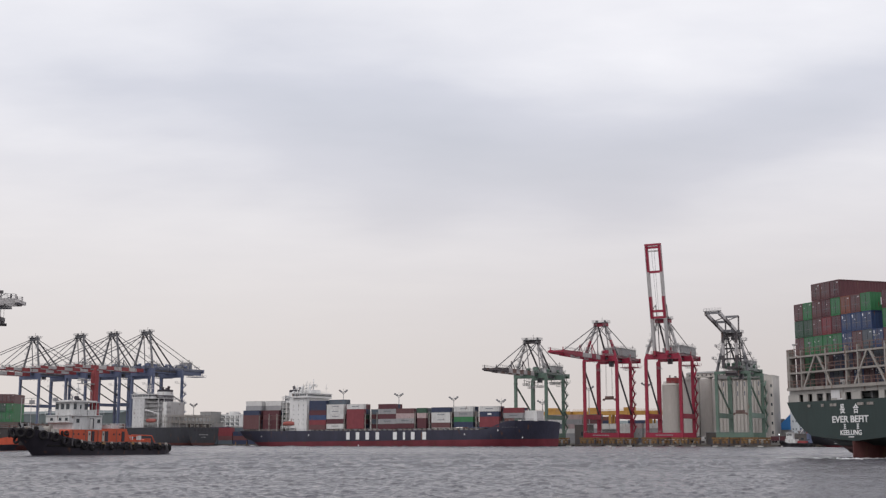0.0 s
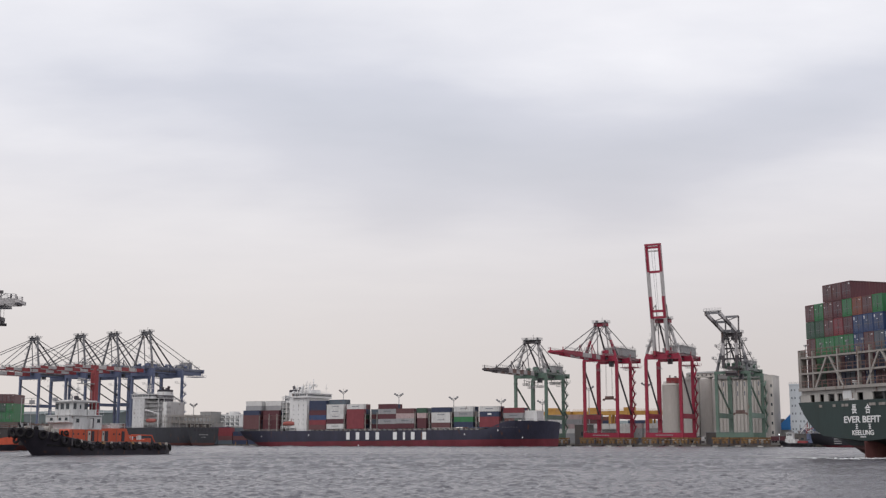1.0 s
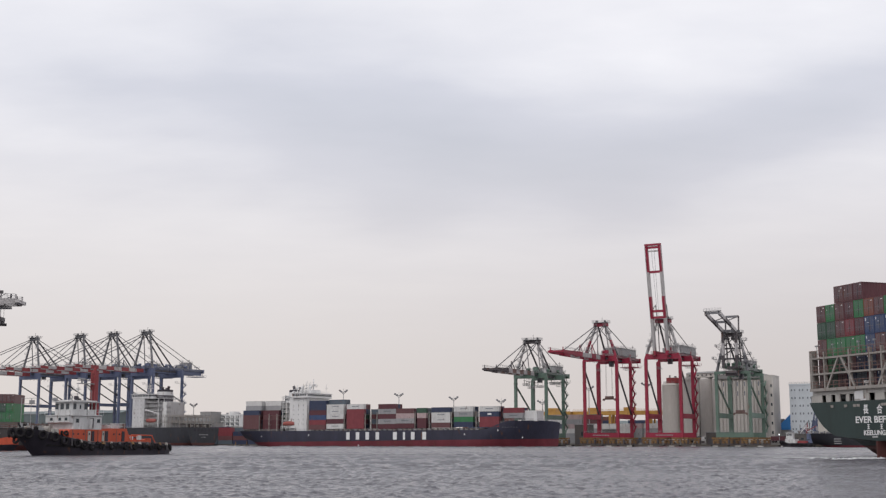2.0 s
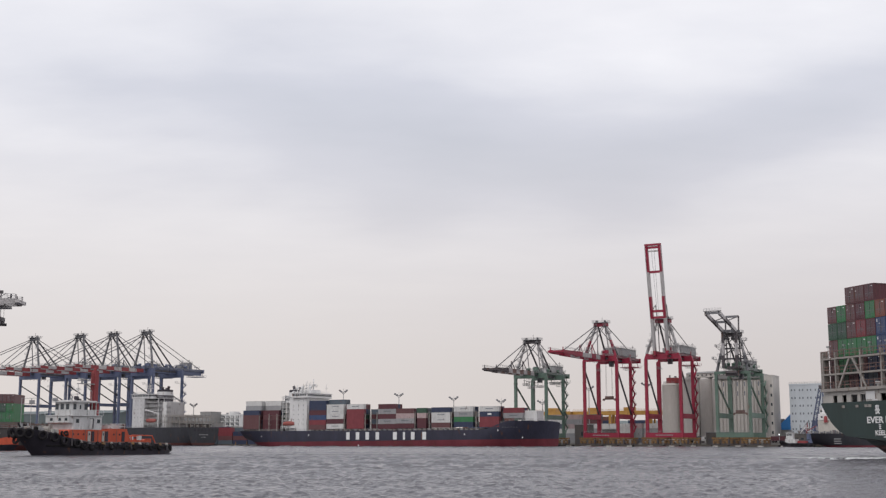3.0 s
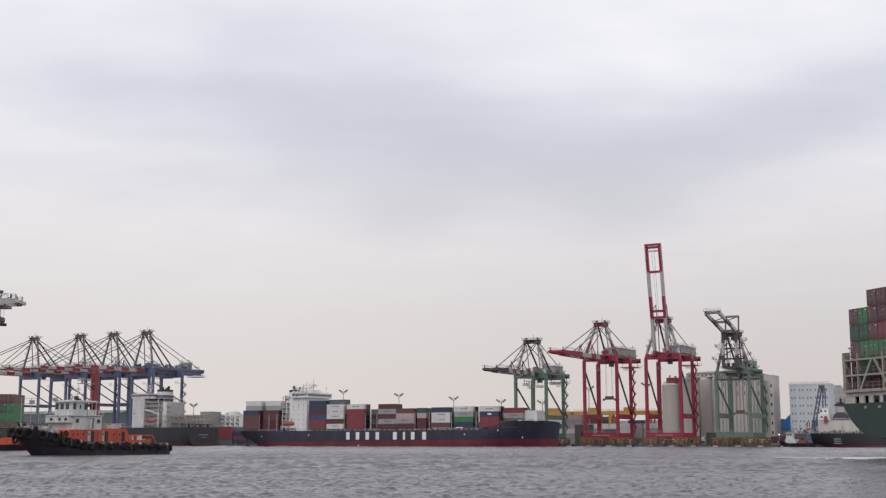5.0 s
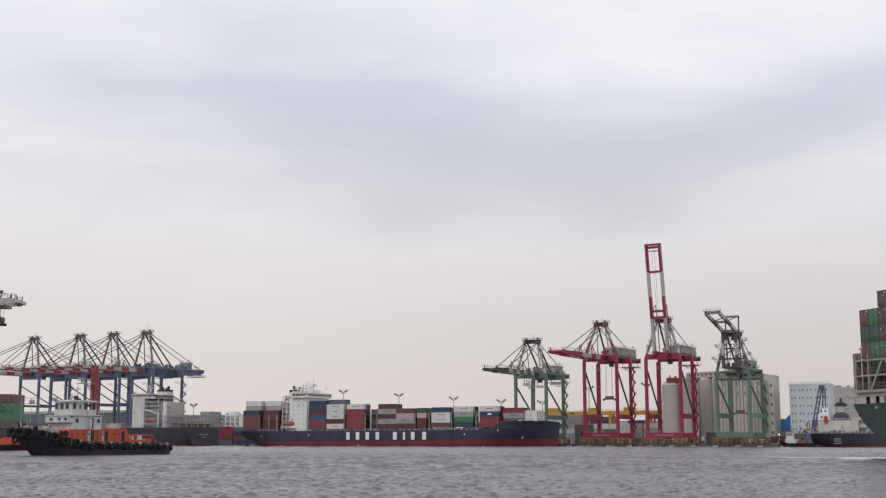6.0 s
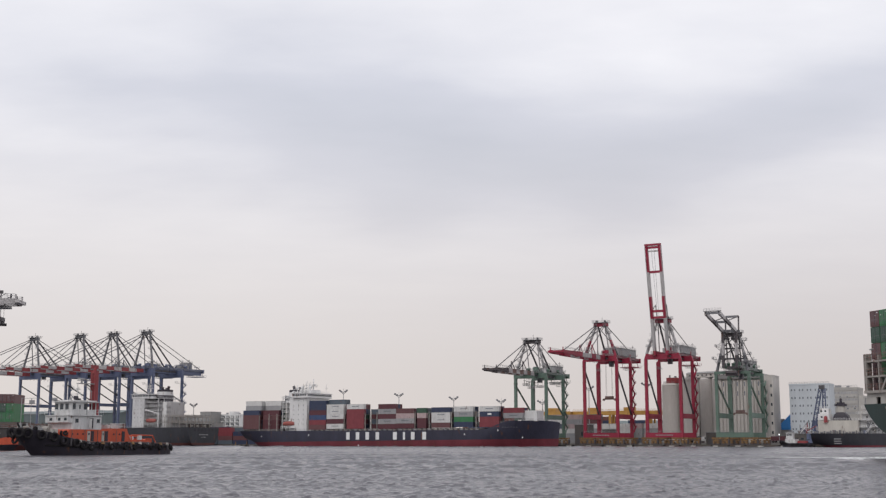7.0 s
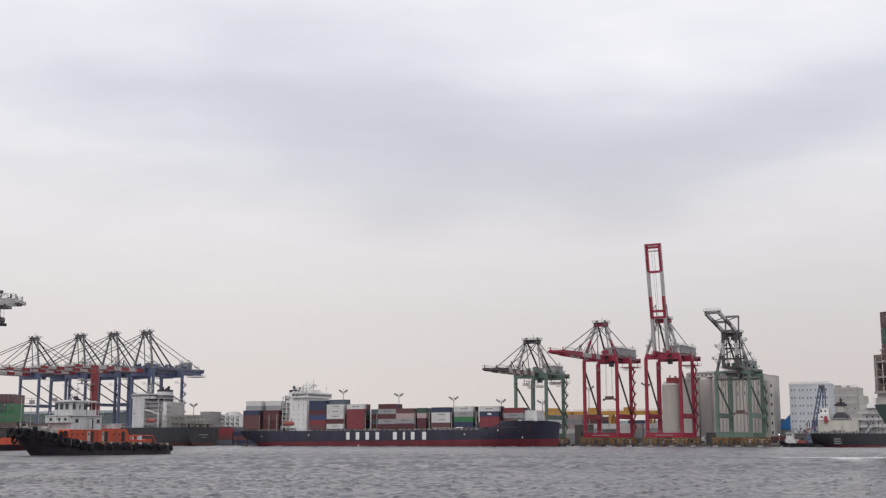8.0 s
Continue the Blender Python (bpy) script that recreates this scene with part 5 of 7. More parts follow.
edges = [-16.6, -13.8, -12.7, -11.3, -10.2, -9.0, -7.4, -6.6, -5.3, -1.6, -0.2, 2.1, 6.3, 7.6, 9.4, 11.0, 12.4, 14.0, 15.2, 16.6]
for i in range(0, len(edges) - 1, 2):
    stern_box("bulwark_panel", edges[i], edges[i + 1], 9.16, 10.31, 0.0, CREAM, "pale bulwark panel", 0.25)
for s, w in ((-9.9, 1.4), (-5.9, 2.6), (2.0, 2.2), (8.8, 1.2)):
    part("mooring_winch", Geo().tube((2.0, -s - w / 2, 10.1), (2.0, -s + w / 2, 10.1), 0.7, 12).box(1.2, 2.8, -s - w / 2 - 0.3, -s - w / 2, 9.15, 10.7).box(1.2, 2.8, -s + w / 2, -s + w / 2 + 0.3, 9.15, 10.7), GALV, leaving)
part("capstan", Geo().tube((0.6, 2.6, 9.15), (0.6, 2.6, 11.9), 0.45, 10, 0.3).tube((0.6, 2.6, 11.9), (0.6, 2.6, 12.3), 0.6, 10), WHITE, leaving)
# lashing bridge across the stern
for z in (13.95, 16.6):
    part("lashing_walkway", Geo().box(-0.45, 1.1, -15.9, 15.9, z - 0.2, z + 0.1), LASH, leaving, "buff lashing bridge walkway")
for z, a, b in ((11.45, -16.0, 16.0), (14.05, -15.4, 15.9), (16.7, -15.9, 15.9)):
    part("walkway_rail", Geo().rail([(-0.42, a, z), (-0.42, b, z)], 1.15, 1.5, 0.05), RAIL_RED, leaving, "faded red handrail")
part("side_frame", Geo().box(-0.45, 1.1, 15.9, 16.2, 11.45, 17.9).box(-0.3, 1.0, 15.7, 15.9, 12.2, 13.5), LASH, leaving)
for s in (-15.6, -12.2, -5.6, -0.5, 2.4, 8.8, 12.2, 15.6):
    part("lashing_post", Geo().box(-0.5, 0.1, -s - 0.15, -s + 0.15, 11.45, 17.6), LASH, leaving)
for s in (-8.1, 4.9, 14.0):
    part("v_brace", Geo().beam((-0.35, -s + 0.3, 16.5), (-0.35, -s + 3.5, 11.5), 0.3, 0.34).beam((-0.35, -s - 0.3, 16.5), (-0.35, -s - 3.7, 11.5), 0.3, 0.34), LASH, leaving)
for s in (-14, -9.6, -3.0, 1.0, 6.8, 10.6):
    part("deck_lamp", Geo().beam((-0.4, -s, 16.7), (-0.4, -s, 18.6), 0.08).box(-0.6, -0.3, -s - 0.25, -s + 0.25, 18.5, 18.75), GALV, leaving)

STACK = [  # from the top tier down, port to starboard; a dot is an empty slot
    ". . brown brown maroon . . . . . . . .",
    "brown green brown maroon green rust brown green . maroon brown green brown",
    "darkgreen darkgreen brown red maroon blue blue blue . green brown blue brown",
    "brown green green green green blue brown slate blue brown green maroon brown",
    "maroon green darkgreen brown navy navy maroon navy slate brown maroon green navy",
    "brown darkgreen brown navy slate maroon blue brown navy maroon brown navy green"]
for k, row in enumerate(STACK):
    for i, col in enumerate(row.split()):
        if col == ".":
            continue
        local = pose(1.5, 16.33 - 2.512 * (i + 0.5), 28.62 - 2.9 * (k + 1), 0, 0, -90)
        mark = (LETTER, 1.9, 2.9, 0.9, 2.0) if (k, i) == (1, 7) else None
        ob = container(col, DEPART @ local, 12.19, doors=True, ribs=True, group="containers on the departing ship", where="lashed on the departing ship", band=mark, dir_mark=1)
        RIDING.append((ob, local))


# ---- harbour tug ----
def tug_form(length, beam, bow_top, mid_top, aft_top):
    def top(x):
        return mid_top + (bow_top - mid_top) * smooth((x - 2) / (length / 2 - 4)) ** 1.2 + (aft_top - mid_top) * smooth((-x - 8) / 8)

    def bottom(x):
        rake = (1 - (length / 2 - x) / (0.16 * length)) * (bow_top + 1.0) - 1.05
        return max(-1.5 + 1.2 * smooth((-x - length / 2 + 6) / 6), rake)

    def half(x, z):
        k = max(0.0, min(1.0, (z + 1.0) / (bow_top + 1.0)))
        end = length / 2 - 0.16 * length * (1 - k)
        t = max(0.0, (x - 2.0) / (end - 2.0))
        b = beam / 2 * (0.86 + 0.14 * k)
        b *= max(0.02, 1 - min(1.0, t) ** 2.6)
        s = max(0.0, (-x - length / 2 + 5) / 5)
        return max(0.06, b * (1 - 0.45 * min(1.0, s) ** 2.5))
    return top, bottom, half


def tug_hull(tug, length, beam, bow_top, mid_top, aft_top, mat=BLACK, tyres=True):
    top, bottom, half = tug_form(length, beam, bow_top, mid_top, aft_top)
    xs = [-length / 2 + length * i / 36 for i in range(37)]
    part("hull", hull_shell(xs, bottom, top, half, 8), mat, tug, "black hull with a rubbing strake")
    for sy in (-1, 1):
        rings = []
        for x in [q for q in xs[1:-1] if q < length * 0.36]:
            z = 1.55 + 0.45 * smooth((x - 4) / 12)
            y = sy * half(x, z)
            rings.append([(x, y - 0.15 * sy, z - 0.2), (x, y + 0.2 * sy, z - 0.16), (x, y + 0.2 * sy, z + 0.16), (x, y - 0.15 * sy, z + 0.2)])
        part("rubbing_strake", Geo().loft(rings), RUBBER, tug)
    jig = random.Random(17)
    if tyres:
        for sy in (-1, 1):
            for i in range(17):
                x = -length / 2 + 1.5 + i * (length - 4.5) / 16 + jig.uniform(-0.5, 0.5)
                z = top(x) - (0.75 if x > 4 else 0.9) + jig.uniform(-0.3, 0.22)
                if x < 6 and jig.random() < 0.3:
                    continue
                h0 = half(x, z)
                h1 = half(min(x + 0.4, length / 2 - 0.1), z)
                nx = (h0 - h1) / 0.4
                r = jig.uniform(0.58, 0.78) if x > 6 else jig.uniform(0.30, 0.46)
                part("tyre_fender", Geo().ring((x, sy * (h0 + 0.28), z), (nx, sy, 0), r, 0.27), RUBBER, tug)
        part("bow_fender", Geo().ring((length / 2 - 0.7, 0, bow_top - 0.7), (1, 0, 0), 0.75, 0.3).ring((length / 2 - 1.0, 1.5, bow_top - 0.7), (1, 0.7, 0), 0.7, 0.28).ring((length / 2 - 1.0, -1.5, bow_top - 0.7), (1, -0.7, 0), 0.7, 0.28)
             .ring((length / 2 - 1.2, 0.2, bow_top - 2.0), (1, 0, 0.3), 0.6, 0.26), RUBBER, tug)
        part("stern_roller", Geo().tube((-length / 2 - 0.35, -2.2, 1.15), (-length / 2 - 0.35, 2.2, 1.15), 0.55, 12), RUBBER, tug)
    return top, bottom, half


def harbour_tug(m):
    t = thing("tugboat", "black and orange harbour tug with a white wheelhouse and tyre fenders", "tugboat", m)
    L = 41.0
    top, bottom, half = tug_hull(t, L, 9.6, 5.0, 2.45, 2.25)
    part("deck", Geo().box(-17.5, 8, -4.0, 4.0, 1.4, 1.65), DECK, t)
    # orange casing with a sloping after end
    ring = [(-8.0, 1.65), (-6.2, 5.25), (-1.6, 5.25), (-1.4, 5.0), (9.0, 5.0), (9.4, 4.6), (9.4, 1.65)]
    casing = part("deckhouse", Geo().loft([[(x, y, z) for x, z in ring] for y in (-3.5, 3.5)]), ORANGE, t, "orange-red deckhouse casing")
    part("casing_coaming", Geo().box(-13.4, -8.1, -3.1, 3.1, 1.65, 2.95, 0.3).box(-12.2, -9.6, -2.4, 2.4, 2.95, 3.3, 0.2), ORANGE, t, "low orange engine hatch")
    for x, w, mat in ((3.75, 0.75, CREAM), (2.8, 0.7, BLACK), (0.05, 0.65, CREAM), (-0.95, 0.8, BLACK), (-5.6, 0.8, BLACK)):
        d = part("door", Geo().box(x, x + w, 3.5, 3.6, 2.7, 4.7), mat, casing)
        if mat is CREAM:
            part("port", Geo().box(x + 0.22, x + w - 0.22, 3.6, 3.63, 3.9, 4.3), PANE, d)
    for x in (-4.2, -2.6, 5.6, 7.0, 8.3):
        part("scuttle", Geo().tube((x, 3.48, 4.1), (x, 3.57, 4.1), 0.2, 10), PANE, casing)
    for x in (-3.4, 1.7, 5.0, 8.4):
        part("rubbing_strip", Geo().box(x, x + 0.12, 3.5, 3.58, 1.7, 4.9), RAIL_RED, casing)
    part("casing_rail", Geo().rail([(-5.8, 3.3, 5.25), (-1.8, 3.3, 5.25)], 1.0, 1.1, 0.04).rail([(-5.8, -3.3, 5.25), (-5.8, 3.3, 5.25)], 1.0, 1.4, 0.04), TUG_WHITE, t)
    part("vent", Geo().box(-5.2, -4.4, 0.8, 2.2, 5.25, 6.1, 0.1).tube((-3.4, 2.4, 5.25), (-3.4, 2.4, 6.3), 0.28, 8).box(-2.6, -1.9, -1.8, 2.6, 5.25, 5.95, 0.1), TUG_WHITE, t)
    # lower house, its deck edge and the rounded breastwork before it
    lower = part("lower_bridge", Geo().box(0.5, 8.3, -3.45, 3.45, 5.0, 7.55, 0.3), TUG_WHITE, t, "white lower deckhouse")
    part("breastwork", Geo().loft([[(8.31, y, 6.2), (9.3, y * 0.92, 6.35), (9.35, y * 0.92, 7.6), (8.31, y, 7.6)] for y in (-3.4, 3.4)]), TUG_WHITE, lower)
    part("bridge_deck", Geo().box(0.2, 9.5, -3.75, 3.75, 7.62, 7.8, 0.8), TUG_WHITE, lower)
    part("door", Geo().box(3.0, 4.0, 3.45, 3.5, 5.2, 7.2), BLACK, lower)
    part("door_leaf", Geo().box(4.0, 4.1, 3.45, 4.2, 5.2, 7.1), TUG_WHITE, lower)
    for x in (1.3, 6.9):
        part("window", Geo().box(x, x + 0.75, 3.45, 3.52, 6.3, 7.05), PANE, lower)
    for y in (-1.5, 0.8, 2.5):
        part("window", Geo().box(9.3, 9.38, y - 0.35, y + 0.35, 6.7, 7.25), PANE, lower)
    # wheelhouse: a glazed front, a solid middle with a door and an open after end under the long roof
    wh = part("wheelhouse", Geo().box(3.6, 8.0, -2.4, 2.4, 7.8, 10.35, 0.35).box(1.2, 3.6, -2.4, 2.4, 7.8, 8.9, 0.1), TUG_WHITE, t, "white wheelhouse with dark windows")
    part("roof", Geo().box(0.6, 8.6, -2.85, 2.85, 10.36, 10.5, 0.5).box(1.0, 8.2, -2.5, 2.5, 10.5, 10.72, 0.4), TUG_WHITE, wh)
    for x in (1.3, 2.4):
        for y in (-2.35, 2.25):
            part("pillar", Geo().box(x, x + 0.14, y, y + 0.1, 8.9, 10.35), TUG_WHITE, wh)
    for x, w in ((6.75, 0.75), (4.0, 0.6)):
        for y in (2.4, -2.46):
            part("window", Geo().box(x, x + w, y, y + 0.06, 8.85, 10.1), PANE, wh)
    part("door", Geo().box(5.3, 6.1, 2.4, 2.45, 8.0, 10.0), TUG_WHITE, wh)
    part("door_window", Geo().box(5.5, 5.9, 2.45, 2.48, 9.0, 9.8), PANE, wh)
    for y in (-1.95, -0.5, 0.95):
        part("window", Geo().box(8.0, 8.07, y, y + 0.85, 8.85, 10.05), PANE, wh)
    # dark block added under the roof; its colour stands for the shade there
    part("inner_bulkhead", Geo().box(2.9, 3.5, -1.6, 1.6, 8.0, 10.3), DARKSTEEL, wh)
    part("bridge_rail", Geo().rail([(9.2, -3.5, 7.8), (9.2, 3.5, 7.8), (0.4, 3.5, 7.8), (0.4, -3.5, 7.8)], 1.05, 1.2, 0.03), TUG_WHITE, t)
    part("searchlight", Geo().tube((5.4, 1.2, 11.2), (6.0, 1.3, 11.2), 0.42, 10).beam((5.7, 1.2, 10.7), (5.7, 1.2, 11.0), 0.2).box(4.6, 5.4, 0.6, 1.6, 10.72, 11.1, 0.1), BLACK, t)
    part("fan_housing", Geo().tube((7.4, 1.6, 10.72), (7.4, 1.6, 11.2), 0.28, 8).box(7.9, 8.6, -2.4, -1.4, 10.6, 11.2, 0.1), GALV, t)
    part("whip_aerial", Geo().tube((6.6, -1.0, 10.7), (6.6, -1.0, 13.0), 0.04, 6).tube((2.0, 1.6, 10.7), (2.0, 1.6, 12.6), 0.04, 6), GALV, t)
    mast = Geo().tube((4.2, 0, 10.7), (4.2, 0, 14.0), 0.12, 8, 0.07).box(4.0, 4.4, -1.3, 1.3, 12.0, 12.12).box(3.8, 4.6, -0.5, 0.5, 12.9, 13.0).beam((3.9, -0.8, 13.2), (4.5, 0.8, 13.2), 0.16)
    mast.beam((3.2, 0.9, 10.7), (4.15, 0.1, 12.8), 0.07).beam((3.2, -0.9, 10.7), (4.15, -0.1, 12.8), 0.07)
    part("mast", mast, TUG_WHITE, t)
    tower = part("monitor_tower", Geo().box(-0.85, 0.3, -0.58, 0.58, 5.0, 16.9, 0.12).box(-0.55, 0.0, -0.3, 0.3, 16.9, 17.5, 0.1), DULL_RED, t, "dull red fire monitor tower")
    rungs = Geo()
    for i in range(20):
        rungs.box(0.3, 0.55, -0.3, 0.3, 5.4 + i * 0.57, 5.5 + i * 0.57)
    rungs.box(0.5, 0.58, -0.34, -0.28, 5.2, 16.6).box(0.5, 0.58, 0.28, 0.34, 5.2, 16.6)
    part("ladder", rungs, DULL_RED, tower)
    part("platform", Geo().box(0.3, 4.0, -0.6, 0.6, 14.1, 14.25).rail([(2.4, 0.6, 14.25), (4.0, 0.6, 14.25)], 0.8, 1.0, 0.02).beam((0.3, 0, 12.6), (2.6, 0, 14.1), 0.14), GALV, tower)
    part("monitor", Geo().tube((3.2, 0, 14.25), (3.2, 0, 15.0), 0.22, 8).tube((2.0, 0, 15.0), (4.4, 0.2, 15.15), 0.14, 8), GALV, tower)
    part("funnel", Geo().box(0.4, 1.2, 1.5, 2.3, 7.8, 10.3, 0.2), DULL_RED, t, "dull red exhaust casing")
    # foredeck gear
    part("windlass", Geo().tube((11.6, -0.9, 5.0), (11.6, 0.7, 5.0), 0.6, 14).box(11.2, 12.0, -1.2, -0.9, 3.0, 5.8).box(11.2, 12.0, 0.7, 1.0, 3.0, 6.0).box(11.4, 13.0, -1.6, 1.4, 2.6, 3.2), LASH, t, "pale anchor windlass")
    jig = random.Random(9)
    for i in range(40):
        x = jig.uniform(9.5, 18.0)
        room = max(0.2, half(x, top(x)) - 0.7)
        y = jig.uniform(-room, room)
        z = top(x) - 0.6
        kind = jig.randrange(4)
        if kind == 0:
            g = Geo().tube((x, y, z), (x, y, z + jig.uniform(1.0, 2.0)), jig.uniform(0.12, 0.35), 9)
        elif kind == 1:
            g = Geo().ring((x, y, z + jig.uniform(0.9, 1.5)), (jig.uniform(-1, 1), 1, jig.uniform(0, 1)), jig.uniform(0.35, 0.6), 0.2)
        elif kind == 2:
            g = Geo().box(x - 0.3, x + jig.uniform(0.2, 0.8), y - 0.3, y + 0.4, z, z + jig.uniform(0.9, 1.6), 0.1)
        else:
            g = Geo()
            for k in range(3):
                g.ring((x, y, z + 0.7 + 0.17 * k), (jig.uniform(-0.2, 0.2), 0.1, 1), jig.uniform(0.4, 0.6), 0.1, 12, 5)
        part(("bollard", "spare_tyre", "deck_box", "rope_coil")[kind], g, (GALV, RUBBER, DARKSTEEL, LASH)[kind], t)
    part("bitts", Geo().tube((11.6, 2.6, 3.4), (11.6, 2.6, 5.0), 0.35, 10).tube((12.6, 2.5, 3.6), (12.6, 2.5, 5.1), 0.35, 10), CREAM, t)
    # towing arches and aft deck gear
    part("towing_gantry", Geo().tube((-8.0, 3.0, 1.6), (-8.4, 2.8, 4.0), 0.13, 6).tube((-8.4, 2.8, 4.0), (-14.4, 2.8, 3.9), 0.13, 6).tube((-14.4, 2.8, 3.9), (-15.6, 2.9, 2.0), 0.13, 6)
         .tube((-9.8, -3.0, 1.6), (-10.0, -2.8, 3.9), 0.12, 6).tube((-10.0, -2.8, 3.9), (-16.0, -2.8, 3.7), 0.12, 6).tube((-16.0, -2.8, 3.7), (-17.0, -2.8, 1.8), 0.12, 6).tube((-11.4, -2.8, 3.9), (-11.4, 2.8, 3.9), 0.12, 6), ORANGE, t, "orange towing arches over the aft deck")
    part("tow_winch", Geo().tube((-14.6, -1.3, 2.5), (-14.6, 1.3, 2.5), 0.7, 12).box(-15.4, -13.8, 1.3, 1.7, 1.65, 3.3).box(-15.4, -13.8, -1.7, -1.3, 1.65, 3.3), ORANGE, t)
    part("deck_crates", Geo().box(-11.2, -10.2, 2.4, 3.0, 3.0, 3.9, 0.1).box(-8.9, -8.2, 2.0, 2.9, 3.0, 3.7, 0.1).box(-17.0, -16.2, -0.8, 0.6, 1.65, 2.5, 0.1), TUG_WHITE, t, "white deck lockers")
    bul = Geo()
    for a, b in zip(range(-18, 9), range(-17, 10)):
        bul.beam((a, half(a, 2.2) - 0.10, top(a) + 0.06), (b, half(b, 2.2) - 0.10, top(b) + 0.06), 0.2, 0.22)
    part("bulwark_cap", bul, RAIL_RED, t, "faded red bulwark capping")
    # rope-bound pads and hanging rope fenders between the tyres
    for i in range(13):
        x = -17.2 + i * 2.0 + jig.uniform(-0.4, 0.4)
        y = half(x, top(x))
        w = jig.uniform(0.35, 0.75)
        part("pad", Geo().loft([[(x, y - 0.15, top(x) + 0.1), (x + w, y - 0.15, top(x) + 0.15), (x + w, y + 0.15, top(x) + 0.2), (x, y + 0.15, top(x) + 0.18)],
                                [(x - 0.1, y + 0.1, top(x) - 0.35), (x + w + 0.1, y + 0.1, top(x) - 0.3), (x + w, y + 0.42, top(x) - 0.3), (x, y + 0.42, top(x) - 0.38)]]), (LASH, RUSTY, RUBBER, DARKSTEEL)[i % 4], t, "worn buff rope pad" if i % 4 == 0 else "")
    for i in range(20):
        x = -18.6 + i * 1.75 + jig.uniform(-0.5, 0.5)
        z = top(x)
        y = half(x, z - 0.8) + 0.22
        g = Geo().tube((x, y, z - 0.1), (x + jig.uniform(-0.3, 0.3), y, z - jig.uniform(0.9, 1.5)), jig.uniform(0.14, 0.3), 8)
        part("rope_fender", g, (RUBBER, DARKSTEEL, BLACK)[i % 3], t)
    return t


TUG = pose(-70.9, 248.4, 0, 0, 0, -119.1)
tug = harbour_tug(TUG)

# a second work boat lies behind it
boat = thing("work_boat", "orange work boat with a black hull lying behind the tug", "boat", pose(-135.0, 368, 0, 0, 0, -30))
tug_hull(boat, 24.0, 7.0, 1.9, 1.3, 1.3, BLACK, False)
bt, bb, bh = tug_form(24.0, 7.0, 1.9, 1.3, 1.3)
part("upper_hull", hull_shell([-11 + i * 0.92 for i in range(25)], lambda x: bt(x) + 0.01, lambda x: bt(x) + 1.7 + 0.5 * smooth((x - 2) / 9), lambda x, z: max(0.06, bh(x, 1.9) - 0.15), 4), ORANGE, boat, "orange bulwark")
part("cabin", Geo().box(-8, 1, -2.2, 2.2, 2.9, 5.2, 0.5), ORANGE, boat)
part("cabin_roof", Geo().box(-8.3, 1.3, -2.5, 2.5, 5.2, 5.4, 0.5), WHITE, boat)

# ---- the nearer moored ship, of which the stern deck and stacks show ----
feeder_pose = pose(-126.0, 399, 0, 0, 0, 184)
feeder = thing("feeder_ship", "grey-hulled feeder ship with stacked green and brown containers", "ship", feeder_pose)
feeder_form = ship_form(120.0, 20.0, 6.6, 10.0, 100.0, 1.5, 30.0)
add_hull(feeder, 120.0, feeder_form, 1.6, paint("grey_hull_paint", (0.09, 0.085, 0.085), 0.55, wear=0.35, size=4, rust=0.3), OXIDE, 30)
part("coaming", Geo().box(8.6, 80, -8.6, 8.6, 6.6, 8.95, 0.3), DECK, feeder)
rng = random.Random(3)
for i in range(44):
    x, y = rng.uniform(0.6, 8.5), rng.uniform(-8.6, 8.6)
    if i % 2:
        part("bitt", Geo().tube((x, y, 6.6), (x, y, 6.6 + rng.uniform(0.9, 2.4)), rng.uniform(0.2, 0.5), 8), DECK, feeder)
    else:
        part("winch", Geo().box(x, x + rng.uniform(0.6, 1.6), y, y + rng.uniform(0.6, 1.6), 6.6, 6.6 + rng.uniform(0.6, 1.8), 0.1), DECK, feeder)
part("side_rail", Geo().rail([(0.4, 9.0, 6.6), (40, 9.4, 6.6)], 1.6, 1.3, 0.09).rail([(0.4, -9.0, 6.6), (0.4, 9.0, 6.6)], 1.6, 1.3, 0.09), RAIL_RED, feeder)
for b, cols in enumerate((("green", "green", "brown"), ("green", "darkgreen", "brown"), ("brown", "green", "green"), ("maroon", "green", "green"), ("brown", "maroon", "green"), ("green", "brown", "brown"))):
    for i, col in enumerate(cols):
        container(col, feeder_pose @ pose(12.2 + b * 2.5, 8.3, 8.95 + i * 2.92, 0, 0, 180), 12.19, doors=True, group="containers on the feeder ship", where="stacked on the feeder ship")
frame_geo = Geo()
for x in (3.2, 5.6, 8.6):
    frame_geo.beam((x, 8.4, 6.6), (x, 8.4, 16.4), 0.16)
for z in (11.4, 14.6, 16.4):
    frame_geo.beam((2.4, 8.4, z), (8.8, 8.4, z), 0.14)
part("deck_frame", frame_geo.box(4.6, 6.2, 8.0, 8.8, 14.7, 15.8, 0.1), GALV, feeder, "pale steel frame on the stern deck")

# ---- silos and buildings behind the quay ----


def silo_round(x, y, r, h, mat, label):
    s = thing("silo", label, "silo", quay(x, y, 2.3), "grain silos")
    part("shell", Geo().tube((0, 0, 0), (0, 0, h), r, 56), mat, s)
    part("cap", Geo().tube((0, 0, h), (0, 0, h + 1.2), r + 0.15, 28, r * 0.8), mat, s)
    hoop = Geo().tube((0, 0, 0), (0, 0, 0.16), r + 0.07, 28).data("hoop", mat)
    for z in np.arange(4.5, h, 4.5):
        part("hoop", hoop, None, s, "", pose(0, 0, z))
    part("roof_rail", Geo().rail([(r * 0.8 * math.cos(a), r * 0.8 * math.sin(a), h + 1.2) for a in np.linspace(0, 6.283, 13)], 1.1, 2.0, 0.05), GALV, s)
    return s


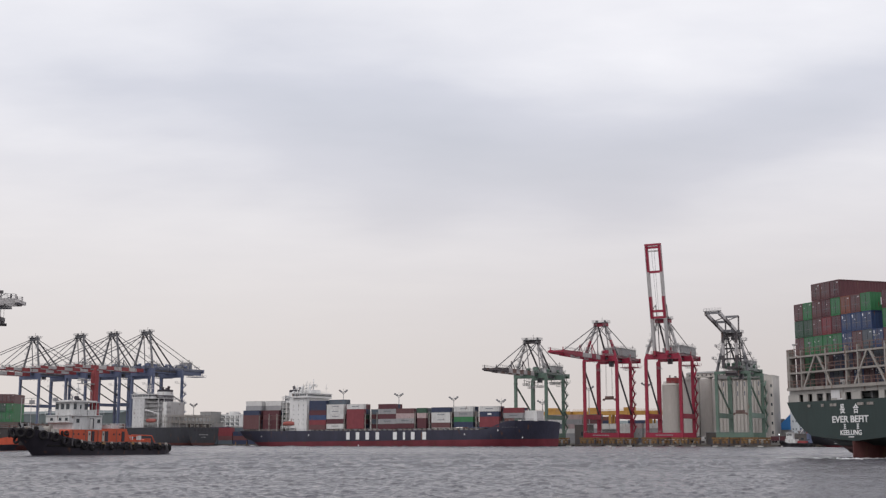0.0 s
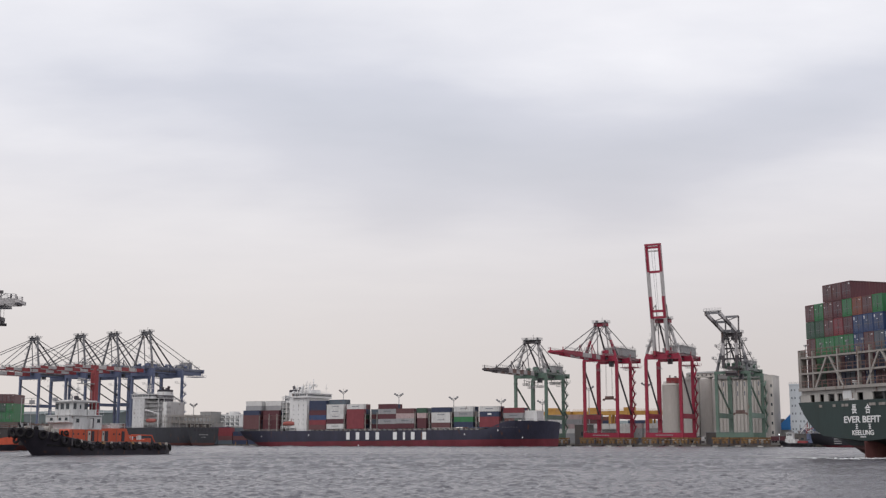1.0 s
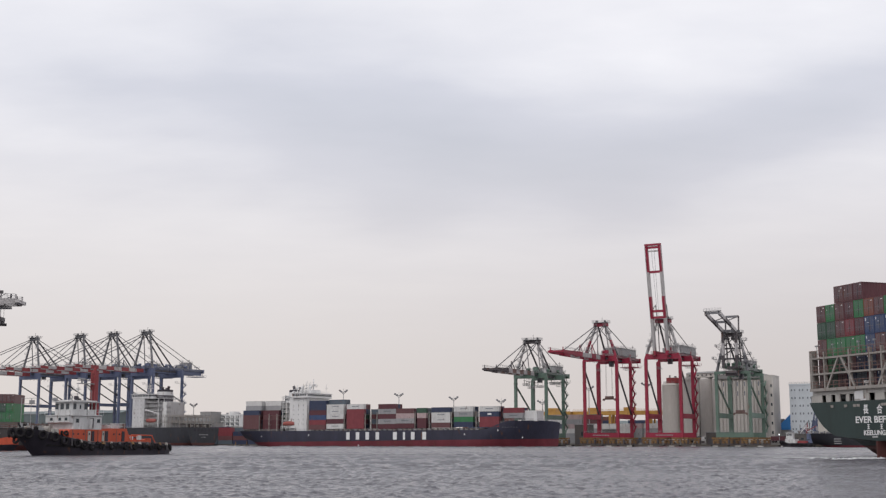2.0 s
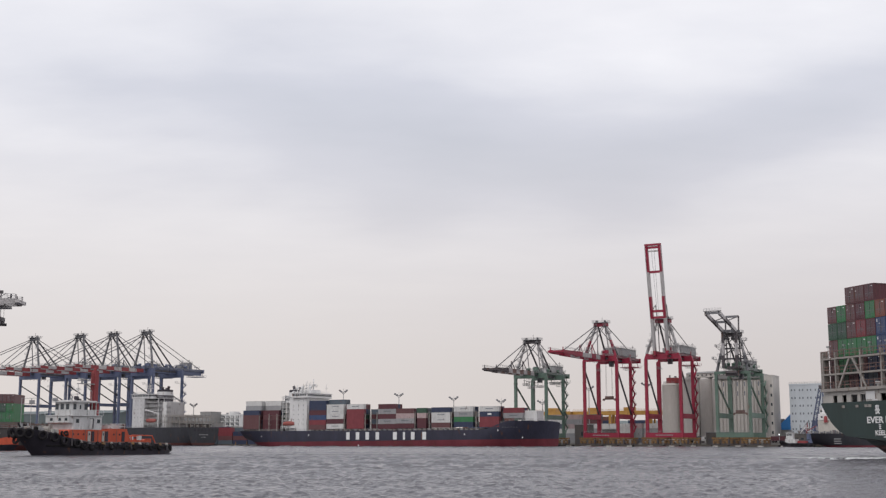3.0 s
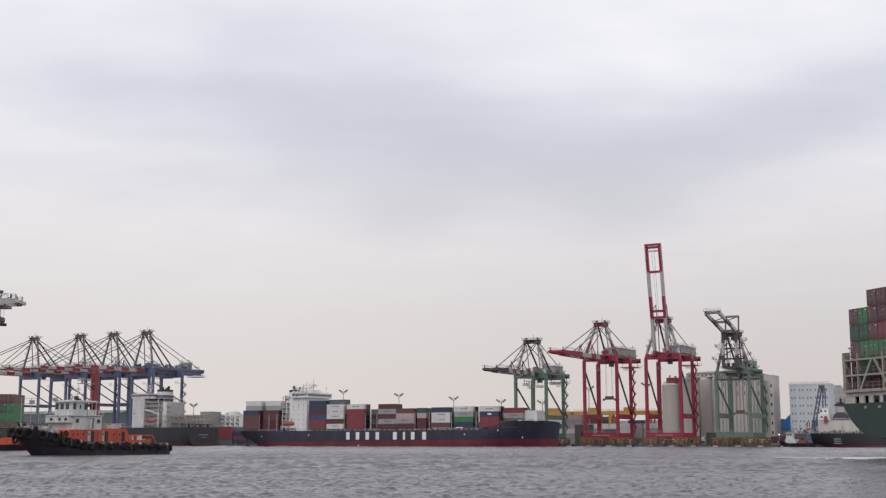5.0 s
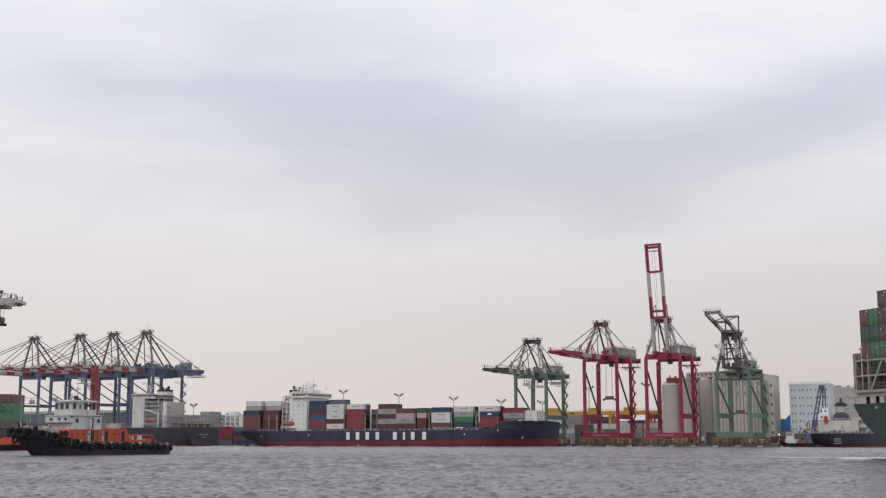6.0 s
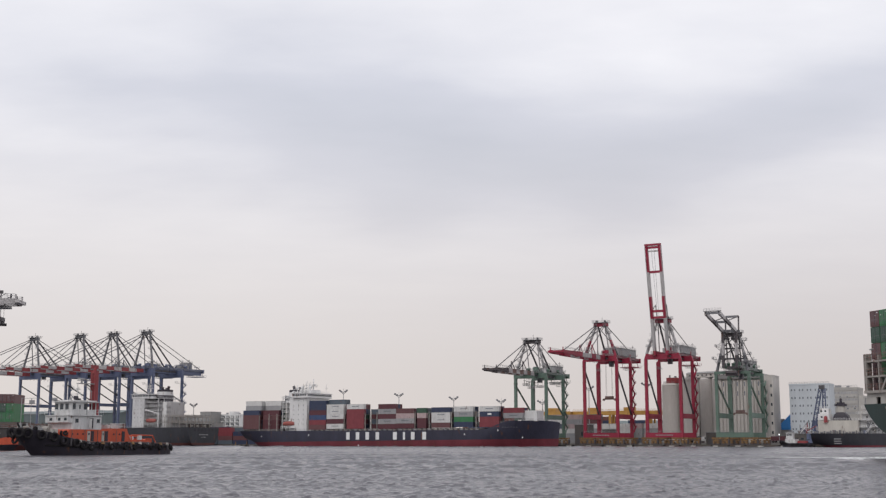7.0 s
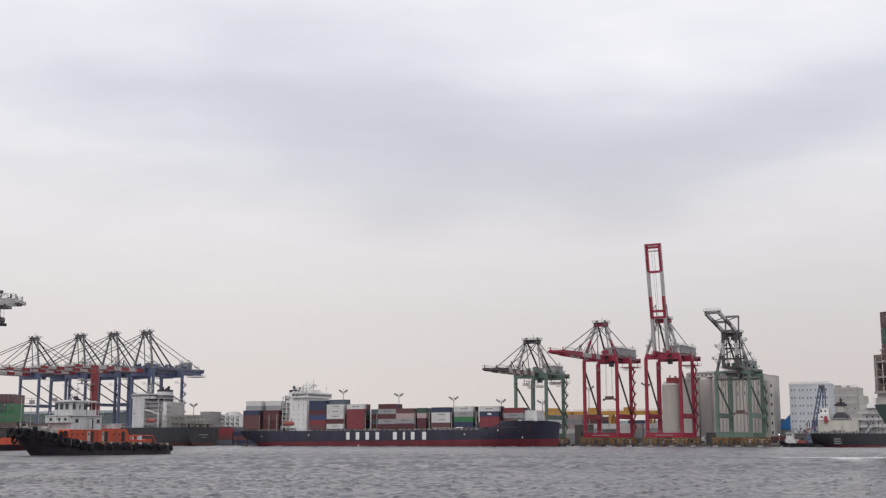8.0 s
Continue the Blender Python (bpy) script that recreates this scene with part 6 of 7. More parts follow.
silo_round(22.0, 62, 5.4, 34.4, SILO, "tall beige concrete grain silo behind the cranes")
silo_round(33.6, 62, 5.4, 37.4, SILO, "tall beige concrete grain silo behind the cranes")
head = thing("silo_head_house", "small faded red head house with hoppers on a beige silo", "head house", quay(23.6, 62, 37.9))
part("box", Geo().box(-3.5, 3.5, -2.5, 2.5, 0, 3.4, 0.2), DULL_RED, head)
part("pipe", Geo().tube((-2, 0, 3.4), (-2, 0, 5.0), 0.5, 8).tube((1.5, 0, 3.4), (1.5, 0, 4.4), 0.8, 8), GALV, head)
for i, sx in enumerate((31.4, 40.0, 48.6)):
    silo_round(sx, 81 - i * 3, 4.6, 38.2, SILO_GREY, "grey weathered concrete grain silo")


gallery = thing("conveyor_gallery", "pale sheet-metal conveyor gallery along the silo tops", "gallery", quay(27.5, 77, 41.75) @ pose(0, 4.0, 0, 0, 0, -19))
part("wall", Geo().box(0, 33, -2.2, 2.2, 0, 2.6), SILO, gallery)
part("roof", Geo().loft([[(-0.3, -2.7, 2.6), (-0.3, 0, 3.7), (-0.3, 2.7, 2.6)], [(33.3, -2.7, 2.6), (33.3, 0, 3.7), (33.3, 2.7, 2.6)]]), WALL_GREY, gallery)
windows(gallery, 1, 32, -2.2, 1.0, 1.8, 10, 0.35)


def silo_block():
    b = thing("silo_block", "pale ribbed concrete silo block with an end tower", "silo", quay(57.6, 60, 2.3))
    part("core", Geo().box(-6.0, 21.0, 2.0, 18.0, 0, 37.6), SILO, b)
    rib = Geo().tube((0, 0, 0), (0, 0, 36.4), 1.0, 14).data("rib", SILO)
    slit = Geo().box(-0.28, 0.28, 0, 0.3, 0, 2.6).data("slit", PANE_GREY)
    for i in range(13):
        r = part("rib", rib, None, b, "", pose(-4.95 + i * 2.075, 1.9, 0))
        if i % 2:
            for z in (33.0, 27.5):
                part("slit", slit, None, r, "", pose(0, -1.02, z))
    part("gallery", Geo().box(-6.4, 21.4, 0.2, 18.4, 37.6, 40.0), WALL_GREY, b)
    windows(b, 0, 21, 0.2, 38.3, 39.2, 9, 0.4)
    tower = part("end_tower", Geo().box(21.4, 26.4, 0.0, 17.0, 0, 38.4), SILO, b)
    part("parapet", Geo().box(21.3, 26.5, -0.1, 17.1, 38.4, 39.2), SILO, tower)
    for i in range(6):
        part("window", Geo().box(24.9, 25.8, -0.06, 0.0, 5 + i * 5.4, 6.7 + i * 5.4), PANE, tower)
    for i in range(4):
        part("pipe", Geo().tube((22.0 + i * 0.75, -0.3, 0), (22.0 + i * 0.75, -0.3, 36), 0.2, 6), SILO_GREY, tower)
    part("conveyor_hood", Geo().box(1, 6, 5, 9, 40.0, 41.8).box(12, 15, 6, 9, 40.0, 41.2), GALV, b)


silo_block()


def block_building(name, label, m, sx, sy, h, wall, rows, cols, win=(1.1, 1.5), pairs=True, first=4.0, pane=None):
    b = thing(name, label, "building", m)
    part("wall", Geo().box(0, sx, 0, sy, 0, h), wall, b)
    part("parapet", Geo().box(-0.15, sx + 0.15, -0.15, 0.25, h, h + 0.9).box(-0.15, 0.25, 0.25, sy, h, h + 0.9).box(sx - 0.25, sx + 0.15, 0.25, sy, h, h + 0.9), wall, b)
    part("roof", Geo().box(0.3, sx - 0.3, 0.3, sy, h, h + 0.3), WALL_GREY, b)
    step = (h - first) / rows
    for r in range(rows):
        z = first + r * step + step * 0.25
        for c in range(cols):
            x = sx * (c + 0.5) / cols
            for dx in ((-0.9, 0.9) if pairs else (0,)):
                w = part("window", Geo().box(x + dx - win[0] / 2, x + dx + win[0] / 2, -0.05, 0.0, z, z + win[1]), pane or PANE_GREY, b)
                part("sill", Geo().box(x + dx - win[0] / 2 - 0.1, x + dx + win[0] / 2 + 0.1, -0.16, 0.0, z - 0.14, z), wall, w)
    return b


white_block = block_building("office_block", "pale blue-white dock building with rows of small paired windows", quay(93.3, 60, 2.3), 22.4, 16, 32.8, WALL_WHITE, 6, 5, (0.7, 1.15), True, 6.0)
part("roof_rail", Geo().rail([(0, 0.1, 33.7), (22.4, 0.1, 33.7)], 0.9, 1.4, 0.05), GALV, white_block)
grey_block = block_building("warehouse", "tan stepped concrete warehouse block", quay(110.0, 92, 2.3), 16.0, 20, 31.6, WALL_TAN, 4, 4, (1.0, 0.8), False)
part("rooftop_rail", Geo().rail([(0, 0, 32.5), (16, 0, 32.5)], 1.1, 1.5, 0.05), GALV, grey_block)
part("lower_wing", Geo().box(16.0, 18.9, 0, 20, 0, 27.6), WALL_TAN, grey_block)
for z in (28.6, 24.6, 20.6, 16.6):
    for x in range(8):
        part("louvre", Geo().box(0.5 + x * 1.95, 2.1 + x * 1.95, -0.06, 0.0, z, z + 1.3), HOUSE_PALE, grey_block)
    part("string_course", Geo().box(-0.1, 16.0, -0.2, -0.07, z + 2.0, z + 2.3), WALL_TAN, grey_block)
part("roof_plant", Geo().box(3.0, 6.0, 2, 6, 31.9, 33.8, 0.2).box(9.5, 11.0, 2, 5, 31.9, 33.4, 0.1), GALV, grey_block)
part("downpipe", Geo().tube((16.2, -0.15, 0), (16.2, -0.15, 31.6), 0.15, 6), GALV, grey_block)
flats = block_building("apartment_building", "white apartment building with balconies beyond the yard", quay(-441.0, 215, 2.3), 21, 14, 24.0, WHITE, 6, 4, (3.6, 2.0), False, 4.0, PANE)
for r in range(6):
    z = 4.0 + r * 3.6
    for x in (0.6, 5.9, 11.1, 16.4):
        part("balcony", Geo().box(x, x + 4.0, -1.3, -0.02, z - 0.15, z).box(x, x + 4.0, -1.3, -1.18, z, z + 0.9), WHITE, flats)
part("stair_head", Geo().box(8.0, 14.0, 2.0, 9.0, 24.3, 27.4), WHITE, flats)
part("roof_tank", Geo().tube((3.5, 5, 24.3), (3.5, 5, 26.4), 1.1, 12).tube((17, 5, 24.3), (17, 5, 26.0), 1.0, 12), GALV, flats)
block_building("office_block", "weathered grey office block beyond the yard", quay(-478.0, 205, 2.3), 26, 14, 23.2, WALL_GREY, 5, 6, (1.4, 1.4), False)
block_building("office_block", "weathered grey office block beyond the yard", quay(-452.0, 200, 2.3), 12, 14, 26.2, WALL_GREY, 5, 3, (1.4, 1.4), False)
block_building("warehouse", "long low grey transit shed with a flat roof", quay(-520.0, 190, 2.3), 150, 20, 12.6, WALL_GREY, 1, 18, (2.4, 1.6), False, 6)

shed = thing("transit_shed", "blue-roofed open shed beside the silo block", "shed", quay(80.5, 78, 2.3))
part("roof", Geo().add([(0, 0, 8.0), (9.5, 0, 17.4), (19, 0, 8.0), (0, 14, 8.0), (9.5, 14, 17.4), (19, 14, 8.0), (0, 0, 7.6), (19, 0, 7.6), (0, 14, 7.6), (19, 14, 7.6)],
                       [(0, 1, 2, 7, 6), (3, 8, 9, 5, 4), (0, 3, 4, 1), (1, 4, 5, 2), (0, 6, 8, 3), (2, 5, 9, 7), (6, 7, 9, 8)]), BLUE_SHEET, shed, "bright blue sheet roof")
part("wall", Geo().box(0.4, 18.6, 0.4, 13.6, 0, 7.6), WALL_GREY, shed)


# ---- yard gantries, containers and masts ----
def yard_gantry(m):
    g = thing("yard_gantry", "yellow rubber-tyred yard gantry crane", "gantry crane", m, "yard gantries")
    for y in (0.0, 6.5):
        part("girder", Geo().box(-13.2, 13.2, y - 0.6, y + 0.6, 17.6, 20.2, 0.1), YELLOW, g)
    for x in (-12.0, 12.0):
        for y in (0.0, 6.5):
            part("leg", Geo().box(x - 0.55, x + 0.55, y - 0.5, y + 0.5, 1.4, 17.6), YELLOW, g)
        part("sill", Geo().box(x - 0.6, x + 0.6, -1.6, 8.1, 1.2, 2.2, 0.1), YELLOW, g)
        for y in (-1.0, 7.5):
            part("tyre", Geo().tube((x - 0.35, y, 0.75), (x + 0.35, y, 0.75), 0.75, 12), RUBBER, g)
        part("end_tie", Geo().box(x - 0.5, x + 0.5, 0.6, 5.9, 17.8, 20.0), YELLOW, g)
    tr = part("trolley", Geo().box(-3, 3, -0.4, 6.9, 20.2, 22.4, 0.2), YELLOW, g)
    part("cab", Geo().box(-1.2, 1.2, -2.4, -0.7, 14.6, 17.2, 0.2), WHITE, g)
    part("walkway", Geo().rail([(-13, -0.7, 20.2), (13, -0.7, 20.2)], 1.1, 1.8, 0.05), YELLOW, g)
    return g


rtg = yard_gantry(quay(-66, 84, 2.3))
for lx, ly in ((-40, 90), (-14, 86), (12, 90), (38, 86)):
    copy_thing(rtg, quay(lx, ly, 2.3))

random.seed(12)


def yard_stack(x, y, cols, length=12.19, turn=-90):
    base = 2.32 if y > 47 else 1.12
    for i, col in enumerate(cols):
        container(col, quay(x, y, base + i * 2.92, turn), length, group="containers in the yard", where="stacked in the quay yard")


for i in range(6):
    x = -62 + i * 13.2
    for r in range(1):
        n = 6 if i < 3 else 4
        yard_stack(x, 64 + r * 2.7, [random.choice(("white", "grey", "pink", "grey", "slate", "white", "brown")) for _ in range(n)])
yard_stack(-22.5, 58.0, ["grey", "white", "white", "white"], 6.06)
yard_stack(-8.2, 58.0, ["grey", "white", "white", "white"], 6.06)
for i, cols in enumerate((["slate", "slate", "red", "brown"], ["slate", "brown", "red", "red"], ["navy", "brown", "navy"], ["navy", "slate", "brown"])):
    yard_stack(-304 + i * 12.8, 24, cols)
    yard_stack(-303 + i * 12.8, 40, list(reversed(cols)))
for i in range(8):
    yard_stack(-430 + i * 12.7, 60, [random.choice(("green", "brown", "grey", "teal", "slate")) for _ in range(3)])


def yard_rows():
    """Rows of stacks deep in the yard, behind the cranes."""
    rng = random.Random(31)
    g = Geo()
    for y, a, b, top in ((104, -150, 96, 5), (112, -150, 96, 5), (120, -150, 60, 6), (70, -600, -330, 5), (76, -600, -330, 5)):
        x = a
        while x < b:
            for i in range(rng.randint(top - 2, top)):
                g.box(x, x + 12.19, y, y + 2.44, 2.32 + i * 2.9, 2.32 + i * 2.9 + 2.86)
            x += 12.6 if rng.random() < 0.85 else 16.0
    ob = new("yard_container_rows", g.data("yard_container_rows", MIXED))
    ob.matrix_basis = QUAY
    return tagged(ob, "far rows of stacked containers deep in the yard", "containers", kind="stuff")


yard_rows()
for lx, ly, w, d, h in ((-585, 96, 135, 24, 26.5), (-352, 100, 30, 24, 11.0), (-150, 140, 70, 20, 13.5), (-70, 134, 60, 20, 15.0), (0, 140, 44, 20, 14.0)):
    b = thing("transit_shed", "long dull teal-grey sheet-metal transit shed", "shed", quay(lx, ly, 2.3), "transit sheds")
    part("wall", Geo().box(0, w, 0, d, 0, h - 2.5), WALL_TEAL, b)
    part("roof", Geo().add([(-0.6, -0.6, h - 2.5), (w + 0.6, -0.6, h - 2.5), (w + 0.6, d / 2, h), (-0.6, d / 2, h), (-0.6, d + 0.6, h - 2.5), (w + 0.6, d + 0.6, h - 2.5)],
                           [(0, 1, 2, 3), (3, 2, 5, 4), (0, 3, 4), (1, 5, 2), (0, 4, 5, 1)]), WALL_TEAL, b)
    for i in range(int(w / 12)):
        part("door", Geo().box(3 + i * 12, 9 + i * 12, -0.06, 0.0, 0, 6.5), GALV if i % 3 else DARKSTEEL, b)


def light_mast(m, h):
    s = thing("light_mast", "tall grey yard light mast with a ring of floodlights", "light mast", m, "yard light masts")
    part("pole", Geo().tube((0, 0, 0), (0, 0, h), 0.42, 10, 0.2), GALV, s)
    part("crown", Geo().beam((0, 0, h - 1.6), (-2.9, 0, h + 0.5), 0.3).beam((0, 0, h - 1.6), (2.9, 0, h + 0.5), 0.3).box(-1.6, 1.6, -0.3, 0.3, h - 0.35, h - 0.1).beam((0, 0, h), (0, 0, h + 2.0), 0.12), GALV, s)
    for x, h in ((-2.9, h + 0.3), (-1.5, h - 0.5), (1.5, h - 0.5), (2.9, h + 0.3)):
        part("floodlight", Geo().loft([[(x - 0.6, -0.9, h + 0.3), (x + 0.6, -0.9, h + 0.3), (x + 0.6, -0.3, h + 1.2), (x - 0.6, -0.3, h + 1.2)], [(x - 0.4, 0.2, h), (x + 0.4, 0.2, h), (x + 0.4, 0.5, h + 0.7), (x - 0.4, 0.5, h + 0.7)]]), CRANE_GREY, s)
    return s


for lx, h in ((-344.3, 27.5), (-212.3, 35.0), (-167.7, 31.8), (-125.8, 28.8), (-91.0, 26.5), (-62.0, 25.5), (-28.8, 33.5), (7.6, 35.0)):
    light_mast(quay(lx, 60 if lx != -28.8 else 56, 2.3), h)

# ---- quay-side clutter ----


def yard_truck(m, colour):
    s = thing("yard_truck", "dark yard truck with a white cab beside the cranes", "vehicle", m, "yard vehicles")
    part("body", Geo().box(-4, 4, -1.3, 1.3, 1.1, 3.6, 0.2), colour, s)
    part("cab", Geo().box(4.1, 6.2, -1.2, 1.2, 0.9, 3.4, 0.3), WHITE, s)
    for x in (-3, -1.6, 5.0):
        for y in (-1.1, 1.1):
            part("wheel", Geo().tube((x, y - 0.2, 0.55), (x, y + 0.2, 0.55), 0.55, 12), RUBBER, s)
    part("windscreen", Geo().box(6.2, 6.25, -0.9, 0.9, 2.1, 3.1), PANE, s)
    return s


for lx, ly, c in ((-30, 50, "slate"), (-20, 54, "grey"), (16, 54, "slate"), (44, 34, "slate"), (52, 50, "maroon"), (101, 52, "slate"), (92, 34, "maroon"), (108, 40, "slate")):
    yard_truck(quay(lx, ly, 2.3), BOX[c])
for lx, ly, w, h in ((-14.5, 40, 7, 9.0), (-33.0, 42, 10, 12.0), (48, 44, 12, 7), (97, 30, 14, 6), (62, 40, 10, 5.5)):
    b = thing("dock_hut", "low dark steel dock hut on the quay apron", "hut", quay(lx, ly, 1.1))
    part("wall", Geo().box(0, w, 0, 6, 0, h), DECK, b)
    part("roof", Geo().box(-0.3, w + 0.3, -0.3, 6.3, h, h + 0.4), GALV, b)
    part("door", Geo().box(1, 3.4, -0.05, 0, 0, 3.2), DARKSTEEL, b)
    windows(b, 3.8, w - 0.4, 0.0, h * 0.45, h * 0.65, 3, 0.5)


lamp = thing("floodlight_post", "low steel post with a lit white floodlight on the quay", "lamp post", quay(97.8, 10, 1.1))
part("pole", Geo().tube((0, 0, 0), (0, 0, 5.2), 0.12, 8), GALV, lamp)
part("housing", Geo().box(-0.34, 0.34, -0.15, 0.3, 5.2, 5.9, 0.08), GALV, lamp)
part("lit_face", Geo().box(-0.26, 0.26, -0.19, -0.155, 5.28, 5.82), LIT, lamp, "glowing white lamp face")

# mobile harbour crane with a lattice boom
def lattice_crane(m):
    c = thing("harbour_crane", "blue-grey mobile harbour crane with a raised lattice boom", "crane", m)
    mat = CRANE_BLUE
    part("carrier", Geo().box(-5, 5, -3.4, 3.4, 0.9, 2.6, 0.3), mat, c)
    for x in (-3.6, -1.2, 1.2, 3.6):
        part("wheel", Geo().tube((x, -3.5, 0.7), (x, 3.5, 0.7), 0.7, 12), RUBBER, c)
    part("turret", Geo().box(-3.2, 3.2, -2.4, 2.4, 2.6, 6.4, 0.4).box(-4.8, -3.2, -2.2, 2.2, 3.0, 6.0, 0.2), mat, c)
    part("tower", Geo().box(-1.3, 1.3, -1.2, 1.2, 6.4, 13.0, 0.1), mat, c)
    part("cab", Geo().box(1.3, 3.2, -1.0, 1.0, 11.5, 13.8, 0.2), WHITE, c)
    q = Vector((4.6, -3.0, 30.0))
    g = Geo()
    for p, w0, w1 in ((Vector((-1.6, -1.0, 6.4)), 1.0, 0.7), (Vector((4.4, -1.0, 6.4)), 0.9, 0.6)):
        e = q + Vector((-0.9 if p.x < 0 else 0.9, 0, 0))
        d = (e - p).normalized()
        s = d.cross(Vector((0, 1, 0))).normalized()
        t = s.cross(d)

        def corner(k, a, b):
            w = w0 + (w1 - w0) * k
            return p.lerp(e, k) + s * a * w + t * b * w
        for a, b in ((-1, -1), (1, -1), (1, 1), (-1, 1)):
            g.tube(corner(0, a, b), corner(1, a, b), 0.2, 6)
        n = 8
        for i in range(n):
            k0, k1 = i / n, (i + 1) / n
            for (a, b), (u, f) in (((-1, -1), (1, -1)), ((1, -1), (1, 1)), ((1, 1), (-1, 1)), ((-1, 1), (-1, -1))):
                g.tube(corner(k0, a, b), corner(k1, u, f), 0.13, 5)
    part("boom", g, mat, c, "lattice boom")
    part("boom_head", Geo().box(q.x - 1.6, q.x + 1.2, q.y - 1.2, q.y + 1.2, q.z - 0.6, q.z + 1.4, 0.2), DARKSTEEL, c)
    part("stay", Geo().tube((0, 0, 13.0), q, 0.1, 5).tube((5.4, -3.0, 30.5), (5.4, -3.0, 12.0), 0.07, 5), DARKSTEEL, c)
    return c


lattice_crane(quay(117.0, 12, 1.1))

# ---- ships along the far right quay ----
bulk_pose = quay(121.0, -13.5)
bulker = thing("cargo_ship", "black-hulled cargo ship with a white house and dark funnel", "ship", bulk_pose)
bulk_form = ship_form(110.0, 20.0, 6.9, 10.0, 90.0, 1.6, 30.0)
add_hull(bulker, 110.0, bulk_form, 1.0, DARK_HULL, BOOT, 30)
part("superstructure", Geo().box(16.5, 36.5, -8.6, 8.6, 6.9, 13.4, 0.4), BUFF, bulker, "buff superstructure")
part("upper_house", Geo().box(36.6, 50, -6.0, 8.0, 6.9, 13.4, 0.3).box(37.5, 49, -5.0, 6.0, 13.4, 16.6, 0.3).box(39.5, 47, -4.0, 5.0, 16.6, 19.4, 0.3), WHITE, bulker, "white house")
part("bridge_wing", Geo().box(38.0, 49.4, -8.8, 8.8, 19.4, 19.6).rail([(38.0, -8.7, 19.6), (49.4, -8.7, 19.6)], 1.1, 1.2, 0.06).box(40, 46.5, -3.5, 4.5, 19.6, 21.6, 0.3), WHITE, bulker)
part("house_mast", Geo().tube((43, 0, 21.6), (43, 0, 26.0), 0.25, 8, 0.12).box(42.7, 43.3, -2.0, 2.0, 23.6, 23.8).box(41.6, 44.4, -0.2, 0.2, 24.6, 24.75), WHITE, bulker)
for z in (10.0, 13.5, 16.7):
    part("side_deck", Geo().box(35.4, 52, -8.6, 8.6, z - 0.15, z).rail([(35.4, -8.5, z), (52, -8.5, z)], 1.0, 1.2, 0.05), WHITE, bulker)
    windows(bulker, 38.8, 49.5, -6.0, z - 2.0, z - 1.2, 4, 0.25)
part("funnel_base", Geo().loft([[(22.8, -3.6, 13.6), (31.2, -3.6, 13.6), (31.2, 3.6, 13.6), (22.8, 3.6, 13.6)], [(23.6, -3.0, 16.2), (30.2, -3.0, 16.2), (30.2, 3.0, 16.2), (23.6, 3.0, 16.2)], [(25.0, -2.4, 17.6), (28.6, -2.4, 17.6), (28.6, 2.4, 17.6), (25.0, 2.4, 17.6)]]), BLACK, bulker, "dark sloping funnel casing")
part("funnel", Geo().box(25.0, 28.6, -2.2, 2.2, 17.6, 20.8, 0.5), CREAM, bulker)
part("funnel_top", Geo().box(24.0, 29.6, -2.6, 2.6, 20.8, 21.9, 0.6).box(25.0, 28.6, -2.0, 2.0, 21.9, 22.6, 0.6).tube((26.8, 0, 22.6), (26.8, 0, 24.6), 0.7, 10, 0.5), BLACK, bulker)
part("aft_house", Geo().box(16.5, 22.0, -7.6, 3.0, 13.65, 16.8, 0.4).box(17, 21.5, -5, 2, 16.8, 19.6, 0.4), WHITE, bulker, "white aft house")
part("red_store", Geo().tube((20.6, -8.9, 12.4), (20.6, -8.9, 15.0), 1.0, 14, 0.9).tube((20.6, -8.9, 15.0), (20.6, -8.9, 15.7), 0.9, 14, 0.4), DULL_RED, bulker, "red deck store")
part("deck_crane", Geo().tube((44, -6, 6.9), (44, -6, 14), 0.6, 10).beam((44, -6, 13.6), (57, -6.2, 10.5), 0.8, 0.9).beam((42, 5, 19), (54, 4.6, 17.0), 0.7, 0.8).tube((42, 5, 13.4), (42, 5, 19.6), 0.5, 8).beam((37, -5, 12), (49, -5.4, 17.5), 0.5, 0.6), WHITE, bulker)
for z in (4.2, 3.1, 2.0):
    part("letter_bar", Geo().box(20.5, 24.0, -bulk_form[2](22, z) - 0.06, -bulk_form[2](22, z) + 0.06, z - 0.22, z + 0.22), GALV, bulker)
rng = random.Random(61)
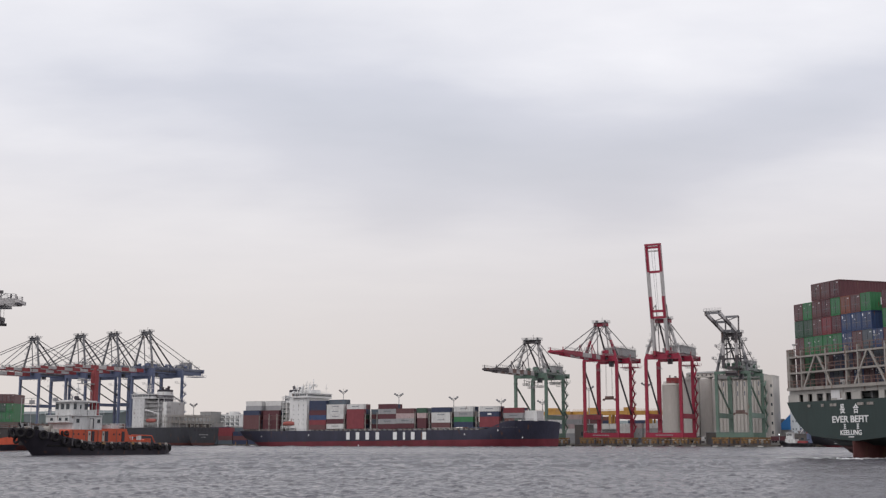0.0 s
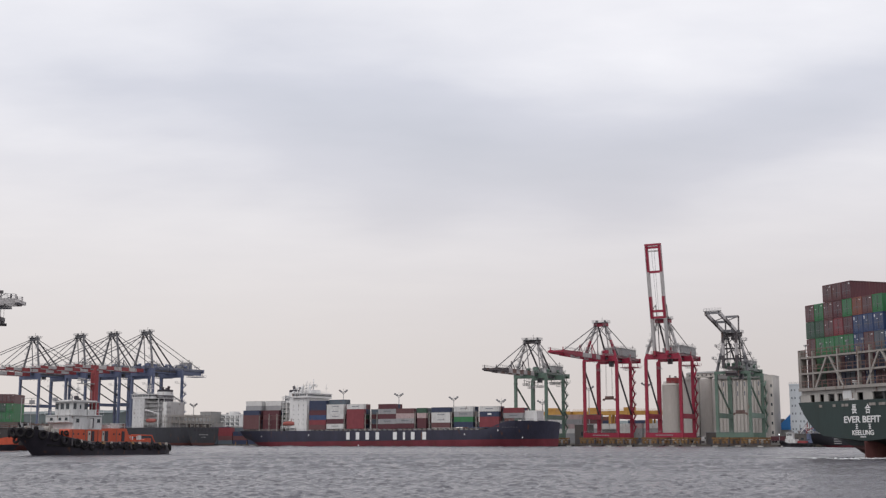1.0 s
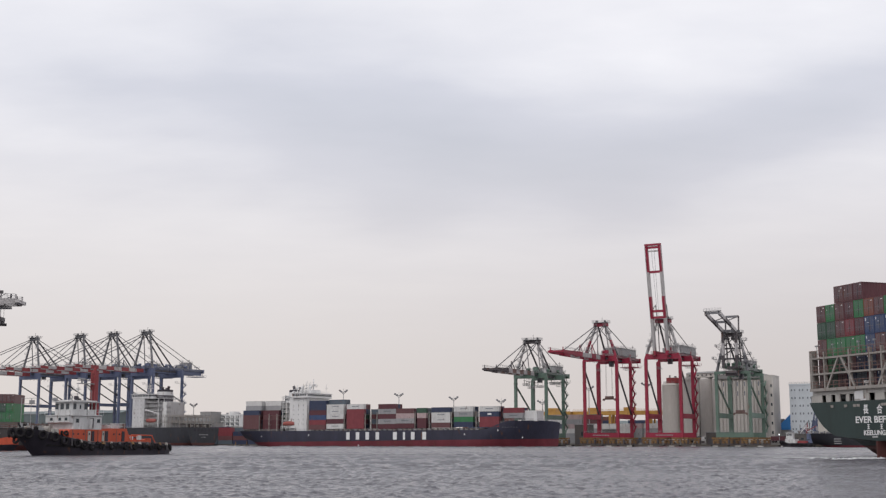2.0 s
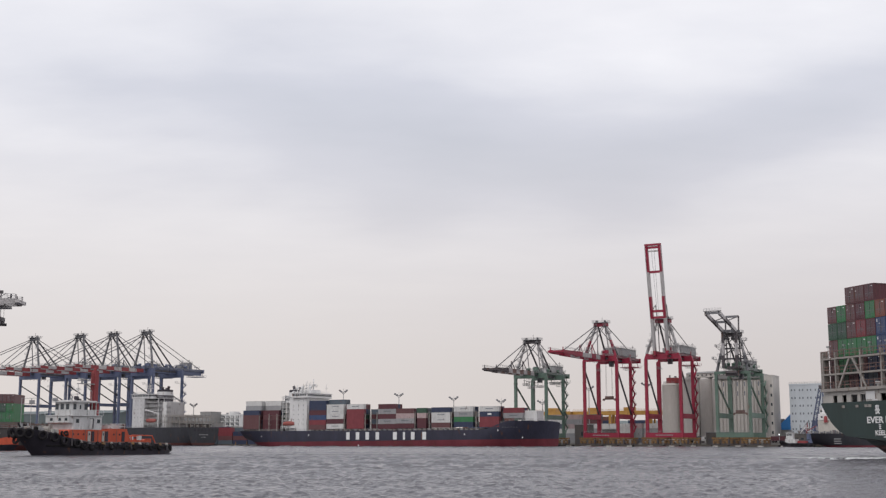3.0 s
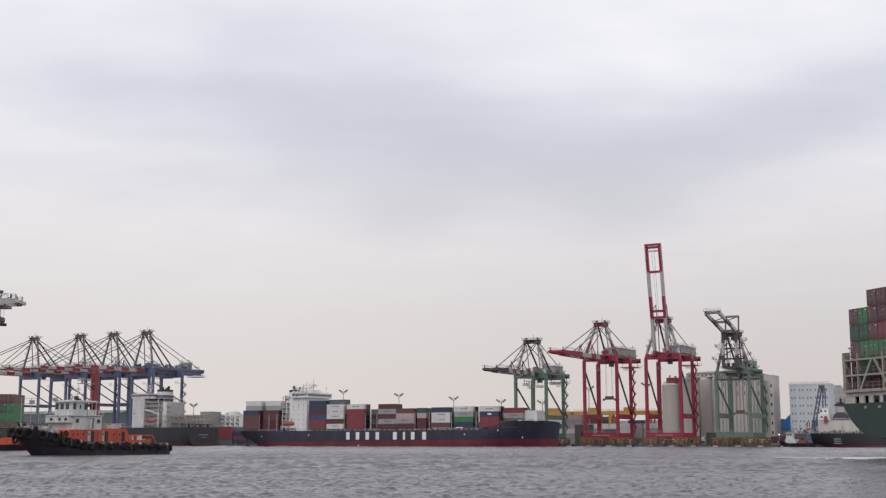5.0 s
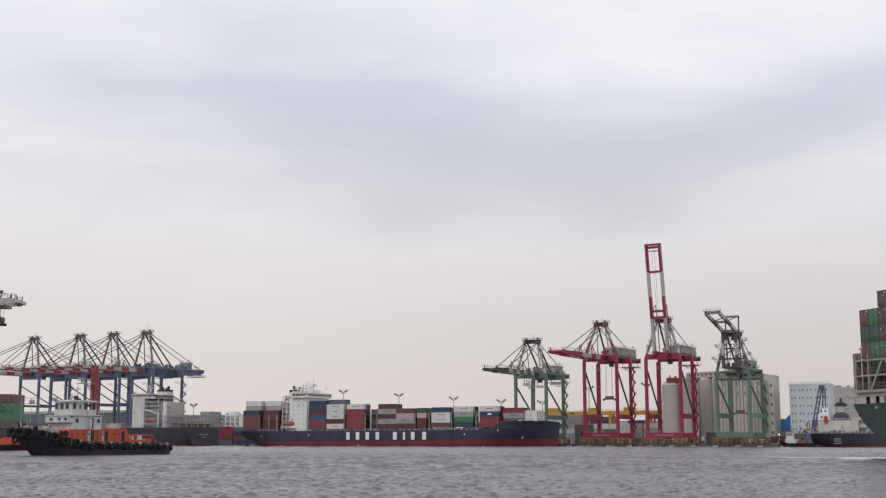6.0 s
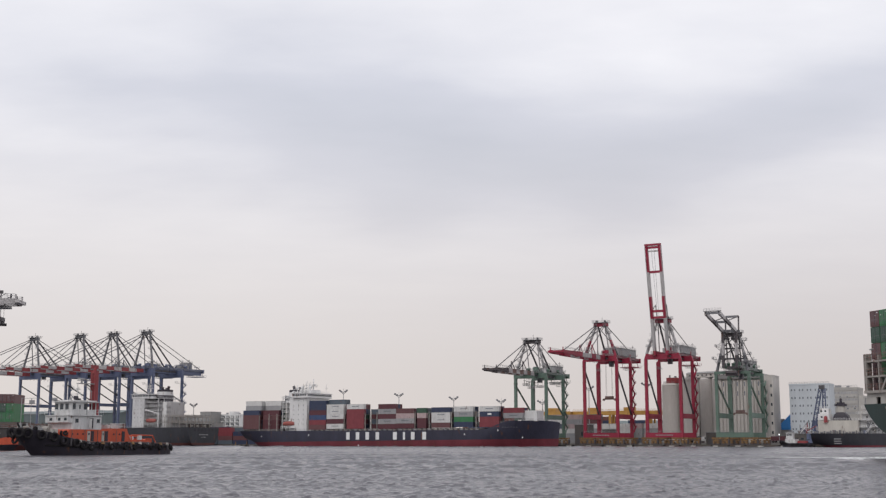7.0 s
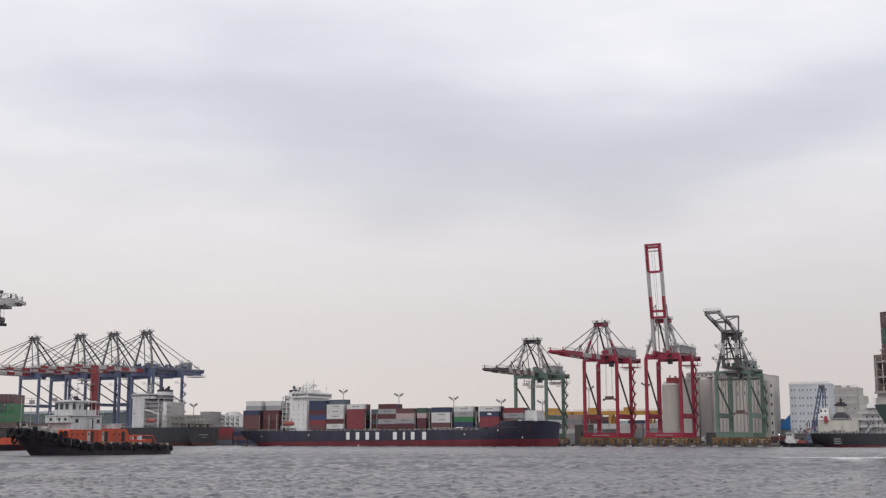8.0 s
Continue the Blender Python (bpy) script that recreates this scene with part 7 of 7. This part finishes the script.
for i in range(26):
    x, y, z = rng.choice((rng.uniform(6, 15.5), rng.uniform(6, 15.5), rng.uniform(38, 54))), rng.uniform(-8.8, -6.2), rng.choice((6.9, 6.9, 8.4))
    kind = rng.randrange(4)
    if kind == 0:
        part("derrick", Geo().tube((x, y, z), (x, y, z + 4.5), 0.2, 6).beam((x, y, z + 1.0), (x + rng.uniform(-6, 6), y - 0.3, z + rng.uniform(3.0, 6.0)), 0.3, 0.35), CRANE_GREY if i % 3 else DULL_RED, bulker)
    elif kind == 1:
        part("ventilator", Geo().tube((x, y, z), (x, y, z + rng.uniform(1.2, 2.6)), 0.35, 8).tube((x, y, z + 1.0), (x, y - 0.8, z + 1.6), 0.45, 8), (CREAM, GALV, CRANE_BLUE)[i % 3], bulker)
    elif kind == 2:
        part("deck_locker", Geo().box(x, x + rng.uniform(1.0, 3.0), y - 0.8, y + 0.8, z, z + rng.uniform(0.9, 2.2), 0.1), (WALL_TEAL, DULL_RED, CRANE_BLUE, GALV)[i % 4], bulker)
    else:
        part("stair", Geo().beam((x, -9.1, z), (x + 3.0, -9.1, z + 3.2), 0.5, 0.2).rail([(x, -9.3, z), (x + 3.0, -9.3, z + 3.2)], 1.0, 1.0, 0.05), WHITE, bulker)
rng = random.Random(6)
for i in range(12):
    x = 2 + i * 3.1
    part("deck_fitting", Geo().box(x, x + rng.uniform(0.8, 2.0), -9.2, -8.7, 6.9, 6.9 + rng.uniform(0.5, 2.0)).tube((x + 2.2, -9, 6.9), (x + 2.2, -9, 6.9 + rng.uniform(0.8, 1.6)), 0.3, 8), CRANE_GREY, bulker)

for i, (x, z) in enumerate(((17.4, 17.8), (19.4, 17.8), (18.0, 14.8), (20.2, 14.8))):
    part("window", Geo().box(x, x + 0.9, -7.66 if z < 16 else -5.06, -7.6 if z < 16 else -5.0, z, z + 0.8), PANE, bulker)
part("house_rail", Geo().rail([(16.6, -8.4, 13.4), (36.4, -8.4, 13.4)], 1.1, 1.4, 0.05).rail([(17.0, -5.2, 19.6), (21.5, -5.2, 19.6)], 1.1, 1.2, 0.05), WHITE, bulker)
part("aft_mast", Geo().tube((19.0, -2.0, 19.6), (19.0, -2.0, 24.4), 0.2, 8, 0.1).box(18.8, 19.2, -3.6, -0.4, 22.4, 22.55), WHITE, bulker)
# the house and deck gear stand well aft, over the counter
for ob in bulker.children:
    if ob.name.split(".")[0] not in ("hull", "lower_hull", "guard_rail"):
        ob.matrix_basis = pose(-13.0 if ob.name.split(".")[0] != "letter_bar" else -9.2, 0, 0)

small = thing("tugboat", "small black tug with a white wheelhouse beside a ship", "tugboat", quay(114.6, -31, 0, 170) @ Matrix.Diagonal((0.8, 0.8, 0.84, 1)))
tug_hull(small, 20.0, 7.0, 3.9, 2.6, 2.4)
part("deckhouse", Geo().box(-2.0, 5.5, -2.4, 2.4, 2.4, 4.9, 0.4), TUG_WHITE, small)
swh = part("wheelhouse", Geo().box(0.6, 4.8, -1.9, 1.9, 4.9, 8.6, 0.4).box(0.2, 5.2, -2.2, 2.2, 8.6, 8.8), TUG_WHITE, small)
for y in (-1.95, 1.9):
    for i in range(3):
        part("window", Geo().box(1.1 + i * 1.2, 1.9 + i * 1.2, y, y + 0.05, 6.9, 8.1), PANE, swh)
part("mast", Geo().tube((1.5, 0, 8.8), (1.5, 0, 13.0), 0.12, 6).box(1.2, 1.8, -0.8, 0.8, 11.0, 11.15), GALV, small)
part("casing", Geo().box(-8.0, -2.4, -2.0, 2.0, 2.3, 3.9, 0.4), DULL_RED, small)

raft = thing("fender_pontoon", "low dark mooring pontoon beside the quay", "pontoon", quay(-236, -26, 0))
part("float", Geo().box(-6, 7, -3, 3, -0.4, 0.9, 0.4), CONCRETE, raft)
for i in range(4):
    part("tyre", Geo().ring((-5 + i * 3.2, -3.2, 0.5), (0, 1, 0), 0.5, 0.22), RUBBER, raft)
part("pile", Geo().tube((-4, 2, -3), (-4, 2, 3.0), 0.3, 8).tube((5, 2, -3), (5, 2, 3.2), 0.3, 8), RUSTY, raft)


# ---- wash of the departing ship ----
def foam_field():
    """Low broken crests along the edge of the wake, thickest close astern."""
    rng = random.Random(21)
    g = Geo()

    def crest(x, y, reach, h, d, lean):
        rings = []
        for j in range(7):
            u = j / 6
            k = max(0.12, math.sin(math.pi * u)) * rng.uniform(0.5, 1.2)
            px, py = x + reach * (u - 0.5), y + lean * reach * (u - 0.5) + rng.uniform(-0.12, 0.12)
            rings.append([(px, py - d * k, -0.15), (px, py - d * 0.6 * k, h * k * 0.7), (px, py, h * k), (px, py + d * k, -0.15)])
        g.loft(rings)

    def edge(x):
        return 205 + 0.02 * x + 1.6 * math.sin(x / 9.0) + 0.8 * math.sin(x / 3.7)
    for _ in range(1500):
        t0 = rng.random() ** 0.5
        x = 43 + 72 * t0
        gap = 0.5 + 0.5 * math.sin(x / 4.1) * math.sin(x / 1.9 + 2.0)
        if (t0 < 0.16 and gap < 0.75) or (t0 < 0.34 and gap < 0.42):
            continue
        h = (0.055 + 0.12 * t0 * rng.random()) * (0.55 + 0.6 * gap)
        crest(x, edge(x) + rng.gauss(0, 0.2 + 0.3 * t0), rng.uniform(0.5, 2.2), h, rng.uniform(0.15, 0.4), rng.uniform(-0.15, 0.15))
    # churn about the rudder
    for _ in range(260):
        x = rng.uniform(58, 84)
        crest(x, 190 + 0.35 * (x - 64) + rng.gauss(0, 2.2), rng.uniform(0.4, 1.6), rng.uniform(0.05, 0.24), rng.uniform(0.15, 0.4), rng.uniform(-0.3, 0.3))
    # a second edge on the near side
    for _ in range(60):
        x = 59.5 + 12 * rng.random()
        crest(x, 172 + 0.06 * x + 1.2 * math.sin(x / 6.0) + rng.gauss(0, 0.3), rng.uniform(0.5, 1.8), rng.uniform(0.04, 0.13), rng.uniform(0.12, 0.3), rng.uniform(-0.15, 0.15))
    ob = new("wake_foam", g.data("wake_foam", FOAM))
    return tagged(ob, "white churned foam in the wake of the departing ship", "foam", kind="stuff")


foam = foam_field()


# ---- what moves ----
def motions():
    way = Vector((math.sin(radians(58.4)), math.cos(radians(58.4)), 0)) * 2.76
    for ob, local in RIDING:
        walk(ob, [(t, Matrix.Translation(way * t) @ DEPART @ local) for t in (0.0, 2.0, 4.0, 6.0, 8.0)])
    walk(tug, [(t, TUG @ pose(0, 0, 0.03 * math.sin(t * 1.3), 0.25 * math.sin(t * 1.1), 0, -0.175 * t)) for t in (0.0, 1.0, 2.0, 3.0, 4.0, 5.0, 6.0, 7.0, 8.0)])
    walk(water, [(t, pose(-0.75 * t, -0.5 * t, 0)) for t in (0.0, 2.0, 4.0, 6.0, 8.0)])
    walk(foam, [(t, pose(-0.25 * t, 0.1 * t, 0)) for t in (0.0, 2.0, 4.0, 6.0, 8.0)])


motions()
